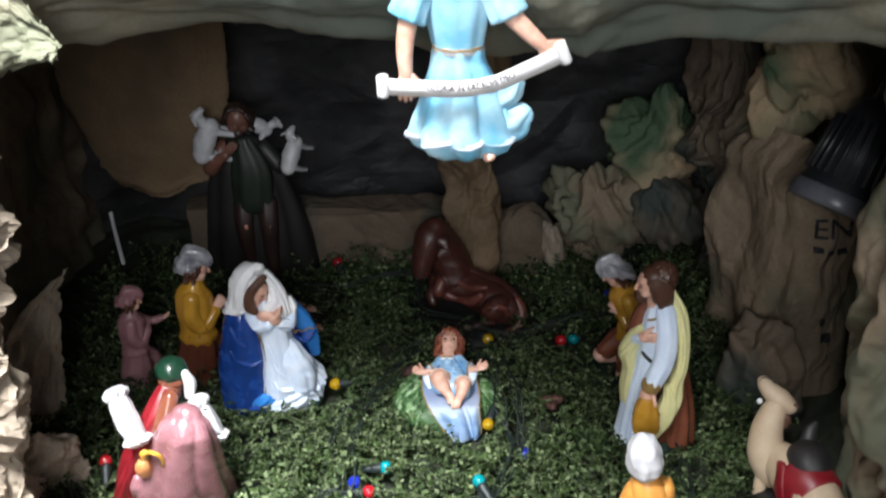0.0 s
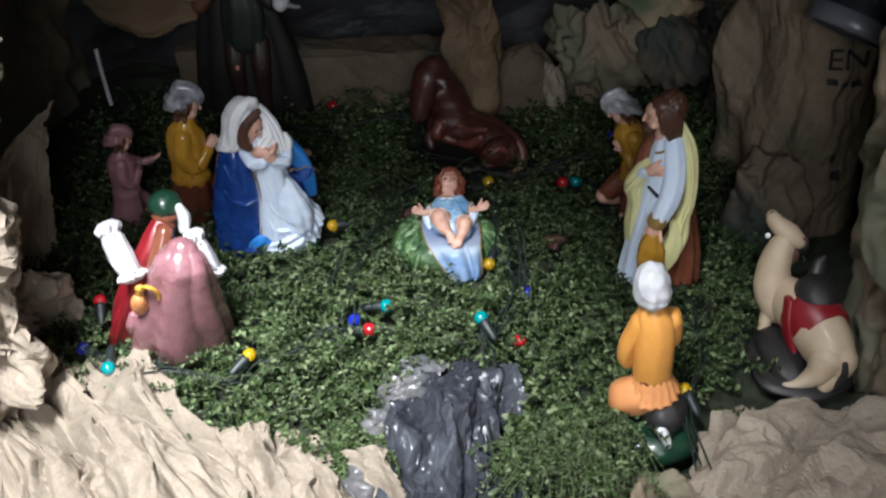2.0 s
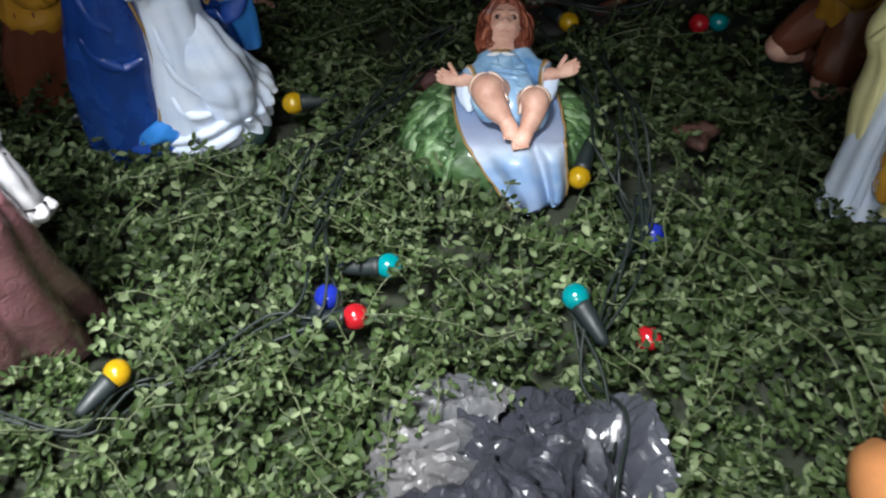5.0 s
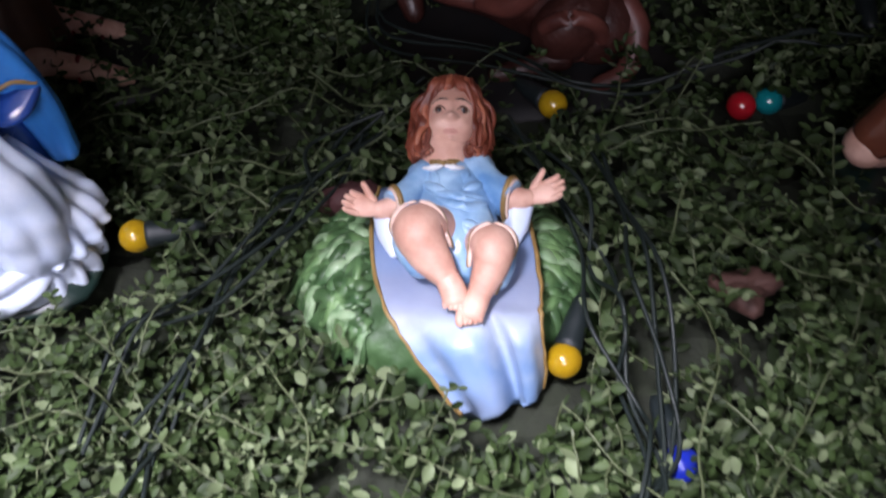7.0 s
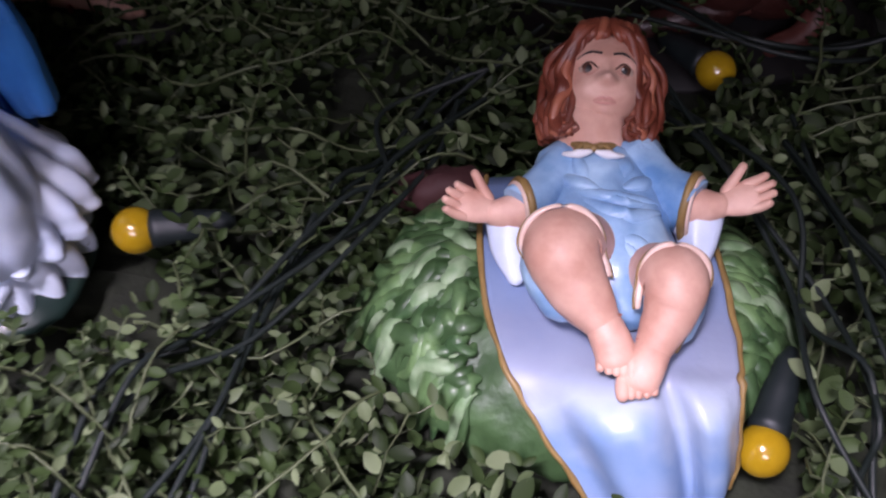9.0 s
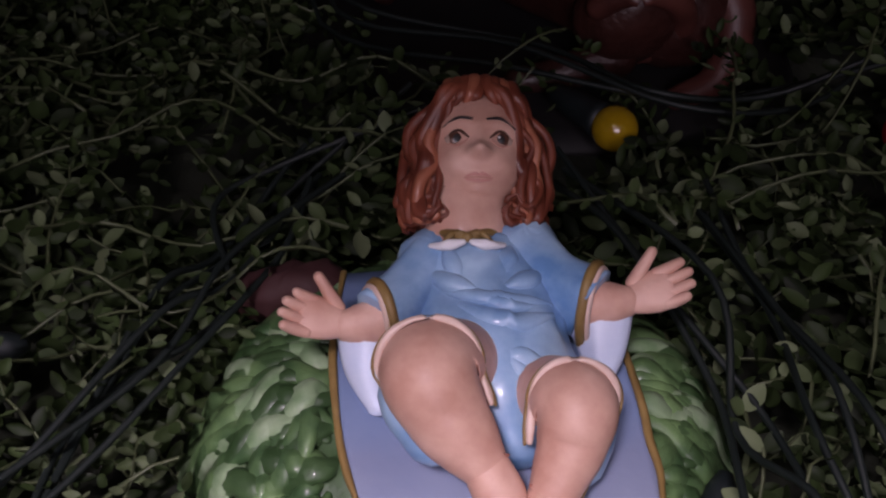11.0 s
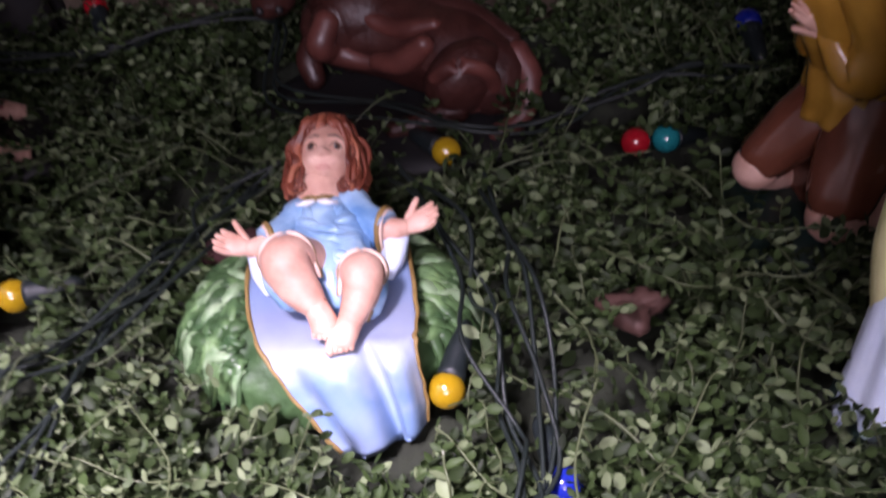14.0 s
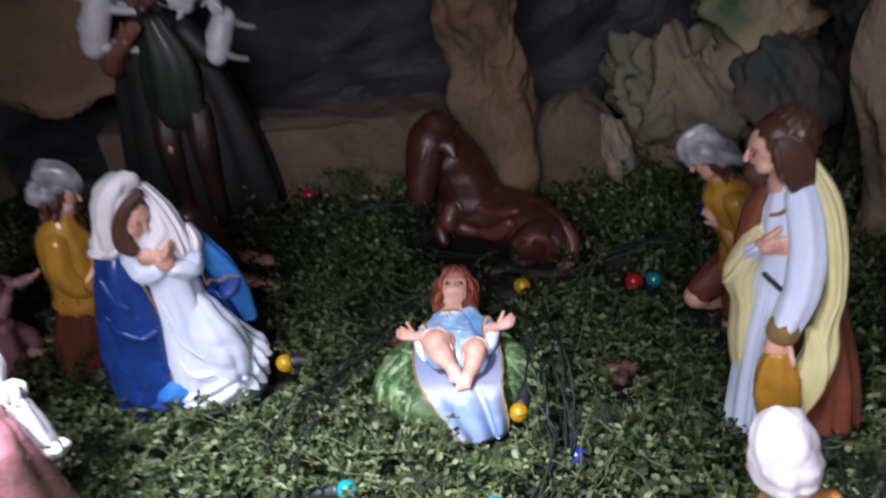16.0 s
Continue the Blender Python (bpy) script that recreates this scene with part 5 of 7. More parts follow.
    f.loft([(2.5, -2.0, 19.3, 0.35, 0.4), (1.7, -2.7, 18.9, 0.42, 0.4), (1.0, -3.0, 18.0, 0.5, 0.45), (0.55, -3.0, 16.9, 0.6, 0.5), (0.55, -3.0, 15.8, 0.65, 0.55), (1.1, -3.0, 15.1, 0.4, 0.35)], HAIR_BROWN, 20, 7, fold=0.14, k=6, twist=4)
    # white veil: a rounded hood whose border runs from the brow to the shoulder
    f.ball((0.1, -1.0, 18.4), (1.75, 1.8, 2.15), WHITE, (0, 24, 0), 50, lumps=0.05, freq=6, seed=6)
    f.loft([(2.1, -1.4, 20.2, 0.5, 0.7), (0.9, -1.7, 20.0, 0.8, 0.9), (-0.1, -2.2, 18.9, 0.85, 0.8), (-0.6, -2.4, 17.4, 0.8, 0.75), (-0.7, -2.4, 16.2, 0.8, 0.75), (-0.9, -2.4, 15.2, 0.8, 0.6)], WHITE, 50, 9, ref=(1, 0, 0), fold=0.07, k=5, rough=0.03)
    f.loft([(-0.9, -0.9, 18.0, 1.1, 1.3), (-1.1, -1.2, 16.6, 1.1, 1.3), (-1.3, -1.5, 15.5, 1.2, 1.2), (-1.5, -1.7, 15.0, 1.3, 1.1)], WHITE, 50, 7, fold=0.09, k=7, grow=0.2)
    f.loft([(-2.9, -1.8, 14.5, 0.3, 0.35), (-2.2, -2.2, 14.8, 0.55, 0.4), (-1.2, -2.6, 14.9, 0.5, 0.35), (-0.4, -2.7, 15.1, 0.3, 0.3)], WHITE, 30, 7, fold=0.18, k=6)
    # gathered white cloth beside the cheek and over the far shoulder
    f.loft([(2.9, -0.9, 17.8, 0.5, 0.5), (3.2, -1.4, 16.8, 0.85, 0.8), (3.3, -1.8, 15.9, 0.9, 0.85), (2.6, -2.4, 15.2, 0.7, 0.6)], WHITE, 60, 7, fold=0.13, k=6, twist=2.5, rough=0.05, seed=4)
    f.loft([(2.3, -0.7, 19.0, 0.5, 0.5), (3.2, -1.0, 17.6, 0.75, 0.75), (3.9, -1.4, 16.0, 0.9, 0.85), (4.2, -1.8, 14.4, 0.85, 0.8)], WHITE, 60, 7, fold=0.20, k=8, twist=2.0, rough=0.05, seed=7)
    f.loft([(5.0, -0.9, 15.6, 0.35, 0.4), (5.3, -1.1, 14.6, 0.5, 0.5), (5.1, -1.4, 13.6, 0.4, 0.4)], WHITE, 30, 6, fold=0.2, k=5)
    return f.done("kneeling_woman_figurine", pose(-0.212, 1.004, -0.014) @ Matrix.Diagonal((0.92, 0.95, 0.96, 1)), "painted kneeling figurine in white dress and blue cloak")


kneeling_woman()


# ---- standing man in pale blue with a yellow cloak ----
def standing_man():
    f = Figurine()
    base_disc(f, 0.2, 0.2, 4.2, 3.6, h=0.8)
    f.loft([(2.8, 0.4, 0.3, 2.4, 2.8), (2.7, 0.4, 4, 2.1, 2.5), (2.0, 0.6, 9, 1.7, 1.8), (0.7, 0.6, 16, 1.4, 1.4)], BROWN, 40, 7, fold=0.10, k=9, grow=0.7)
    f.loft([(-1.6, -0.2, 0.3, 2.3, 2.2), (-1.7, -0.2, 4, 1.8, 1.9), (-1.3, -0.1, 9, 1.65, 1.75), (-0.7, 0.0, 13, 1.7, 1.75), (-0.5, 0.0, 17, 1.6, 1.65), (-0.7, 0.0, 18.8, 0.9, 0.9)], BLUE_PALE, 48, 8, fold=0.10, k=9, grow=0.8, twist=0.8)
    for x0, z0, x1, z1 in ((-1.6, 12.6, -2.6, 2.0), (-0.8, 12.0, -1.4, 2.0), (-1.2, 10.0, -0.6, 1.6)):
        f.loft([(x0, -1.5, z0, 0.12, 0.12), ((x0 + x1) / 2 - 0.1, -1.75, (z0 + z1) / 2, 0.22, 0.22), (x1, -2.1, z1, 0.30, 0.26)], BLUE_PALE, 12, 6)
    # yellow cloak: pointed lapel and front fall, and the wide fall from the shoulder
    f.loft([(-1.6, 0.8, 18.4, 0.7, 0.8), (-2.0, 0.7, 16.6, 1.0, 1.0), (-2.6, 0.5, 14.6, 0.9, 0.9)], BROWN, 26, 7, fold=0.06, k=5)
    f.loft([(-2.2, -0.2, 15.9, 0.4, 0.8), (-2.7, -0.1, 14.6, 0.75, 1.1), (-3.25, 0.1, 12.6, 0.95, 1.1), (-2.95, 0.1, 10.6, 0.70, 1.1), (-2.95, 0.2, 7.4, 0.75, 1.15), (-2.7, 0.3, 4.2, 0.5, 0.9), (-2.4, 0.3, 2.8, 0.2, 0.5)], YELLOW_PALE, 34, 8, fold=0.10, k=5)
    f.loft([(-2.4, -0.9, 15.6, 0.25, 0.3), (-3.2, -0.9, 13.6, 0.5, 0.3), (-3.9, -0.6, 12.6, 0.35, 0.25), (-4.25, -0.4, 12.3, 0.08, 0.1)], YELLOW_PALE, 18, 6)
    f.loft([(0.7, 0.4, 19.8, 0.5, 0.9), (1.7, -0.2, 17.6, 0.75, 1.4), (2.2, -0.5, 14.6, 0.75, 1.75), (2.3, -0.8, 11.6, 0.7, 1.7), (1.9, -1.2, 9.6, 0.8, 1.5), (1.7, -1.8, 7.4, 1.1, 0.9), (0.9, -2.2, 5.6, 1.2, 0.7), (-0.2, -2.5, 3.6, 0.9, 0.5), (-1.1, -2.6, 1.8, 0.3, 0.3)], YELLOW_PALE, 40, 9, fold=0.14, k=6)
    f.loft([(0.9, -2.2, 9.4, 0.35, 0.5), (1.3, -2.7, 7.4, 0.8, 0.35), (0.9, -2.9, 5.2, 1.0, 0.3), (-0.3, -2.9, 2.8, 0.7, 0.3)], YELLOW_PALE, 24, 7, fold=0.12, k=5)
    # arms
    f.loft([(0.0, -0.8, 18.3, 1.1, 1.1), (0.35, -1.7, 15.6, 1.15, 1.15), (0.2, -2.3, 13.0, 1.15, 1.1), (-0.7, -2.75, 10.5, 1.0, 0.95)], BLUE_PALE, 30, 8, fold=0.07, k=6, rough=0.03)
    f.loft([(-0.75, -2.75, 10.4, 1.06, 1.0), (-0.95, -2.8, 9.95, 1.06, 1.0)], GOLD_LINE, 24, 3)
    f.hand((-1.0, -2.85, 10.0), (-1.5, -3.25, 7.2), (-0.5, -1, 0.2), SKIN, 1.6, 0.0, thumb=-1)
    f.ball((-1.2, -2.95, 8.9), (0.9, 0.7, 0.95), SKIN, seg=20)
    f.loft([(-2.9, -0.4, 14.0, 0.45, 0.6), (-2.6, -0.9, 14.8, 0.6, 0.5), (-2.3, -1.3, 15.3, 0.5, 0.42)], BLUE_PALE, 30, 6, fold=0.14, k=6)
    f.hand((-2.3, -1.4, 15.6), (-0.6, -2.0, 15.6), (0, 1, 0.2), SKIN, 1.55, 0.0, thumb=1)
    f.ball((-1.8, -1.55, 15.5), (0.75, 0.5, 0.6), SKIN, seg=18)
    f.loft([(-2.0, -1.6, 13.5, 0.16, 0.25), (-1.4, -1.85, 12.9, 0.18, 0.28), (-0.7, -1.9, 12.2, 0.16, 0.25)], BLACK, 10, 5)
    # gold hat held at the side
    f.loft([(-1.2, -3.2, 8.4, 0.9, 0.6), (-1.25, -3.35, 7.0, 1.35, 0.85), (-1.1, -3.3, 5.4, 1.5, 0.9), (-1.0, -3.1, 4.0, 1.45, 0.8)], OCHRE, 30, 6, fold=0.10, k=6, rough=0.05)
    # head
    f.loft([(-0.8, 0.0, 18.2, 0.85, 0.8), (-1.2, 0.0, 20.4, 0.85, 0.8)], SKIN, 16, 4)
    f.head((-1.75, -0.05, 21.3), 1.42, (-0.96, -0.25, -0.10), SKIN, HAIR_BROWN, curls=9, seed=9, features=True, beard=HAIR_BROWN, fringe=False)
    f.ball((-2.5, -0.25, 20.0), (0.75, 0.8, 0.85), HAIR_BROWN, (0, 20, 0), 22, lumps=0.08, freq=9)
    f.ball((-1.45, -0.05, 22.5), (1.25, 1.3, 0.85), HAIR_BROWN, (0, -15, 0), 26, lumps=0.08, freq=9)
    f.ball((-0.65, 0.2, 21.7), (1.75, 1.6, 2.05), HAIR_BROWN, (0, 12, 0), 40, lumps=0.10, freq=11, seed=4)
    for k in range(12):
        a = k / 11
        f.loft([(-1.6 + 1.2 * a, -0.9 - 0.5 * a, 22.9 - 0.5 * a, 0.25, 0.22), (-1.3 + 1.5 * a, -1.35, 21.6, 0.3, 0.26), (-0.9 + 1.3 * a, -1.45 + 0.3 * a, 20.0, 0.3, 0.26), (-0.5 + 1.1 * a, -1.25 + 0.4 * a, 18.9 - 0.3 * math.sin(5 * a), 0.18, 0.16)], HAIR_BROWN, 10, 5)
    f.loft([(-1.7, -1.1, 17.4, 0.12, 0.12), (-1.1, -1.4, 17.7, 0.14, 0.12), (-0.3, -1.3, 18.5, 0.12, 0.12)], GOLD_LINE, 8, 5)
    f.verts = [(x + 0.02 * z, y, z) for x, y, z in f.verts]
    return f.done("standing_man_figurine", pose(0.234, 0.932, -0.018), "painted standing figurine in pale blue with yellow cloak")


standing_man()


# ---- kneeling shepherd in orange, seen from behind ----
def kneeling_shepherd():
    f = Figurine()
    base_disc(f, 0.9, -1.6, 4.5, 4.1, GREEN_DARK, h=1.7)
    f.loft([(-2.4, 0.6, 2.2, 1.5, 1.7), (-2.2, -0.4, 3.4, 1.8, 1.7), (0.2, -1.0, 4.4, 1.9, 1.8)], PEACH, 26, 7, fold=0.04, k=6)
    f.loft([(1.4, -0.6, 4.0, 1.9, 1.7), (1.3, -2.0, 3.0, 1.7, 1.4), (1.4, -3.4, 2.2, 1.2, 1.0)], BLACK, 22, 6, fold=0.04, k=6)
    f.loft([(1.6, 0.6, 3.6, 1.3, 1.4), (1.9, -1.2, 2.4, 0.9, 1.0), (1.5, -2.6, 2.2, 0.6, 0.7)], BLACK, 20, 6)
    f.ball((1.7, -1.8, 3.0), (2.5, 2.2, 1.7), BLACK, (0, 0, 20), 24, lumps=0.05)
    f.loft([(0.7, -3.0, 3.1, 0.6, 0.55), (1.2, -3.9, 2.6, 0.6, 0.6), (1.7, -4.7, 2.0, 0.4, 0.45)], GREYWHITE, 18, 5)
    f.loft([(0.4, -0.7, 4.3, 2.9, 2.4), (0.3, -0.6, 5.2, 2.45, 2.0), (0.2, -0.4, 6.2, 2.0, 1.7)], PEACH, 60, 6, fold=0.09, k=16, ends=(0, 0), grow=0.6)
    f.loft([(0.2, -0.4, 6.1, 2.05, 1.75), (0.2, -0.4, 6.4, 2.05, 1.75)], BROWN, 30, 3)
    f.loft([(0.2, -0.4, 6.2, 2.05, 1.7), (0.1, -0.3, 8.5, 2.15, 1.9), (0.0, 0.0, 11.0, 2.1, 1.8), (-0.3, 0.3, 12.6, 1.7, 1.5), (-0.4, 0.5, 13.6, 1.0, 1.0)], ORANGE, 34, 8, fold=0.03, k=6)
    f.loft([(-1.5, 0.2, 11.6, 1.0, 1.1), (-2.4, 0.3, 9.0, 1.0, 1.05), (-2.3, 0.8, 6.9, 0.95, 0.9), (-1.3, 2.2, 8.2, 0.8, 0.8)], ORANGE, 24, 7, fold=0.06, k=5)
    f.loft([(1.7, 0.4, 11.8, 1.1, 1.1), (2.1, 0.9, 9.4, 1.0, 1.0), (1.2, 2.3, 8.4, 0.8, 0.8)], ORANGE, 22, 6, fold=0.05, k=5)
    f.ball((-0.2, 2.6, 8.6), (0.8, 0.7, 0.7), SKIN, seg=16)
    f.loft([(-0.45, 0.5, 13.2, 0.8, 0.8), (-0.5, 0.7, 14.2, 0.8, 0.8)], SKIN, 14, 3)
    f.ball((-0.55, 0.8, 15.0), (1.35, 1.4, 1.5), HAIR_BROWN, lumps=0.06, freq=9)
    # soft white cap with a wavy brim
    f.ball((-0.65, 0.7, 15.5), (1.75, 1.75, 1.75), GREYWHITE, (10, 25, 0), 50, lumps=0.07, freq=5, seed=8)
    f.loft([(-0.35, 0.45, 13.9, 1.55, 1.6), (-0.45, 0.5, 14.4, 1.85, 1.85), (-0.6, 0.6, 15.2, 1.85, 1.85), (-0.7, 0.75, 16.0, 1.5, 1.55)], GREYWHITE, 60, 6, fold=0.045, k=5, twist=1.5, rough=0.04, ends=(0.25, 0))
    return f.done("kneeling_shepherd_figurine", pose(0.199, 0.728, -0.026) @ Matrix.Diagonal((0.88, 1.08, 1.10, 1)), "painted kneeling figurine in orange coat and round white cap")


kneeling_shepherd()


# ---- kneeling king in a mauve cape, seen from behind ----
def kneeling_king():
    f = Figurine()
    base_disc(f, 0.0, -3.4, 6.4, 5.0, h=0.8)
    # mauve cape trailing towards the front in heavy folds
    f.loft([(0.9, -3.9, 0.3, 5.4, 4.1), (1.1, -3.7, 2.2, 5.1, 4.0), (1.4, -3.3, 5, 4.6, 3.6), (1.8, -2.7, 8, 3.9, 3.0), (2.1, -2.0, 11, 3.3, 2.5), (2.3, -1.5, 13.0, 2.8, 2.1), (2.5, -1.1, 14.3, 2.2, 1.7), (2.6, -0.9, 15.0, 1.5, 1.2)], MAUVE, 110, 9, fold=0.12, k=7, grow=0.75, phase=1.1, twist=0.5, rough=0.015, seed=4)
    for x0, y0, z0, x1, y1, z1, w in ((2.2, -3.6, 12.6, 3.1, -7.4, 0.8, 0.75), (0.6, -4.0, 11.0, 0.5, -7.9, 0.6, 0.7), (3.8, -2.8, 11.0, 5.2, -5.9, 1.4, 0.7), (-0.6, -4.2, 8.0, -1.6, -7.2, 0.6, 0.6), (-2.4, -4.2, 4.6, -3.4, -6.0, 0.6, 0.6)):
        f.loft([(x0, y0 + 0.35, z0, w * 0.4, w * 0.4), ((x0 + x1) / 2, (y0 + y1) / 2 + 0.2, (z0 + z1) / 2, w * 0.85, w * 0.8), (x1, y1 + 0.35, z1, w, w)], MAUVE, 22, 8, rough=0.02)
    # red robe and its brown sash
    f.loft([(-4.3, -1.9, 0.4, 2.4, 3.3), (-4.0, -1.6, 3, 2.3, 3.0), (-3.2, -0.8, 6.5, 2.2, 2.6), (-1.9, 0.6, 10.5, 1.9, 2.1), (-0.7, 2.0, 13.6, 1.5, 1.6), (-0.1, 3.0, 15.2, 1.0, 1.1)], RED, 44, 8, fold=0.10, k=8, grow=0.7)
    f.loft([(-5.8, -4.4, 0.4, 0.9, 1.0), (-5.3, -3.9, 2.2, 1.0, 1.0), (-4.5, -3.0, 5, 0.9, 1.0), (-3.6, -2.0, 7.5, 0.6, 0.7)], RED, 30, 7, fold=0.14, k=6)
    f.loft([(0.4, 1.6, 15.0, 0.9, 0.9), (-0.2, 0.2, 12.8, 1.1, 1.0), (-0.8, -0.9, 10.2, 1.1, 0.9), (-1.4, -1.8, 7.4, 0.8, 0.7)], BROWN, 24, 7, fold=0.06, k=6)
    f.loft([(0.0, 1.9, 15.4, 0.45, 0.4), (-1.2, 0.2, 12.8, 0.5, 0.45), (-2.1, -0.9, 10.4, 0.45, 0.4), (-3.0, -2.0, 8.0, 0.35, 0.35)], RED, 16, 7)
    # white sleeves with scalloped cuffs at both ends
    for rows in ([(-4.7, 1.0, 15.6, 0.95, 0.95), (-4.1, 0.2, 14.4, 1.15, 1.15), (-3.4, -0.7, 13.0, 1.2, 1.2), (-2.8, -1.5, 11.9, 1.1, 1.1)],
                 [(3.3, 1.4, 14.2, 0.8, 0.8), (3.9, 0.9, 13.0, 0.9, 0.9), (4.4, 0.2, 11.8, 0.95, 0.95), (4.8, -0.3, 10.8, 0.9, 0.9)]):
        f.loft(rows, GREYWHITE, 40, 7, fold=0.06, k=7, rough=0.04)
        for i, (x, y, z, a, b) in ((0, rows[0]), (1, rows[-1])):
            q = np.array(rows[0 if i == 0 else -1][:3]) - np.array(rows[1 if i == 0 else -2][:3])
            q /= np.linalg.norm(q)
            f.loft([(x - q[0] * 0.1, y - q[1] * 0.1, z - q[2] * 0.1, a * 1.05, a * 1.05), (x + q[0] * 0.5, y + q[1] * 0.5, z + q[2] * 0.5, a * 1.25, a * 1.25), (x + q[0] * 0.95, y + q[1] * 0.95, z + q[2] * 0.95, a * 0.85, a * 0.85)], GREYWHITE, 44, 5, fold=0.22, k=8, ends=(0.1, 0.3))
            ring = [np.array((x, y, z)) - q * 0.3 + a * 1.06 * (np.array((1, 0, 0)) * math.cos(w) + np.cross(q, (1, 0, 0)) * math.sin(w)) for w in np.linspace(0, 2 * math.pi, 11)]
            f.loft([(*p, 0.1, 0.1) for p in ring], BLACK, 7, 2)
    # orange flask with a gold hooked handle on the cape
    f.ball((-1.8, -4.3, 9.2), (0.95, 0.85, 1.75), PEACH, (-10, 4, 0), 30)
    f.loft([(-1.7, -3.9, 10.3, 0.55, 0.5), (-1.5, -3.8, 11.4, 0.45, 0.45), (-1.4, -3.8, 11.9, 0.55, 0.5)], OCHRE, 18, 5)
    f.loft([(-1.4, -3.8, 11.8, 0.25, 0.25), (-0.8, -4.0, 12.5, 0.26, 0.26), (0.0, -4.2, 12.3, 0.26, 0.26), (0.4, -4.4, 11.4, 0.24, 0.24), (0.4, -4.6, 10.5, 0.2, 0.2)], OCHRE, 12, 6)
    f.loft([(-3.0, -4.2, 6.6, 0.5, 0.5), (-3.1, -4.8, 5.2, 0.8, 0.7), (-3.1, -5.0, 3.6, 0.7, 0.6), (-3.0, -5.0, 2.4, 0.4, 0.4)], MAUVE, 22, 6)
    # head with a smooth dark green turban, turned towards the crib
    f.loft([(0.2, 2.6, 14.4, 1.0, 1.0), (0.3, 3.4, 16.0, 1.1, 1.1)], BROWN, 16, 4)
    f.ball((0.3, 3.6, 15.9), (1.5, 1.5, 1.2), BROWN, seg=24)
    f.ball((0.3, 3.8, 16.8), (1.65, 1.6, 1.4), GREEN_DARK, (0, 10, 0), 40, lumps=0.03, freq=5)
    f.loft([(1.9, 3.0, 17.0, 0.4, 0.4), (2.3, 2.6, 16.0, 0.6, 0.5), (2.2, 2.2, 14.8, 0.5, 0.5)], GREYWHITE, 24, 6, fold=0.14, k=5)
    # the whole figure leans forward, its cape trailing behind
    f.verts = [(x - 1.5 * max(0.0, 1 - z / 13.5), y + 6.3 * max(0.0, 1 - z / 13.5), z) for x, y, z in f.verts]
    return f.done("kneeling_king_figurine", pose(-0.268, 0.818, -0.02), "painted kneeling king figurine in mauve cape and green turban")


kneeling_king()


# ---- resting camel with a red blanket ----
def camel():
    f = Figurine()
    base_disc(f, 2.2, -1.2, 5.2, 6.0, BLACK, h=0.8)
    f.ball((0.4, -1.0, 0.8), (2.2, 4.4, 1.5), BLACK, (0, 0, 8), 36, lumps=0.05)
    # trunk, raised neck and head stretched forward
    f.loft([(5.0, -4.2, 3.0, 1.9, 2.2), (4.4, -3.0, 3.5, 2.5, 2.8), (3.5, -0.4, 4.2, 2.8, 3.0), (2.2, 2.2, 4.5, 2.5, 2.8), (1.1, 4.0, 4.6, 1.9, 2.2)], CREAM, 44, 9, rough=0.012)
    f.loft([(0.9, 3.4, 3.4, 1.9, 1.9), (0.25, 4.4, 5.0, 2.0, 1.9), (0.15, 5.2, 7.0, 1.7, 1.65), (0.6, 5.8, 8.8, 1.45, 1.4), (1.1, 6.2, 9.9, 1.2, 1.15)], CREAM, 34, 9)
    f.loft([(2.3, 5.9, 10.0, 0.85, 0.8), (1.4, 6.4, 10.5, 1.15, 1.1), (0.6, 7.2, 10.9, 1.0, 0.95), (0.15, 7.9, 11.2, 0.85, 0.8), (0.0, 8.3, 11.4, 0.7, 0.65)], CREAM, 28, 7)
    f.loft([(2.3, 5.8, 10.4, 0.3, 0.25), (2.8, 5.5, 10.5, 0.22, 0.15), (3.1, 5.4, 10.3, 0.1, 0.08)], HAIR_BROWN, 12, 5)
    f.loft([(1.7, 5.6, 9.6, 0.35, 0.3), (2.1, 5.2, 8.8, 0.4, 0.35), (2.0, 5.2, 7.8, 0.2, 0.2)], HAIR_BROWN, 14, 5)
    f.ball((-0.65, 6.6, 10.2), (0.30, 0.30, 0.30), WHITE, seg=12)
    for c_, r_ in (((0.15, 8.0, 11.2), 0.85), ((0.5, 7.4, 10.95), 0.92)):
        ring = [(c_[0] + r_ * 0.9 * math.cos(q), c_[1] + 0.25 * math.sin(q) * r_, c_[2] + r_ * math.sin(q), 0.09, 0.09) for q in np.linspace(0, 2 * math.pi, 13)]
        f.loft(ring, BLACK, 8, 2)
    # pointed red blanket under a rounded dark saddle
    f.loft([(4.15, -1.5, 4.1, 2.85, 3.05), (3.5, 0.0, 4.4, 3.02, 3.2), (2.7, 1.6, 4.7, 2.85, 3.1)], RED, 48, 7, ends=(0.05, 0.05))
    f.loft([(0.9, 1.4, 6.2, 0.5, 1.2), (0.65, 0.5, 4.5, 0.45, 1.6), (0.9, -0.9, 3.0, 0.40, 1.1), (1.4, -2.0, 2.2, 0.3, 0.3)], RED, 26, 7, ref=(1, 0, 0))
    f.ball((3.6, 1.3, 6.6), (2.3, 2.5, 2.1), BLACK, (4, 10, 0), 40, lumps=0.02)
    f.loft([(3.8, 3.1, 7.6, 0.9, 0.8), (4.2, 3.9, 8.6, 0.7, 0.6), (4.6, 4.2, 9.2, 0.35, 0.35)], BLACK, 18, 6)
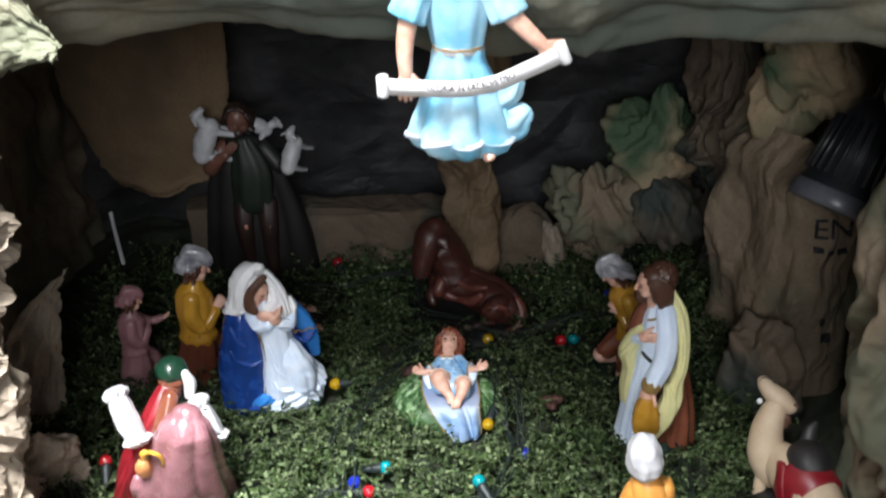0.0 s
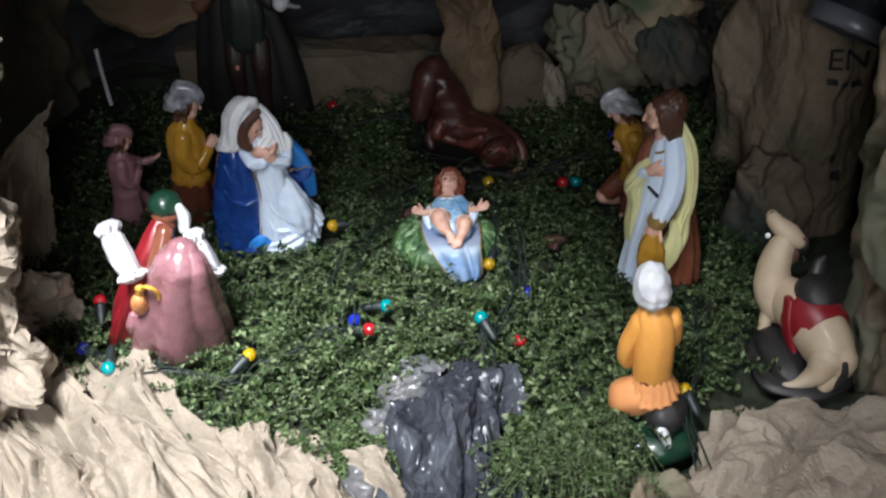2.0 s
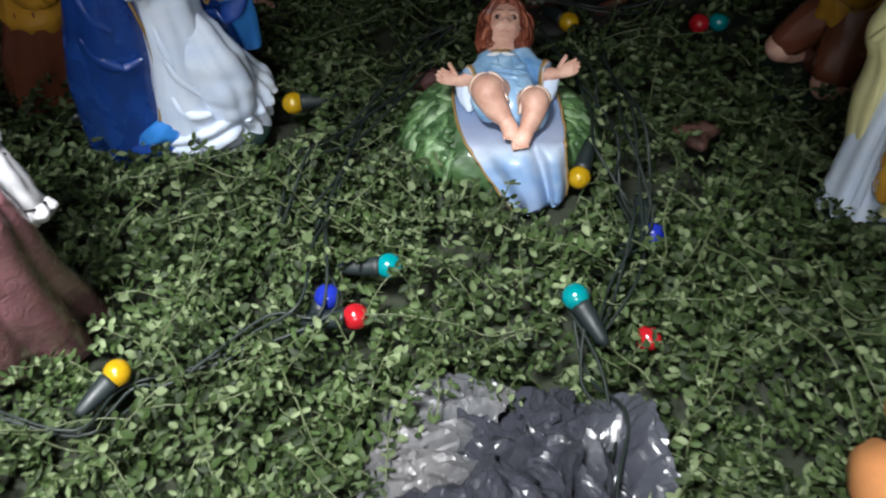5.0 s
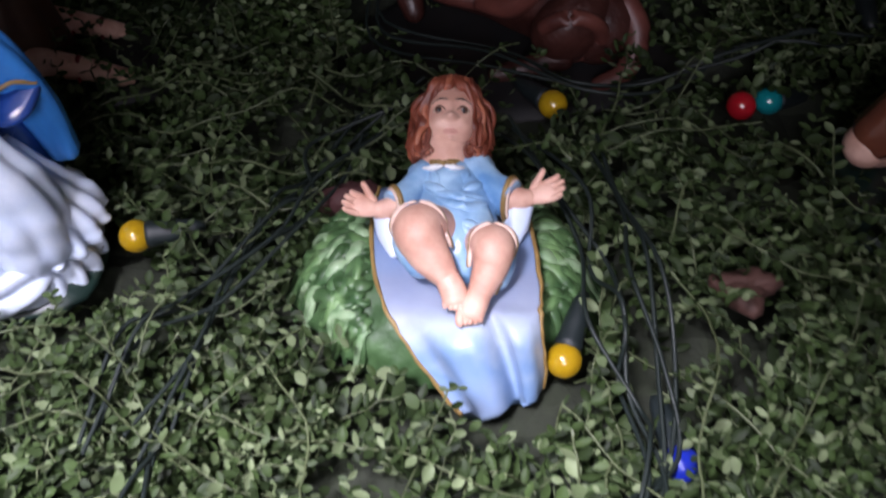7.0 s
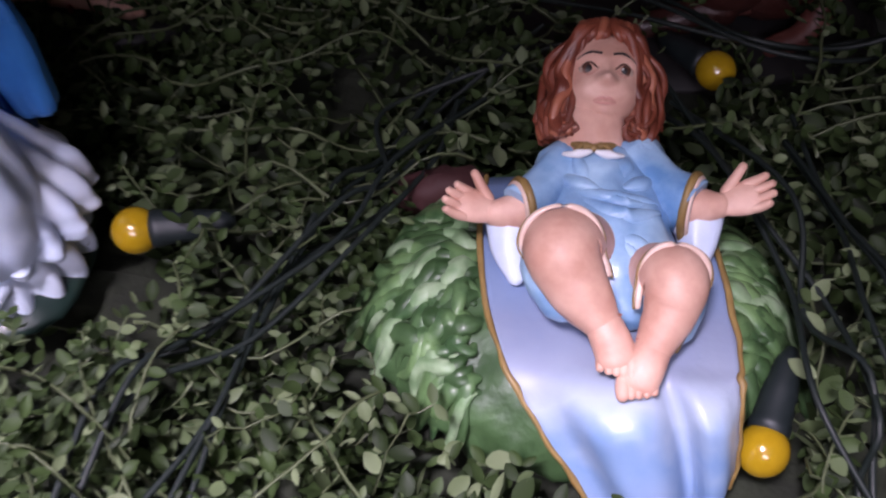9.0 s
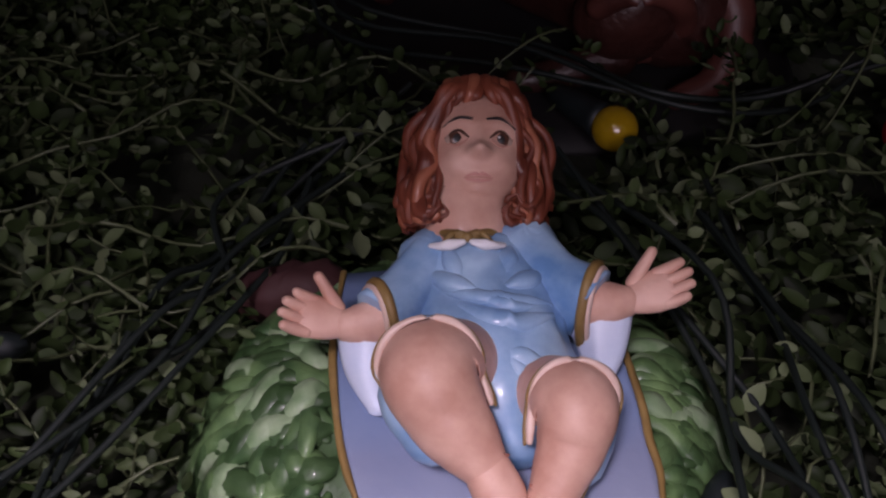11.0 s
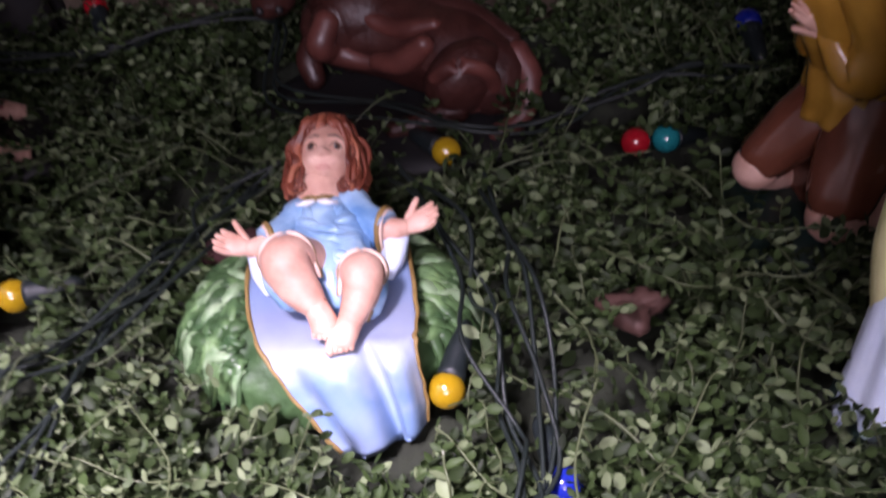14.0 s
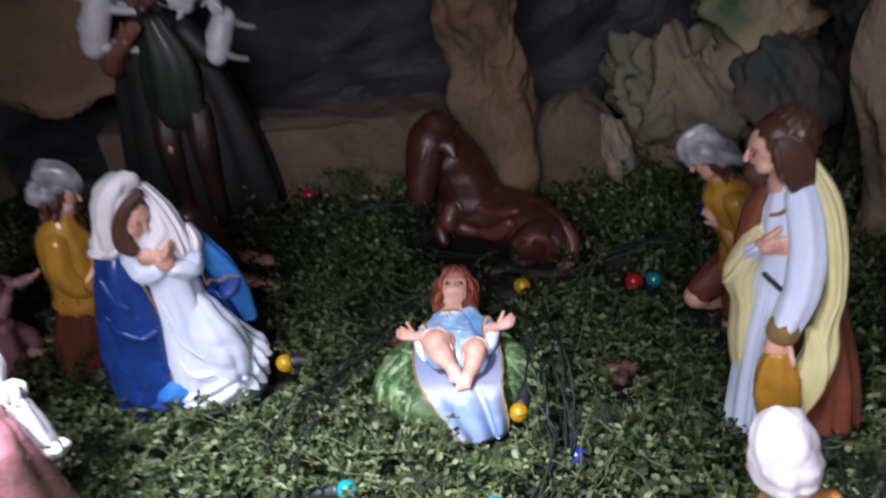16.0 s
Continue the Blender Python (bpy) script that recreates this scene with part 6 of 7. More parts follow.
    # hind leg, thin foreleg and the tail
    f.loft([(3.9, -4.2, 3.4, 1.9, 2.0), (3.0, -4.9, 2.0, 1.3, 1.3), (1.6, -5.1, 1.0, 0.7, 0.7), (0.2, -5.2, 0.5, 0.5, 0.45), (-0.4, -5.2, 0.3, 0.4, 0.35)], CREAM, 30, 8)
    f.loft([(4.6, -4.6, 2.6, 1.2, 1.3), (4.0, -5.5, 1.2, 0.8, 0.8), (3.4, -5.7, 0.5, 0.5, 0.45)], CREAM, 24, 6)
    f.loft([(0.5, 3.6, 4.0, 1.0, 1.2), (-0.3, 2.9, 2.4, 0.75, 0.8), (-0.8, 2.0, 1.0, 0.5, 0.55), (-1.0, 1.4, 0.3, 0.45, 0.4)], CREAM, 24, 7)
    f.loft([(5.0, -5.9, 4.2, 0.3, 0.3), (5.1, -6.2, 3.0, 0.36, 0.32), (4.8, -6.2, 1.6, 0.42, 0.36), (4.5, -6.1, 0.8, 0.12, 0.12)], BLACK, 14, 6)
    return f.done("resting_camel_figurine", pose(0.342, 0.812, -0.02), "painted resting camel figurine with red blanket and black saddle")


camel()


# ---- kneeling worshippers at the back ----
def worshipper(robe, skirt, cap, m, label, height=1.0, cap_lumps=0.1, arm_out=False, lean=0.0, near=0.0, knees=False):
    f = Figurine()
    base_disc(f, -0.6 if knees else 0.0, 0.2 if knees else 0.4, 4.9 if knees else 4.0, 4.4 if knees else 3.4, h=0.9)
    f.loft([(0.9, 1.0, 1.0, 2.6, 2.5), (0.8, 0.8, 3.2, 2.3, 2.3), (0.5, 0.5, 5.6, 1.9, 1.9), (0.4, 0.4, 7.0, 1.7, 1.7)], skirt, 30, 6, fold=0.05, k=8)
    if knees:
        # short skirt over both thighs, bare knees on a black base
        f.loft([(0.4, 0.9, 5.8, 1.7, 1.7), (-1.5, 1.1, 4.5, 1.45, 1.4), (-3.0, 1.3, 3.1, 1.15, 1.15)], skirt, 26, 7, fold=0.05, k=5)
        f.loft([(0.5, -0.6, 5.8, 1.8, 1.8), (-0.6, -1.4, 4.2, 1.6, 1.55), (-1.4, -2.0, 2.8, 1.4, 1.35)], skirt, 26, 7, fold=0.05, k=5)
        f.ball((-3.35, 1.3, 2.6), (1.05, 1.0, 1.0), SKIN, seg=24)
        f.ball((-1.6, -2.2, 2.0), (1.25, 1.15, 1.2), SKIN, seg=24)
        f.loft([(-3.3, 1.4, 2.4, 0.8, 0.8), (-2.0, 1.8, 1.5, 0.7, 0.7), (0.0, 2.2, 1.2, 0.5, 0.5)], SKIN, 16, 5)
        f.loft([(-1.1, -2.2, 1.8, 1.0, 1.0), (0.6, -1.8, 1.4, 0.8, 0.7), (2.2, -1.2, 1.2, 0.5, 0.5)], SKIN, 16, 5)
        f.loft([(0.2, 0.2, 5.2, 2.35, 2.25), (0.3, 0.3, 6.4, 2.15, 2.1), (0.4, 0.4, 7.4, 1.85, 1.75)], robe, 44, 6, fold=0.08, k=11, ends=(0.1, 0), grow=0.6)
        for x0, y0, z0, x1, y1, z1 in ((-1.0, -1.6, 7.6, 1.6, -1.7, 7.2), (-1.2, -1.4, 8.4, 1.2, -1.8, 7.9), (0.8, -2.0, 11.0, 0.2, -2.1, 8.6)):
            f.loft([(x0, y0, z0, 0.15, 0.15), ((x0 + x1) / 2, (y0 + y1) / 2 - 0.2, (z0 + z1) / 2 - 0.2, 0.32, 0.28), (x1, y1, z1, 0.15, 0.15)], robe, 12, 6)
    else:
        f.loft([(0.0, -1.6, 4.2, 1.3, 1.4), (-1.8, -2.0, 2.6, 1.1, 1.2), (-2.0, -1.6, 1.4, 0.9, 1.0)], skirt, 22, 6)
        for y in (-1.9, 0.3):
            f.loft([(-2.0, y - 0.4, 1.8, 0.6, 0.6), (-2.9, y - 0.7, 1.4, 0.55, 0.5), (-3.6, y - 1.0, 1.2, 0.4, 0.35)], SKIN, 14, 5)
    f.loft([(0.4, 0.4, 6.4, 2.1, 2.0), (0.4, 0.4, 7.4, 1.8, 1.7), (0.3, 0.3, 9.4, 2.0, 1.9), (0.2, 0.2, 11.6, 1.9, 1.7), (0.0, 0.1, 12.8, 1.0, 1.0)], robe, 30, 7, fold=0.05, k=9)
    for y in (-1.4, 1.3):
        f.loft([(0.2, y, 11.6, 1.0, 1.0), (0.3, y * 1.3, 9.4, 1.0, 1.0), (-0.6, y * 1.1, 8.0, 0.95, 0.95), (-1.9 + near, y * 0.35, 9.4, 0.6, 0.6)], robe, 20, 6, fold=0.06, k=5)
    if arm_out:
        f.loft([(-0.4, -1.2, 11.0, 0.9, 0.9), (-2.4, -1.6, 9.6, 0.7, 0.7), (-4.2, -1.4, 10.0, 0.5, 0.5)], robe, 18, 6)
        f.hand((-4.2, -1.4, 10.0), (-5.4, -1.3, 10.5), (0, 0, 1), SKIN, 1.0, 0.2)
    else:
        f.hand((-1.8 + near, -0.4, 9.4), (-2.8 + near, -0.3, 10.8), (0, 1, 0), SKIN, 1.2, 0.0)
        f.hand((-1.8 + near, 0.3, 9.4), (-2.8 + near, 0.2, 10.8), (0, -1, 0), SKIN, 1.2, 0.0)
    f.loft([(0.0, 0.1, 12.4, 0.75, 0.75), (-0.2, 0.0, 13.8, 0.75, 0.75)], SKIN, 14, 4)
    f.head((-0.5, 0.0, 14.6), 1.25, (-1, -0.1, -0.2), SKIN, HAIR_BROWN, features=False, curls=5, fringe=False)
    f.ball((0.15, 0.0, 15.3), (1.65, 1.55, 1.15), cap, (0, 14, 0), 40, lumps=cap_lumps, freq=6)
    f.loft([(-1.9, -0.2, 15.0, 0.3, 0.5), (-1.3, -0.5, 15.6, 0.5, 0.8), (-0.2, -0.9, 15.7, 0.55, 0.8), (1.2, -0.9, 15.0, 0.45, 0.7), (1.7, -0.2, 14.3, 0.35, 0.5)], cap, 24, 7, fold=0.12, k=5, rough=0.05)
    f.loft([(-1.3, -0.1, 15.0, 0.5, 1.1), (-0.9, 0.0, 15.9, 0.7, 1.3), (0.2, 0.0, 16.2, 0.8, 1.3)], cap, 22, 5, ref=(0, 1, 0), fold=0.1, k=5)
    f.verts = [(x - lean * max(0.0, z - 6.0), y, z) for x, y, z in f.verts]
    return f.done("kneeling_worshipper_figurine", m @ Matrix.Scale(height, 4), label)


worshipper(OCHRE, BROWN, HEADCLOTH, pose(0.232, 1.058, -0.028, 0, 0, 14), "glossy kneeling figurine in ochre dress, brown skirt and grey headcloth", 1.05, lean=0.30, near=1.0, knees=True)
worshipper(OCHRE, BROWN, HEADCLOTH, pose(-0.289, 1.056, -0.024, 0, 0, 180), "dim kneeling figurine in ochre robe and grey headcloth", 1.10)
worshipper(MAUVE_DULL, MAUVE_DULL, MAUVE_DULL, pose(-0.368, 1.045, -0.02, 0, 0, 195), "dim kneeling figurine in dull mauve with arm stretched out", 0.80, arm_out=True)


# ---- low figure hidden behind the kneeling woman, its sandalled feet showing ----
def seated_figure():
    f = Figurine()
    base_disc(f, 1.5, 0.0, 5.6, 4.0, BLACK, h=0.9)
    f.loft([(-1.6, 0.0, 0.8, 3.0, 3.2), (-1.7, 0.0, 3.5, 2.6, 2.7), (-1.8, 0.1, 6.0, 1.9, 1.9), (-1.8, 0.2, 7.6, 1.2, 1.2)], HAIR_BROWN, 30, 6, fold=0.08, k=9)
    for y, x in ((-1.9, 3.8), (2.2, 2.4)):
        f.loft([(x - 3.4, y, 2.2, 0.8, 0.8), (x - 1.4, y, 1.8, 0.65, 0.62), (x, y - 0.1, 1.5, 0.62, 0.5), (x + 1.0, y - 0.2, 1.3, 0.6, 0.38)], SKIN, 18, 5, ref=(0, 1, 0))
        for j in range(5):
            f.ball((x + 1.35 - 0.06 * j, y - 0.55 + 0.2 * j, 1.3), (0.26, 0.13, 0.16), SKIN, seg=10)
        f.loft([(x + 0.35, y - 0.75, 1.2, 0.1, 0.12), (x + 0.3, y - 0.15, 1.98, 0.12, 0.12), (x + 0.3, y + 0.5, 1.2, 0.1, 0.12)], RED, 9, 5)
        f.loft([(x - 1.2, y - 0.65, 1.4, 0.1, 0.12), (x - 1.2, y, 2.45, 0.12, 0.12), (x - 1.2, y + 0.65, 1.4, 0.1, 0.12)], RED, 9, 5)
    return f.done("seated_figurine", pose(-0.208, 1.150, -0.02), "dark robed seated figurine with bare sandalled feet")


seated_figure()


# ---- tall shepherd with lambs in the dark ----
def lamb(f, m, s=1.0):
    q = lambda x, y, z: tuple((m @ Vector((x * s, y * s, z * s)))[:])
    f.loft([(*q(-1.6, 0, 0), 0.95 * s, 0.95 * s), (*q(0, 0, 0.2), 1.1 * s, 1.1 * s), (*q(1.6, 0, 0), 0.95 * s, 0.95 * s)], GREYWHITE, 20, 6, rough=0.08)
    f.loft([(*q(1.7, 0, 0.6), 0.6 * s, 0.6 * s), (*q(2.4, 0, 1.6), 0.6 * s, 0.6 * s), (*q(3.2, 0, 1.4), 0.35 * s, 0.35 * s)], GREYWHITE, 16, 5)
    for x in (-1.4, 1.4):
        for y in (-0.5, 0.5):
            f.loft([(*q(x, y, -0.4), 0.4 * s, 0.4 * s), (*q(x, y, -1.9), 0.28 * s, 0.28 * s), (*q(x + 0.15, y, -3.0), 0.26 * s, 0.26 * s)], GREYWHITE, 10, 4)
    for y in (-0.5, 0.5):
        f.loft([(*q(2.3, y, 2.0), 0.22 * s, 0.15 * s), (*q(2.0, y * 2.2, 1.7), 0.15 * s, 0.1 * s)], GREYWHITE, 8, 3)


def tall_shepherd():
    f = Figurine()
    base_disc(f, 0.8, 0, 6.2, 4.4, BLACK, h=1.6)
    f.loft([(1.2, 0.6, 0.5, 7.6, 3.4), (1.1, 0.5, 7, 7.0, 3.2), (0.8, 0.4, 13, 6.0, 2.8), (0.6, 0.3, 18.5, 4.4, 2.3), (0.5, 0.2, 22.4, 1.6, 1.4)], BLACK, 60, 8, fold=0.08, k=10, grow=0.6)
    f.loft([(1.6, -2.0, 13, 2.7, 1.4), (1.6, -1.7, 18, 2.7, 1.4), (1.0, -1.0, 22.0, 1.4, 1.0)], VEST, 34, 7, fold=0.06, k=8)
    for e in (-1, 1):
        x = 1.7 + 1.55 * e
        # Leg paint taken darker, so the figure stays dim at the back.
        f.loft([(x, -1.6, 13.4, 1.45, 1.4), (x + 0.1 * e, -2.6, 10.4, 1.3, 1.3), (x, -2.5, 6.2, 1.05, 1.1), (x, -2.6, 2.4, 0.9, 1.0)], BROWN_BLACK, 24, 7, fold=0.05, k=5)
        f.ball((x + 0.1, -3.3, 10.5), (0.75, 0.55, 0.8), SKIN_SHADE, seg=18)
        f.loft([(x, -2.6, 2.2, 0.8, 0.8), (x, -3.9, 1.8, 0.7, 0.6)], HAIR_BROWN, 16, 4)
    f.loft([(-2.0, 0, 20.5, 1.3, 1.3), (-3.4, -1.6, 18.6, 1.2, 1.2), (-2.4, -2.8, 20.0, 0.8, 0.8), (-1.0, -3.2, 21.2, 0.6, 0.6)], BROWN_SKIN, 22, 7)
    f.hand((-1.2, -3.1, 21.0), (0.3, -3.3, 22.8), (0, 1, 0), BROWN_SKIN, 1.4, 0.0)
    f.loft([(3.4, 0, 20.5, 1.3, 1.3), (5.6, -1.2, 18.4, 1.1, 1.1), (6.8, -2.2, 19.0, 0.7, 0.7)], BLACK, 20, 6)
    f.loft([(0.6, 0, 22, 0.9, 0.9), (0.6, -0.3, 23.6, 0.9, 0.9)], BROWN_SKIN, 16, 4)
    f.head((0.6, -0.6, 25.0), 1.75, (0, -1, -0.1), BROWN_SKIN, BROWN_BLACK, features=False, curls=9, beard=BROWN_BLACK)
    lamb(f, pose(-3.4, -2.4, 22.8, 10, -68, 12), 1.30)
    lamb(f, pose(2.6, 0.6, 23.4, 0, 30, 10), 0.9)
    lamb(f, pose(7.4, -2.4, 20.6, 0, -55, 60), 1.05)
    return f.done("standing_shepherd_figurine", pose(-0.268, 1.278, -0.028), "dark painted shepherd figurine with white lambs on its shoulders")


tall_shepherd()


# ---- ox lying behind the crib ----
def ox():
    f = Figurine()
    base_disc(f, 1.2, -2.6, 9.2, 6.9, BLACK, h=0.9)
    # trunk from the chest to the round haunch, with a raised spine and ribs
    f.loft([(-3.2, 0.6, 3.6, 1.7, 2.2), (-1.8, 0.4, 3.6, 2.3, 2.5), (1.0, -0.8, 3.4, 2.4, 2.5), (3.8, -2.9, 3.2, 2.5, 2.5), (5.6, -4.4, 2.8, 2.2, 2.2)], OX, 40, 8, ref=(0.4, 0.9, 0), rough=0.03, seed=4)
    f.loft([(-3.4, 1.4, 6.6, 0.7, 0.6), (-1.6, 1.0, 6.2, 0.8, 0.7), (1.3, -0.1, 5.6, 0.7, 0.6), (4.2, -2.0, 5.3, 0.8, 0.6), (6.6, -3.9, 4.4, 0.6, 0.5)], OX, 20, 6)
    f.ball((4.2, -5.2, 3.3), (2.3, 1.6, 2.2), OX, (20, 0, 30), 34, lumps=0.03)
    ring = [(4.0 + 1.7 * math.cos(q) * 0.9, -6.2 + 0.5 * math.sin(q) * -1.2, 3.3 + 1.55 * math.sin(q), 0.45, 0.4) for q in np.linspace(-2.6, 2.6, 11)]
    f.loft(ring, OX_PALE, 14, 3)
    f.loft([(6.8, -4.6, 4.2, 0.7, 0.6), (7.4, -5.6, 3.0, 0.7, 0.6), (6.8, -6.8, 1.6, 0.55, 0.5), (5.4, -7.4, 1.2, 0.4, 0.35)], OX_PALE, 16, 6)
    f.loft([(2.2, -4.6, 5.0, 0.6, 0.5), (1.0, -4.0, 3.8, 0.8, 0.7), (-0.4, -3.2, 3.4, 0.5, 0.5)], OX_PALE, 18, 6)
    f.loft([(2.8, -3.4, 5.4, 0.5, 0.4), (1.6, -2.9, 5.0, 0.75, 0.6), (0.4, -2.2, 4.9, 0.6, 0.5), (-0.8, -1.7, 5.2, 0.4, 0.4)], OX_PALE, 18, 6)
    for k in range(5):
        x = -0.6 + 0.9 * k
        f.loft([(x, 0.2 - 0.6 * k, 5.6 - 0.1 * k, 0.2, 0.2), (x - 0.1, -1.6 - 0.6 * k, 4.4, 0.26, 0.24), (x - 0.1, -1.9 - 0.6 * k, 2.8, 0.15, 0.15)], OX, 12, 5)
    # shoulder and folded legs
    f.ball((-2.5, -0.9, 4.2), (1.6, 1.3, 2.0), OX, (10, 0, 15), 28, lumps=0.03)
    f.loft([(-2.9, -1.8, 5.3, 0.7, 0.6), (-3.4, -2.4, 4.2, 0.8, 0.7), (-2.9, -1.7, 3.5, 0.8, 0.7), (-1.6, -1.9, 3.0, 0.65, 0.6), (0.2, -2.6, 2.9, 0.5, 0.45)], OX_PALE, 20, 6)
    f.loft([(-3.6, 0.0, 3.4, 1.0, 1.0), (-4.4, -0.5, 2.4, 0.8, 0.8), (-4.2, -1.2, 1.5, 0.6, 0.6)], OX, 18, 5)
    f.loft([(3.6, -6.0, 2.0, 0.8, 0.7), (1.8, -6.2, 1.4, 0.6, 0.55), (0.2, -6.4, 1.2, 0.45, 0.4)], OX, 18, 5)
    # thick neck and heavy head turned aside and down
    f.loft([(-1.2, 0.9, 4.4, 2.8, 3.1), (-2.0, 1.3, 7.0, 2.6, 2.9), (-3.0, 1.2, 9.4, 2.2, 2.6), (-3.9, 0.8, 10.8, 1.9, 2.1)], OX, 34, 8, rough=0.04)
    f.loft([(-3.6, 0.6, 12.2, 1.5, 1.6), (-4.3, 0.1, 11.2, 2.0, 1.95), (-4.9, -0.6, 9.6, 1.85, 1.75), (-5.3, -1.3, 8.0, 1.5, 1.45), (-5.5, -1.7, 7.0, 1.3, 1.25)], OX, 34, 8, ref=(0, 1, 0))
    f.ball((-5.6, -1.9, 6.8), (1.15, 1.1, 0.9), OX, (0, -30, 0), 24, lumps=0.03)
    for x in (-6.1, -5.1):
        f.ball((x, -2.9, 6.7), (0.24, 0.24, 0.24), BLACK, seg=10)
    f.loft([(-4.2, -1.3, 12.0, 0.3, 0.3), (-4.7, -1.85, 11.0, 0.42, 0.34), (-5.1, -2.2, 9.6, 0.34, 0.28), (-5.4, -2.6, 8.4, 0.15, 0.15)], OX_PALE, 14, 6)
    f.ball((-3.7, -1.75, 10.6), (0.3, 0.2, 0.25), BLACK, seg=10)
    for y, e in ((-0.4, -1), (1.9, 1)):
        f.loft([(-3.3, y, 11.6, 0.6, 0.45), (-2.7, y + 0.8 * e, 11.4, 0.85, 0.35), (-2.1, y + 1.5 * e, 10.4, 0.25, 0.2)], OX, 18, 6)
    return f.done("resting_ox_figurine", pose(0.026, 1.205, -0.03), "dark red brown painted ox figurine lying behind the crib")


ox()


# ---- angel with a scroll, fixed to the arch ----
def angel():
    f = Figurine()
    f.loft([(0.2, 0.6, 1.5, 3.9, 2.2), (0.2, 0.5, 3.2, 3.4, 2.0), (0.1, 0.3, 5.8, 2.6, 1.7), (0.0, 0.2, 7.8, 2.0, 1.4), (0.0, 0.2, 8.8, 1.9, 1.35)], AZURE, 96, 8, fold=0.20, k=7, grow=0.75, phase=0.6, rough=0.02)
    f.loft([(0.2, 0.6, 1.3, 3.95, 2.25), (0.2, 0.6, 1.7, 3.9, 2.2)], GOWN, 96, 3, fold=0.20, k=7, phase=0.6, ends=(0.05, 0.05))
    f.loft([(2.6, 0.6, 2.6, 1.3, 1.0), (4.0, 0.4, 2.6, 1.5, 1.0), (4.9, 0.3, 3.3, 0.9, 0.7)], AZURE, 30, 6, fold=0.16, k=6, ref=(0, 0, 1))
    f.loft([(2.8, 0.4, 4.4, 1.0, 0.8), (3.8, 0.4, 5.2, 1.0, 0.8), (4.4, 0.3, 6.0, 0.6, 0.5)], AZURE, 26, 6, fold=0.14, k=5, ref=(0, 0, 1))
    f.loft([(0.0, 0.2, 8.7, 1.96, 1.42), (0.0, 0.2, 9.2, 1.96, 1.42)], GREYWHITE, 30, 3, ends=(0.1, 0.1))
    f.loft([(0.0, 0.2, 9.05, 2.0, 1.46), (0.0, 0.2, 9.2, 2.0, 1.46)], GOLD_LINE, 30, 2, ends=(0.05, 0.05))
    f.loft([(0.0, 0.2, 9.2, 1.9, 1.35), (0.0, 0.1, 11.6, 2.3, 1.5), (0.0, 0.1, 14.0, 2.4, 1.4), (0.0, 0.2, 15.4, 1.2, 1.0)], AZURE, 36, 7, fold=0.07, k=9)
    for e in (-1, 1):
        f.loft([(1.8 * e, 0.1, 14.2, 1.2, 1.2), (3.0 * e, -0.2, 13.0, 1.35, 1.3), (3.7 * e, -0.5, 11.6, 1.5, 1.4)], AZURE, 30, 6, fold=0.10, k=8, ends=(1, 0.2))
    f.loft([(-3.5, -0.6, 12.0, 0.75, 0.75), (-3.9, -1.2, 9.6, 0.65, 0.65), (-3.9, -1.6, 7.6, 0.5, 0.5)], SKIN, 16, 5)
    f.hand((-3.9, -1.6, 7.8), (-3.8, -1.9, 5.6), (0, 1, 0), SKIN, 1.6, 0.1)
    f.loft([(3.5, -0.6, 12.0, 0.75, 0.75), (5.0, -1.2, 10.6, 0.65, 0.65), (6.2, -1.6, 9.6, 0.5, 0.5)], SKIN, 16, 5)
    f.hand((6.0, -1.6, 9.7), (7.2, -1.9, 8.6), (0, 1, 0), SKIN, 1.6, 0.1)
    # scroll with rolled ends and its writing
    line = [(-5.6, -2.0, 6.8), (-3.0, -2.2, 6.7), (0.0, -2.5, 6.7), (2.6, -2.5, 7.1), (4.6, -2.3, 7.9), (7.6, -2.0, 9.15)]
    f.strip(line, WHITE, 1.25, 0.14, 8)
    f.loft([(-5.6, -2.0, 6.05, 0.45, 0.42), (-5.6, -2.0, 7.6, 0.45, 0.42)], WHITE, 16, 4, fold=0.06, k=3, ends=(0.3, 0.3))
    f.loft([(7.9, -2.0, 8.5, 0.42, 0.4), (7.3, -2.0, 9.95, 0.45, 0.42)], WHITE, 16, 4, fold=0.06, k=3, ends=(0.3, 0.3))
    text = bpy.data.curves.new("scroll_text", "FONT")
    text.body, text.size, text.extrude, text.align_x = "GLORIA IN EXCELSIS DEO", 0.80, 0.03, "CENTER"
    tob = bpy.data.objects.new("scroll_text", text)
    me = bpy.data.meshes.new_from_object(tob)
    path = curve(line, 20)
    s = np.concatenate([[0], np.cumsum(np.linalg.norm(np.diff(path, axis=0), axis=1))])
    mid = s[np.argmin(np.abs(path[:, 0] - 1.0))]
    off, slot = len(f.verts), f.slot(INK)
    for v in me.vertices:
        q = mid + v.co.x * 0.72
        p = [np.interp(q, s, path[:, i]) for i in range(3)]
        a, b = ([np.interp(q + d, s, path[:, i]) for i in range(3)] for d in (-0.2, 0.2))
        slope = math.atan2(b[2] - a[2], b[0] - a[0])
        h = v.co.y - 0.12
        f.verts.append((p[0] - math.sin(slope) * h, p[1] - 0.10 - v.co.z, p[2] + math.cos(slope) * h))
    for p in me.polygons:
        f.faces.append(tuple(off + i for i in p.vertices))
        f.index.append(slot)
    bpy.data.objects.remove(tob)
    bpy.data.meshes.remove(me)
    bpy.data.curves.remove(text)
    # foot, neck and head
    f.loft([(1.9, 0.3, 1.9, 0.6, 0.6), (2.1, -0.1, 0.7, 0.55, 0.55), (2.2, -0.8, 0.1, 0.5, 0.35)], SKIN, 14, 5)
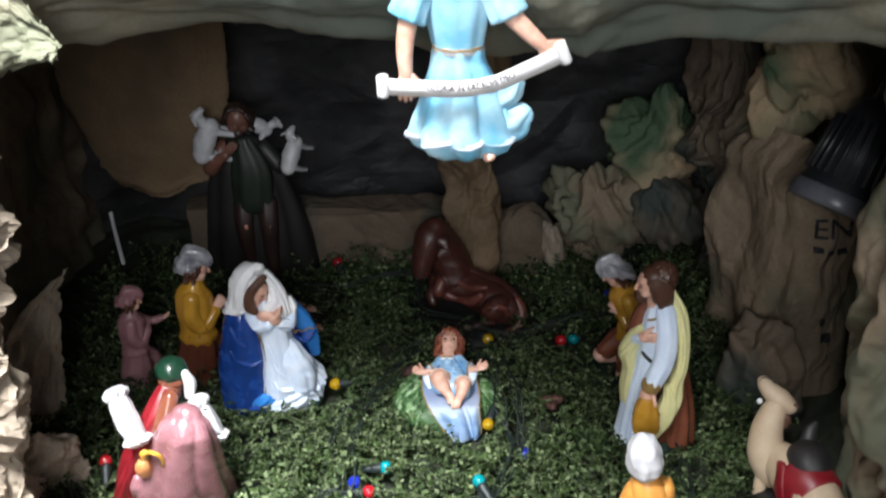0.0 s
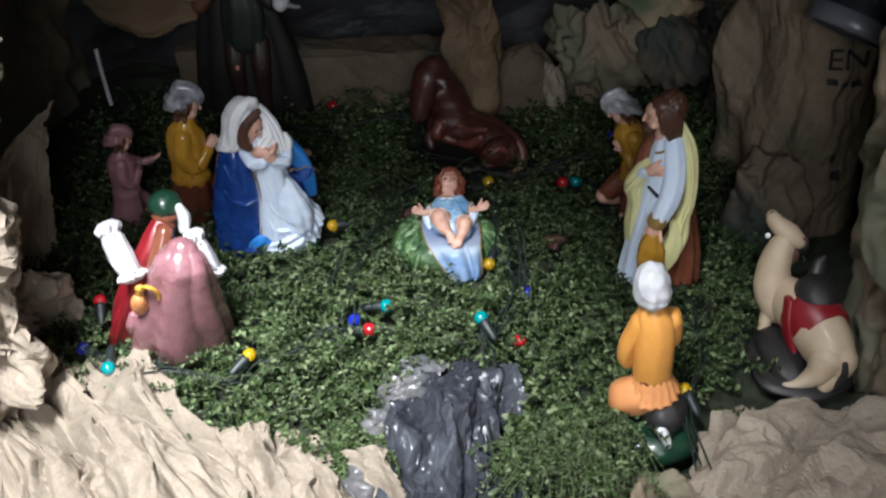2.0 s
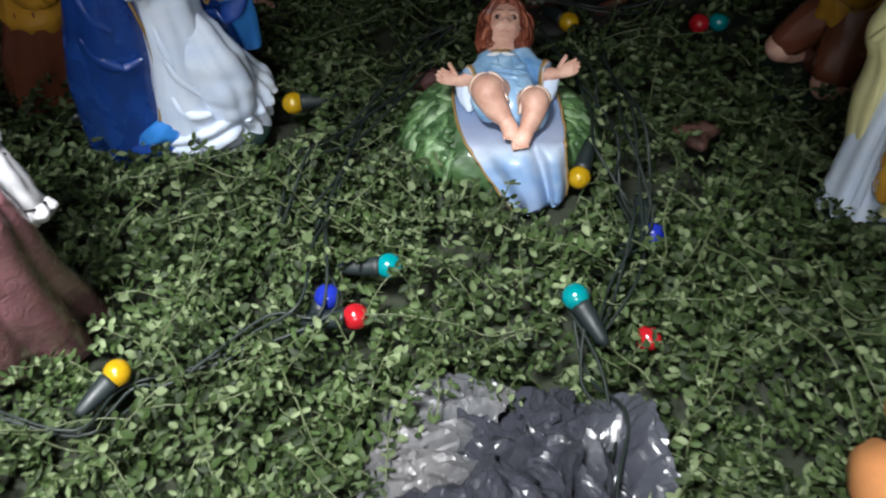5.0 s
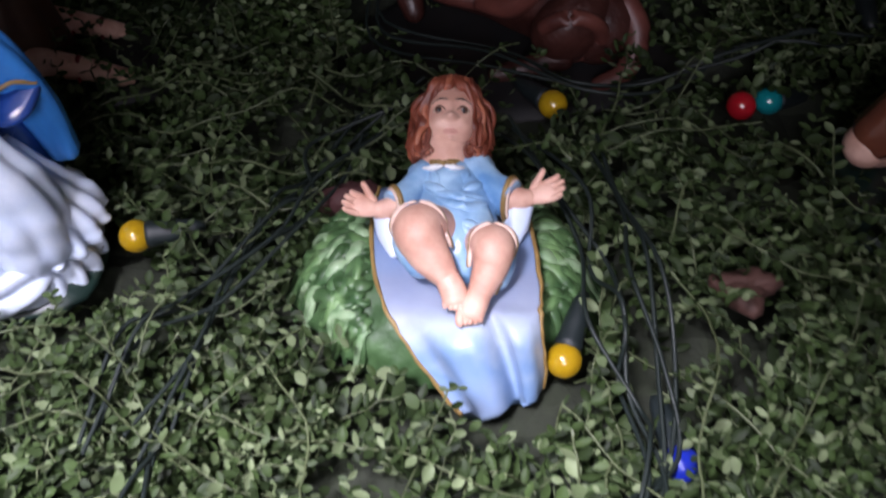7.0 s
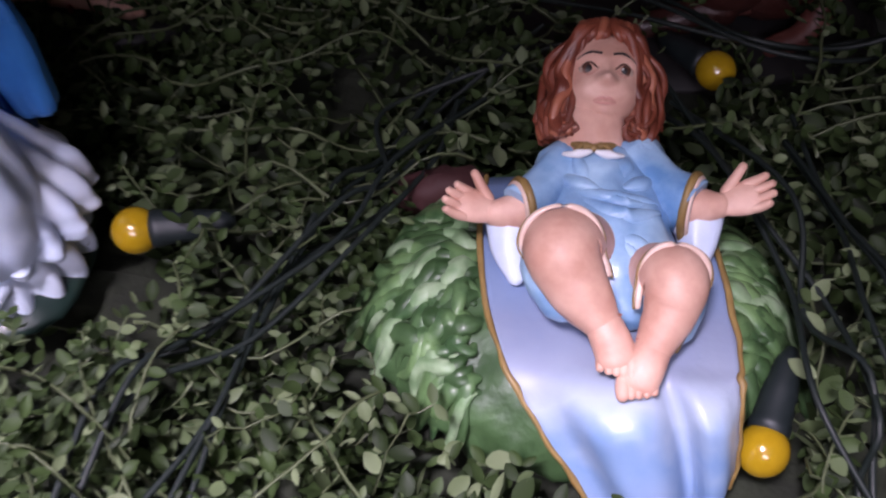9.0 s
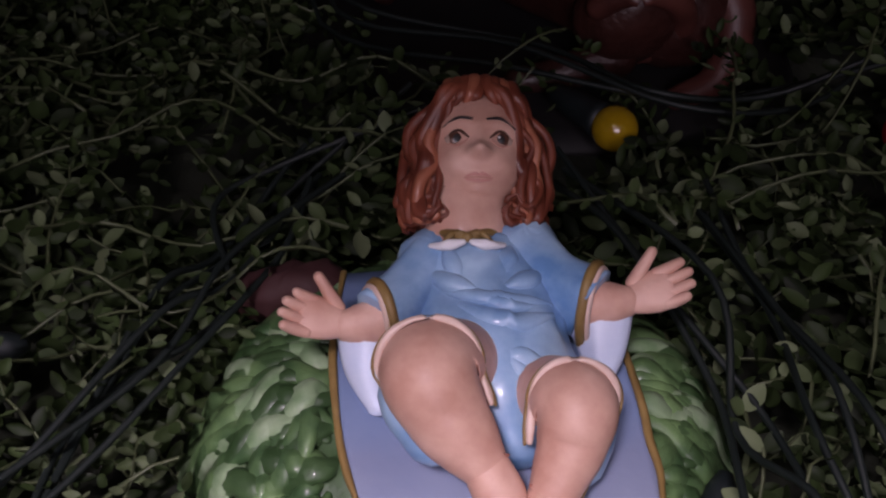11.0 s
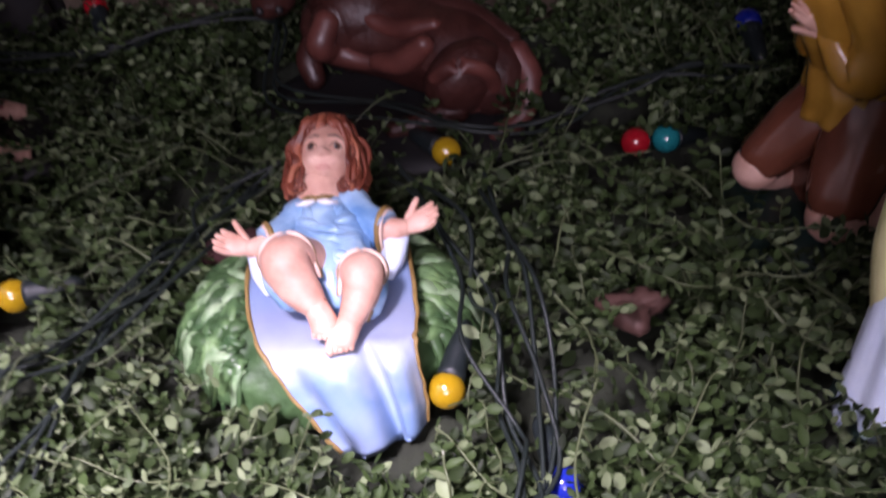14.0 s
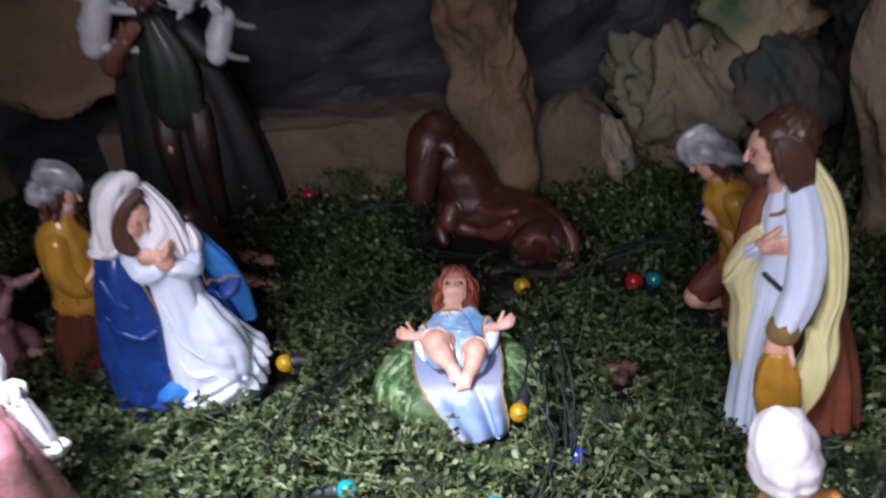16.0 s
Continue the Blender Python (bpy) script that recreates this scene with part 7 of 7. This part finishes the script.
    f.loft([(0, 0.1, 15.0, 0.8, 0.8), (0, 0.0, 16.4, 0.8, 0.8)], SKIN, 14, 4)
    f.head((0, -0.1, 17.8), 1.5, (0, -1, -0.1), SKIN, HAIR_RED, features=False, curls=10)
    f.loft([(0, 0.8, 13.0, 0.5, 0.5), (0, 3.2, 12.4, 0.5, 0.5), (0, 6.5, 12.0, 0.5, 0.5)], WHITE, 10, 4)
    return f.done("angel_figurine", pose(0.034, 0.685, 0.480) @ Matrix.Scale(0.90, 4), "painted angel figurine in sky blue robe holding a white scroll", "angel figurine")


angel()


# ---- spot lamp under the arch ----
def ring_bm(r0, z0, r1, z1, seg=40, cap0=False, cap1=False, profile=None):
    bm = bmesh.new()
    prof = profile or [(r0, z0), (r1, z1)]
    loops = [[bm.verts.new((r * math.cos(2 * math.pi * i / seg), r * math.sin(2 * math.pi * i / seg), z)) for i in range(seg)] for r, z in prof]
    for a, b in zip(loops, loops[1:]):
        for i in range(seg):
            bm.faces.new((a[i], a[(i + 1) % seg], b[(i + 1) % seg], b[i]))
    if cap0:
        bm.faces.new(loops[0][::-1])
    if cap1:
        bm.faces.new(loops[-1])
    return bm


def spot_lamp(m):
    lamp = tagged(new("spot_lamp"), "unlit black spot lamp with ribbed housing hung under the arch", "lamp")
    part("housing", ring_bm(0, 0, 0, 0, profile=[(0.043, 0.0), (0.043, 0.018), (0.040, 0.022), (0.038, 0.05), (0.033, 0.085), (0.022, 0.105), (0.015, 0.11)], cap1=True), LAMP_BLACK, lamp)
    part("rim", ring_bm(0, 0, 0, 0, profile=[(0.038, -0.004), (0.0455, -0.005), (0.0465, 0.0), (0.0465, 0.012), (0.0435, 0.014)]), LAMP_RIM, lamp, "worn grey rim")
    part("lens", ring_bm(0, 0, 0, 0, profile=[(0.040, 0.004), (0.030, 0.0075), (0.015, 0.0095), (0.002, 0.010)], cap1=True), LAMP_BLACK, lamp)
    for i in range(26):
        a = 2 * math.pi * i / 26
        bm = bmesh.new()
        bmesh.ops.create_cube(bm, size=1)
        bmesh.ops.transform(bm, matrix=Matrix.Rotation(a, 4, "Z") @ Matrix.Translation((0.0375, 0, 0.055)) @ Matrix.Rotation(radians(-6), 4, "Y") @ Matrix.Diagonal((0.006, 0.003, 0.058, 1)), verts=bm.verts)
        part("rib", bm, LAMP_BLACK, lamp)
    part("screw", ring_bm(0, 0, 0, 0, 12, profile=[(0.0035, 0), (0.0035, 0.002), (0.002, 0.003)], cap1=True), SILVER, lamp, "small steel screw").matrix_basis = pose(-0.0395, -0.006, 0.045, 0, -90, 0)
    part("stem", ring_bm(0.012, 0.10, 0.012, 0.30, 16), LAMP_BLACK, lamp)
    lamp.matrix_world = m
    return lamp


spot_lamp(look((0.398, 0.945, 0.277), (0.46, 1.00, 0.40)) @ pose(0, 0, 0, 180, 0, 0))


# ---- creeping small-leaved plants ----
HOLES = [(0.028, 0.947, 0.026, 0.021), (0.005, 0.990, 0.056, 0.054), (0.160, 1.100, 0.026, 0.024), (-0.192, 1.000, 0.056, 0.040), (0.235, 0.933, 0.042, 0.036), (0.208, 0.700, 0.050, 0.056), (-0.266, 0.850, 0.058, 0.046),
         (0.346, 0.790, 0.046, 0.068), (0.228, 1.062, 0.054, 0.048), (-0.277, 1.055, 0.036, 0.032), (-0.372, 1.062, 0.030, 0.026), (-0.262, 1.282, 0.066, 0.036), (0.036, 1.184, 0.090, 0.068)]


BULB_PLACES = [("teal", (-0.057, 0.865, 0.003), (-1, 0.05, -0.1)), ("blue", (-0.089, 0.842, 0.004), (-0.5, -0.5, -0.7)), ("red", (-0.073, 0.829, 0.003), (-1, 0.0, -0.15)),
         ("teal", (0.043, 0.832, 0.015), (0.5, -0.8, -0.35)), ("yellow", (-0.192, 0.791, 0.005), (-0.55, -0.7, -0.2)), ("yellow", (0.054, 0.952, -0.014), (0.32, 0.9, 0.35)),
         ("yellow", (0.056, 1.106, -0.010), (-0.6, 0.8, -0.1)), ("yellow", (-0.127, 1.010, -0.001), (1, 0.15, 0.05)), ("red", (0.148, 1.109, -0.015), (0.3, 0.6, -0.7)),
         ("teal", (0.166, 1.126, -0.026), (0.8, 0.5, -0.3)), ("blue", (0.214, 1.173, 0.010), (0.05, -1, -0.25)), ("red", (-0.148, 1.258, 0.008), (0.3, -0.85, -0.3)),
         ("red", (0.083, 0.827, -0.014), (-0.7, 0.2, -0.5)), ("blue", (0.094, 0.905, -0.015), (-0.2, 0.9, 0.1)), ("red", (-0.362, 0.868, 0.012), (0.2, -0.9, -0.4)),
         ("teal", (-0.331, 0.773, 0.006), (-0.1, 1, 0.15)), ("blue", (-0.366, 0.806, 0.002), (0.8, -0.3, -0.3)), ("yellow", (0.237, 0.735, 0.008), (0.3, -0.9, -0.2))]
# bulbs that lie on top of the leaves, and so push them aside
LYING = BULB_PLACES[:9] + [BULB_PLACES[14], BULB_PLACES[15]]
HOLES += [(p[0] + 0.004 * d[0], p[1] - 0.005 + 0.004 * d[1], 0.008, 0.012) for _, p, d in LYING]
CLEAR = np.array([(0.030, 0.948, 0.033, 0.030)] + HOLES[1:3] + [(p[0], p[1] - 0.004, 0.0090, 0.0115) for _, p, d in LYING])


def open_ground(x, y):
    front = np.interp(x, [-0.50, -0.44, -0.39, -0.32, -0.20, -0.09, -0.045, -0.03, 0.005, 0.05, 0.075, 0.09, 0.235, 0.25, 0.285, 0.34, 0.36, 0.5],
                      [0.95, 0.86, 0.778, 0.752, 0.718, 0.682, 0.685, 0.755, 0.795, 0.805, 0.76, 0.645, 0.66, 0.715, 0.745, 0.78, 0.93, 1.02])
    ok = (y > front) & (y < 1.295) & (x > -0.47) & (x < 0.37)
    for cx, cy, rx, ry in HOLES:
        ok &= ((x - cx) / rx) ** 2 + ((y - cy) / ry) ** 2 > 1
    return ok


def mound(x, y):
    """Height of the plants' top over the bed."""
    rng = np.random.default_rng(12)
    h = 0.009 * soft_noise(x, y, rng, 5) + 0.012 * soft_noise(x, y, rng, 16) - 0.002
    h += 0.022 * np.exp(-(((x + 0.15) / 0.07) ** 2 + ((y - 1.265) / 0.04) ** 2))
    h += 0.016 * np.exp(-(((x - 0.16) / 0.05) ** 2 + ((y - 1.22) / 0.05) ** 2))
    h += 0.012 * np.exp(-(((x + 0.08) / 0.04) ** 2 + ((y - 0.72) / 0.03) ** 2))
    return h


def leaf_mesh(places, ahead, normal, length, width, cup):
    """Eleven triangles a leaf, for arrays of leaves."""
    n = len(places)
    side = np.cross(ahead, normal)
    shape = np.array([(0, 0, 0), (0.24, 0.10, 0.1), (0.43, 0.32, 0.25), (0.47, 0.58, 0.30), (0.29, 0.84, 0.22), (0.06, 1.0, 0.08), (-0.06, 1.0, 0.08), (-0.29, 0.84, 0.22), (-0.47, 0.58, 0.30), (-0.43, 0.32, 0.25), (-0.24, 0.10, 0.1), (0, 0.55, -1)])
    v = places[:, None] + side[:, None] * (shape[None, :, 0:1] * width[:, None, None]) + ahead[:, None] * (shape[None, :, 1:2] * length[:, None, None]) + normal[:, None] * (shape[None, :, 2:3] * cup[:, None, None])
    tri = np.array([(k, k + 1, 11) for k in range(10)] + [(10, 0, 11)])
    return v.reshape(-1, 3), (np.arange(n)[:, None, None] * 12 + tri[None]).reshape(-1, 3)


def big_mesh(name, verts, faces, mat, smooth=True):
    me = bpy.data.meshes.new(name)
    me.vertices.add(len(verts))
    me.vertices.foreach_set("co", np.asarray(verts, np.float32).ravel())
    k = faces.shape[1]
    me.loops.add(faces.size)
    me.loops.foreach_set("vertex_index", faces.astype(np.int32).ravel())
    me.polygons.add(len(faces))
    me.polygons.foreach_set("loop_start", np.arange(0, faces.size, k, dtype=np.int32))
    me.materials.append(mat)
    me.update(calc_edges=True)
    me.polygons.foreach_set("use_smooth", [smooth] * len(faces))
    return new(name, me)


def greenery():
    rng = np.random.default_rng(8)
    n = 8200
    x, y = rng.uniform(-0.48, 0.40, n), rng.uniform(0.60, 1.30, n)
    keep = open_ground(x, y)
    # Thinned behind the crib, so bare soil stands in for the ox's shade.
    keep &= (((x - 0.055) / 0.085) ** 2 + ((y - 1.125) / 0.040) ** 2 > 1) | (rng.random(n) < 0.25)
    # plants stand in tufts with dark gaps between them
    tuft = soft_noise(x, y, np.random.default_rng(31), 9) + 0.8 * soft_noise(x, y, np.random.default_rng(32), 22)
    keep &= rng.random(n) < np.clip(0.66 + 0.65 * tuft, 0.26, 1.0)
    x, y = x[keep], y[keep]
    pl, ah, no, le, wi, cu, stems = [], [], [], [], [], [], []

    def leaf(at, d, up, q, slim):
        # none on the crib or its cloth
        for x, y in ((at[0], at[1]), (at[0] + d[0] * q, at[1] + d[1] * q)):
            if ((x - 0.030) / 0.034) ** 2 + ((y - 0.948) / 0.031) ** 2 < 1 or ((x - 0.006) / 0.050) ** 2 + ((y - 0.998) / 0.050) ** 2 < 1:
                return
        up = up - d * up.dot(d)
        pl.append(at), ah.append(d), no.append(up / (np.linalg.norm(up) + 1e-9)), le.append(q), wi.append(q * slim), cu.append(q * rng.uniform(0.03, 0.22))

    def pair(at, a, q, i, droop):
        """Two leaves face to face, each pair turned across the last."""
        for e in (-1, 1):
            if rng.random() < 0.10:
                continue
            b = a + e * rng.uniform(0.7, 1.6)
            tilt = rng.uniform(-0.5, 1.1) if i % 2 else rng.uniform(-0.2, 0.5)
            d = np.array((math.cos(b) * math.cos(tilt), math.sin(b) * math.cos(tilt), math.sin(tilt) - droop))
            d /= np.linalg.norm(d)
            leaf(at, d, np.array((rng.normal(0, 0.8), rng.normal(-0.3, 0.8), 1.0)), q * rng.uniform(0.85, 1.20), rng.uniform(0.48, 0.74))

    for sx, sy in zip(x, y):
        a = rng.uniform(0, 2 * math.pi)
        steps = int(rng.integers(6, 14))
        step = rng.uniform(0.0034, 0.0054)
        low = rng.random() < 0.35
        z = -0.030 if low else -0.020
        rise = rng.uniform(0.0010, 0.0050)
        over = rng.uniform(0.0, 0.016) if rng.random() < 0.40 else 0.0
        size = rng.uniform(0.0054, 0.0092)
        px, py, path = sx, sy, []
        for i in range(steps):
            a += rng.normal(0, 0.30)
            px, py = px + step * math.cos(a), py + step * math.sin(a)
            top = float(mound(np.array([px]), np.array([py]))[0])
            z = min(z + rise + rng.normal(0, 0.0007), top + over + rng.uniform(-0.003, 0.004) - (0.014 if low else 0))
            if (((px - CLEAR[:, 0]) / CLEAR[:, 2]) ** 2 + ((py - CLEAR[:, 1]) / CLEAR[:, 3]) ** 2).min() < 1:
                break
            path.append((px, py, z))
            pair((px, py, z), a, size * (1 - 0.45 * i / steps), i, 0.0)
        stems.append(path)
    # long runners that trail over the carpet, small leaves hanging in pairs
    first = len(stems)
    for _ in range(330):
        sx, sy = rng.uniform(-0.42, 0.33), rng.uniform(0.64, 1.28)
        if not open_ground(np.array([sx]), np.array([sy]))[0]:
            continue
        a, path = rng.uniform(0, 2 * math.pi), []
        px, py, lift, size = sx, sy, rng.uniform(0.004, 0.014), rng.uniform(0.0048, 0.0082)
        length = int(rng.integers(10, 30))
        for i in range(length):
            a += rng.normal(0, 0.15)
            px, py = px + 0.0058 * math.cos(a), py + 0.0058 * math.sin(a)
            if not open_ground(np.array([px]), np.array([py]))[0] or ((px - 0.030) / 0.036) ** 2 + ((py - 0.945) / 0.034) ** 2 < 1:
                break
            z = float(mound(np.array([px]), np.array([py]))[0]) + lift * math.sin(math.pi * min(1.0, (i + 2) / length)) + 0.002
            path.append((px, py, z))
            if rng.random() < 0.85:
                pair((px, py, z), a, size * (1 - 0.5 * i / length), i, 0.15)
        if len(path) > 3:
            stems.append(path)
    # shoots that hang over the front edge beside the black bag
    for _ in range(250):
        px, py = (rng.uniform(0.062, 0.175), rng.uniform(0.640, 0.715)) if rng.random() < 0.7 else (rng.uniform(-0.10, -0.035), rng.uniform(0.672, 0.70))
        a, z, path, size = -math.pi / 2 + rng.normal(0, 0.45), 0.004, [], rng.uniform(0.0045, 0.0075)
        for i in range(int(rng.integers(6, 17))):
            a += rng.normal(0, 0.15)
            px, py = px + 0.0052 * math.cos(a), py + 0.0052 * math.sin(a)
            z += 0.004 - 0.0011 * i if z > -0.035 else 0.0
            path.append((px, py, z))
            pair((px, py, z), a, size * (1 - 0.02 * i), i, 0.2)
        stems.append(path)
    v, f = leaf_mesh(*(np.array(q, float) for q in (pl, ah, no, le, wi, cu)))
    ob = big_mesh("creeping_plants", v, f, LEAF)
    tagged(ob, "dense carpet of small round pale green leaves", "plants", kind="stuff")
    sv, sf = [], []
    for num, path in enumerate(stems):
        p = np.array(path)
        if len(p) < 3 or (num < first and rng.random() < 0.55):
            continue
        w = rng.uniform(0.00035, 0.0006) if num < first else 0.0006
        for i, q in enumerate(p):
            for k in range(3):
                sv.append(q + w * np.array((math.cos(k * 2.094), math.sin(k * 2.094) * 0.7, math.sin(k * 2.094 + 0.7))))
            if i:
                b = len(sv) - 6
                sf += [(b + k, b + (k + 1) % 3, b + 3 + (k + 1) % 3, b + 3 + k) for k in range(3)]
    st = big_mesh("plant_stems", np.array(sv), np.array(sf), STEM)
    tagged(st, "thin pale stems trailing between the small leaves", "plants", kind="stuff")


greenery()


# ---- string of coloured lights, unlit ----
def tube(path, r, mat, name, parent, seg=6):
    c = curve([tuple(p) for p in path], 6)
    t = np.gradient(c, axis=0)
    t /= np.linalg.norm(t, axis=1, keepdims=True) + 1e-12
    verts, faces = [], []
    for i in range(len(c)):
        u = np.cross(t[i], (0, 0, 1.0))
        u /= np.linalg.norm(u) + 1e-9
        w = np.cross(u, t[i])
        for k in range(seg):
            verts.append(c[i] + r * (u * math.cos(2 * math.pi * k / seg) + w * math.sin(2 * math.pi * k / seg)))
        if i:
            b = (i - 1) * seg
            faces += [(b + k, b + (k + 1) % seg, b + seg + (k + 1) % seg, b + seg + k) for k in range(seg)]
    return link_mesh(name, verts, faces, [mat], parent=parent)


def light_string():
    rng = np.random.default_rng(5)
    string = tagged(new("light_string"), "unlit string of round coloured bulbs on dark green cable", "string lights")
    runs = [
        [(-0.097, 0.905), (-0.090, 0.945), (-0.078, 0.998), (-0.062, 1.028), (-0.055, 1.057), (-0.035, 1.083), (0.0, 1.10)],
        [(-0.117, 0.90), (-0.110, 0.947), (-0.094, 0.967), (-0.065, 1.009), (-0.044, 1.044), (-0.030, 1.075)],
        [(0.030, 1.073), (0.055, 1.028), (0.067, 0.989), (0.075, 0.954), (0.076, 0.924), (0.081, 0.890), (0.068, 0.85), (0.05, 0.82)],
        [(0.070, 1.061), (0.081, 1.018), (0.086, 0.973), (0.095, 0.94), (0.088, 0.90), (0.07, 0.87)],
        [(-0.235, 1.222), (-0.177, 1.206), (-0.124, 1.203), (-0.086, 1.226), (-0.036, 1.220), (-0.03, 1.160), (0.029, 1.125), (0.065, 1.099), (0.101, 1.101), (0.138, 1.118), (0.178, 1.125), (0.205, 1.130), (0.216, 1.161)],
        [(-0.367, 0.812), (-0.328, 0.771), (-0.266, 0.767), (-0.21, 0.763), (-0.186, 0.787), (-0.148, 0.803), (-0.121, 0.819), (-0.093, 0.827), (-0.095, 0.87), (-0.100, 0.905)],
        [(0.04, 0.835), (0.051, 0.794), (0.055, 0.763), (0.053, 0.704), (0.055, 0.625)],
        [(0.269, 0.916), (0.265, 0.843), (0.256, 0.778), (0.240, 0.715), (0.238, 0.643)],
        [(-0.235, 1.222), (-0.30, 1.17), (-0.40, 1.0), (-0.41, 0.88), (-0.367, 0.812)],
    ]
    for run in runs:
        for k in range(3):
            path = [(x + rng.normal(0, 0.0055), y + rng.normal(0, 0.0055), float(mound(np.array([x]), np.array([y]))[0]) + 0.004 + rng.uniform(-0.003, 0.007)) for x, y in run]
            tube(path, 0.00095, CABLE, "cable", string)
    for colour, p, back in BULB_PLACES:
        d = Vector(back).normalized()
        s = part("socket", ring_bm(0, 0, 0, 0, 18, profile=[(0.0040, 0.0045), (0.0056, 0.0050), (0.0058, 0.0075), (0.0054, 0.0085), (0.0050, 0.016), (0.0036, 0.026), (0.0016, 0.030)], cap1=True), SOCKET, string)
        s.matrix_basis = Matrix.Translation(p) @ d.to_track_quat("Z", "Y").to_matrix().to_4x4()
        bm = bmesh.new()
        bmesh.ops.create_uvsphere(bm, u_segments=24, v_segments=14, radius=0.0073)
        part("bulb", bm, BULBS[colour], s, "glossy round " + colour + " bulb")
    return string


light_string()

# withered leaves among the green
for k, (p, r) in enumerate((((0.129, 0.980, -0.005), (0.011, 0.009, 0.006)), ((-0.036, 1.034, -0.004), (0.012, 0.009, 0.007)))):
    tagged(lump("withered_leaf", p, r, material("withered_leaf_brown_" + "abc"[k], ((0.07, 0.03, 0.022), (0.05, 0.014, 0.014))[k], 0.7), 100 + k, 0.3, 0.01, 24), "curled brown withered leaf among green leaves", "leaf")

# a dry pale reed leaning against the dark side wall
reed = tagged(new("dry_reed"), "thin pale dry reed leaning against the side wall", "reed")
tube([(-0.402, 1.145, 0.085), (-0.404, 1.147, 0.11), (-0.406, 1.15, 0.135), (-0.408, 1.155, 0.155)], 0.0028, GREYWHITE, "stalk", reed)
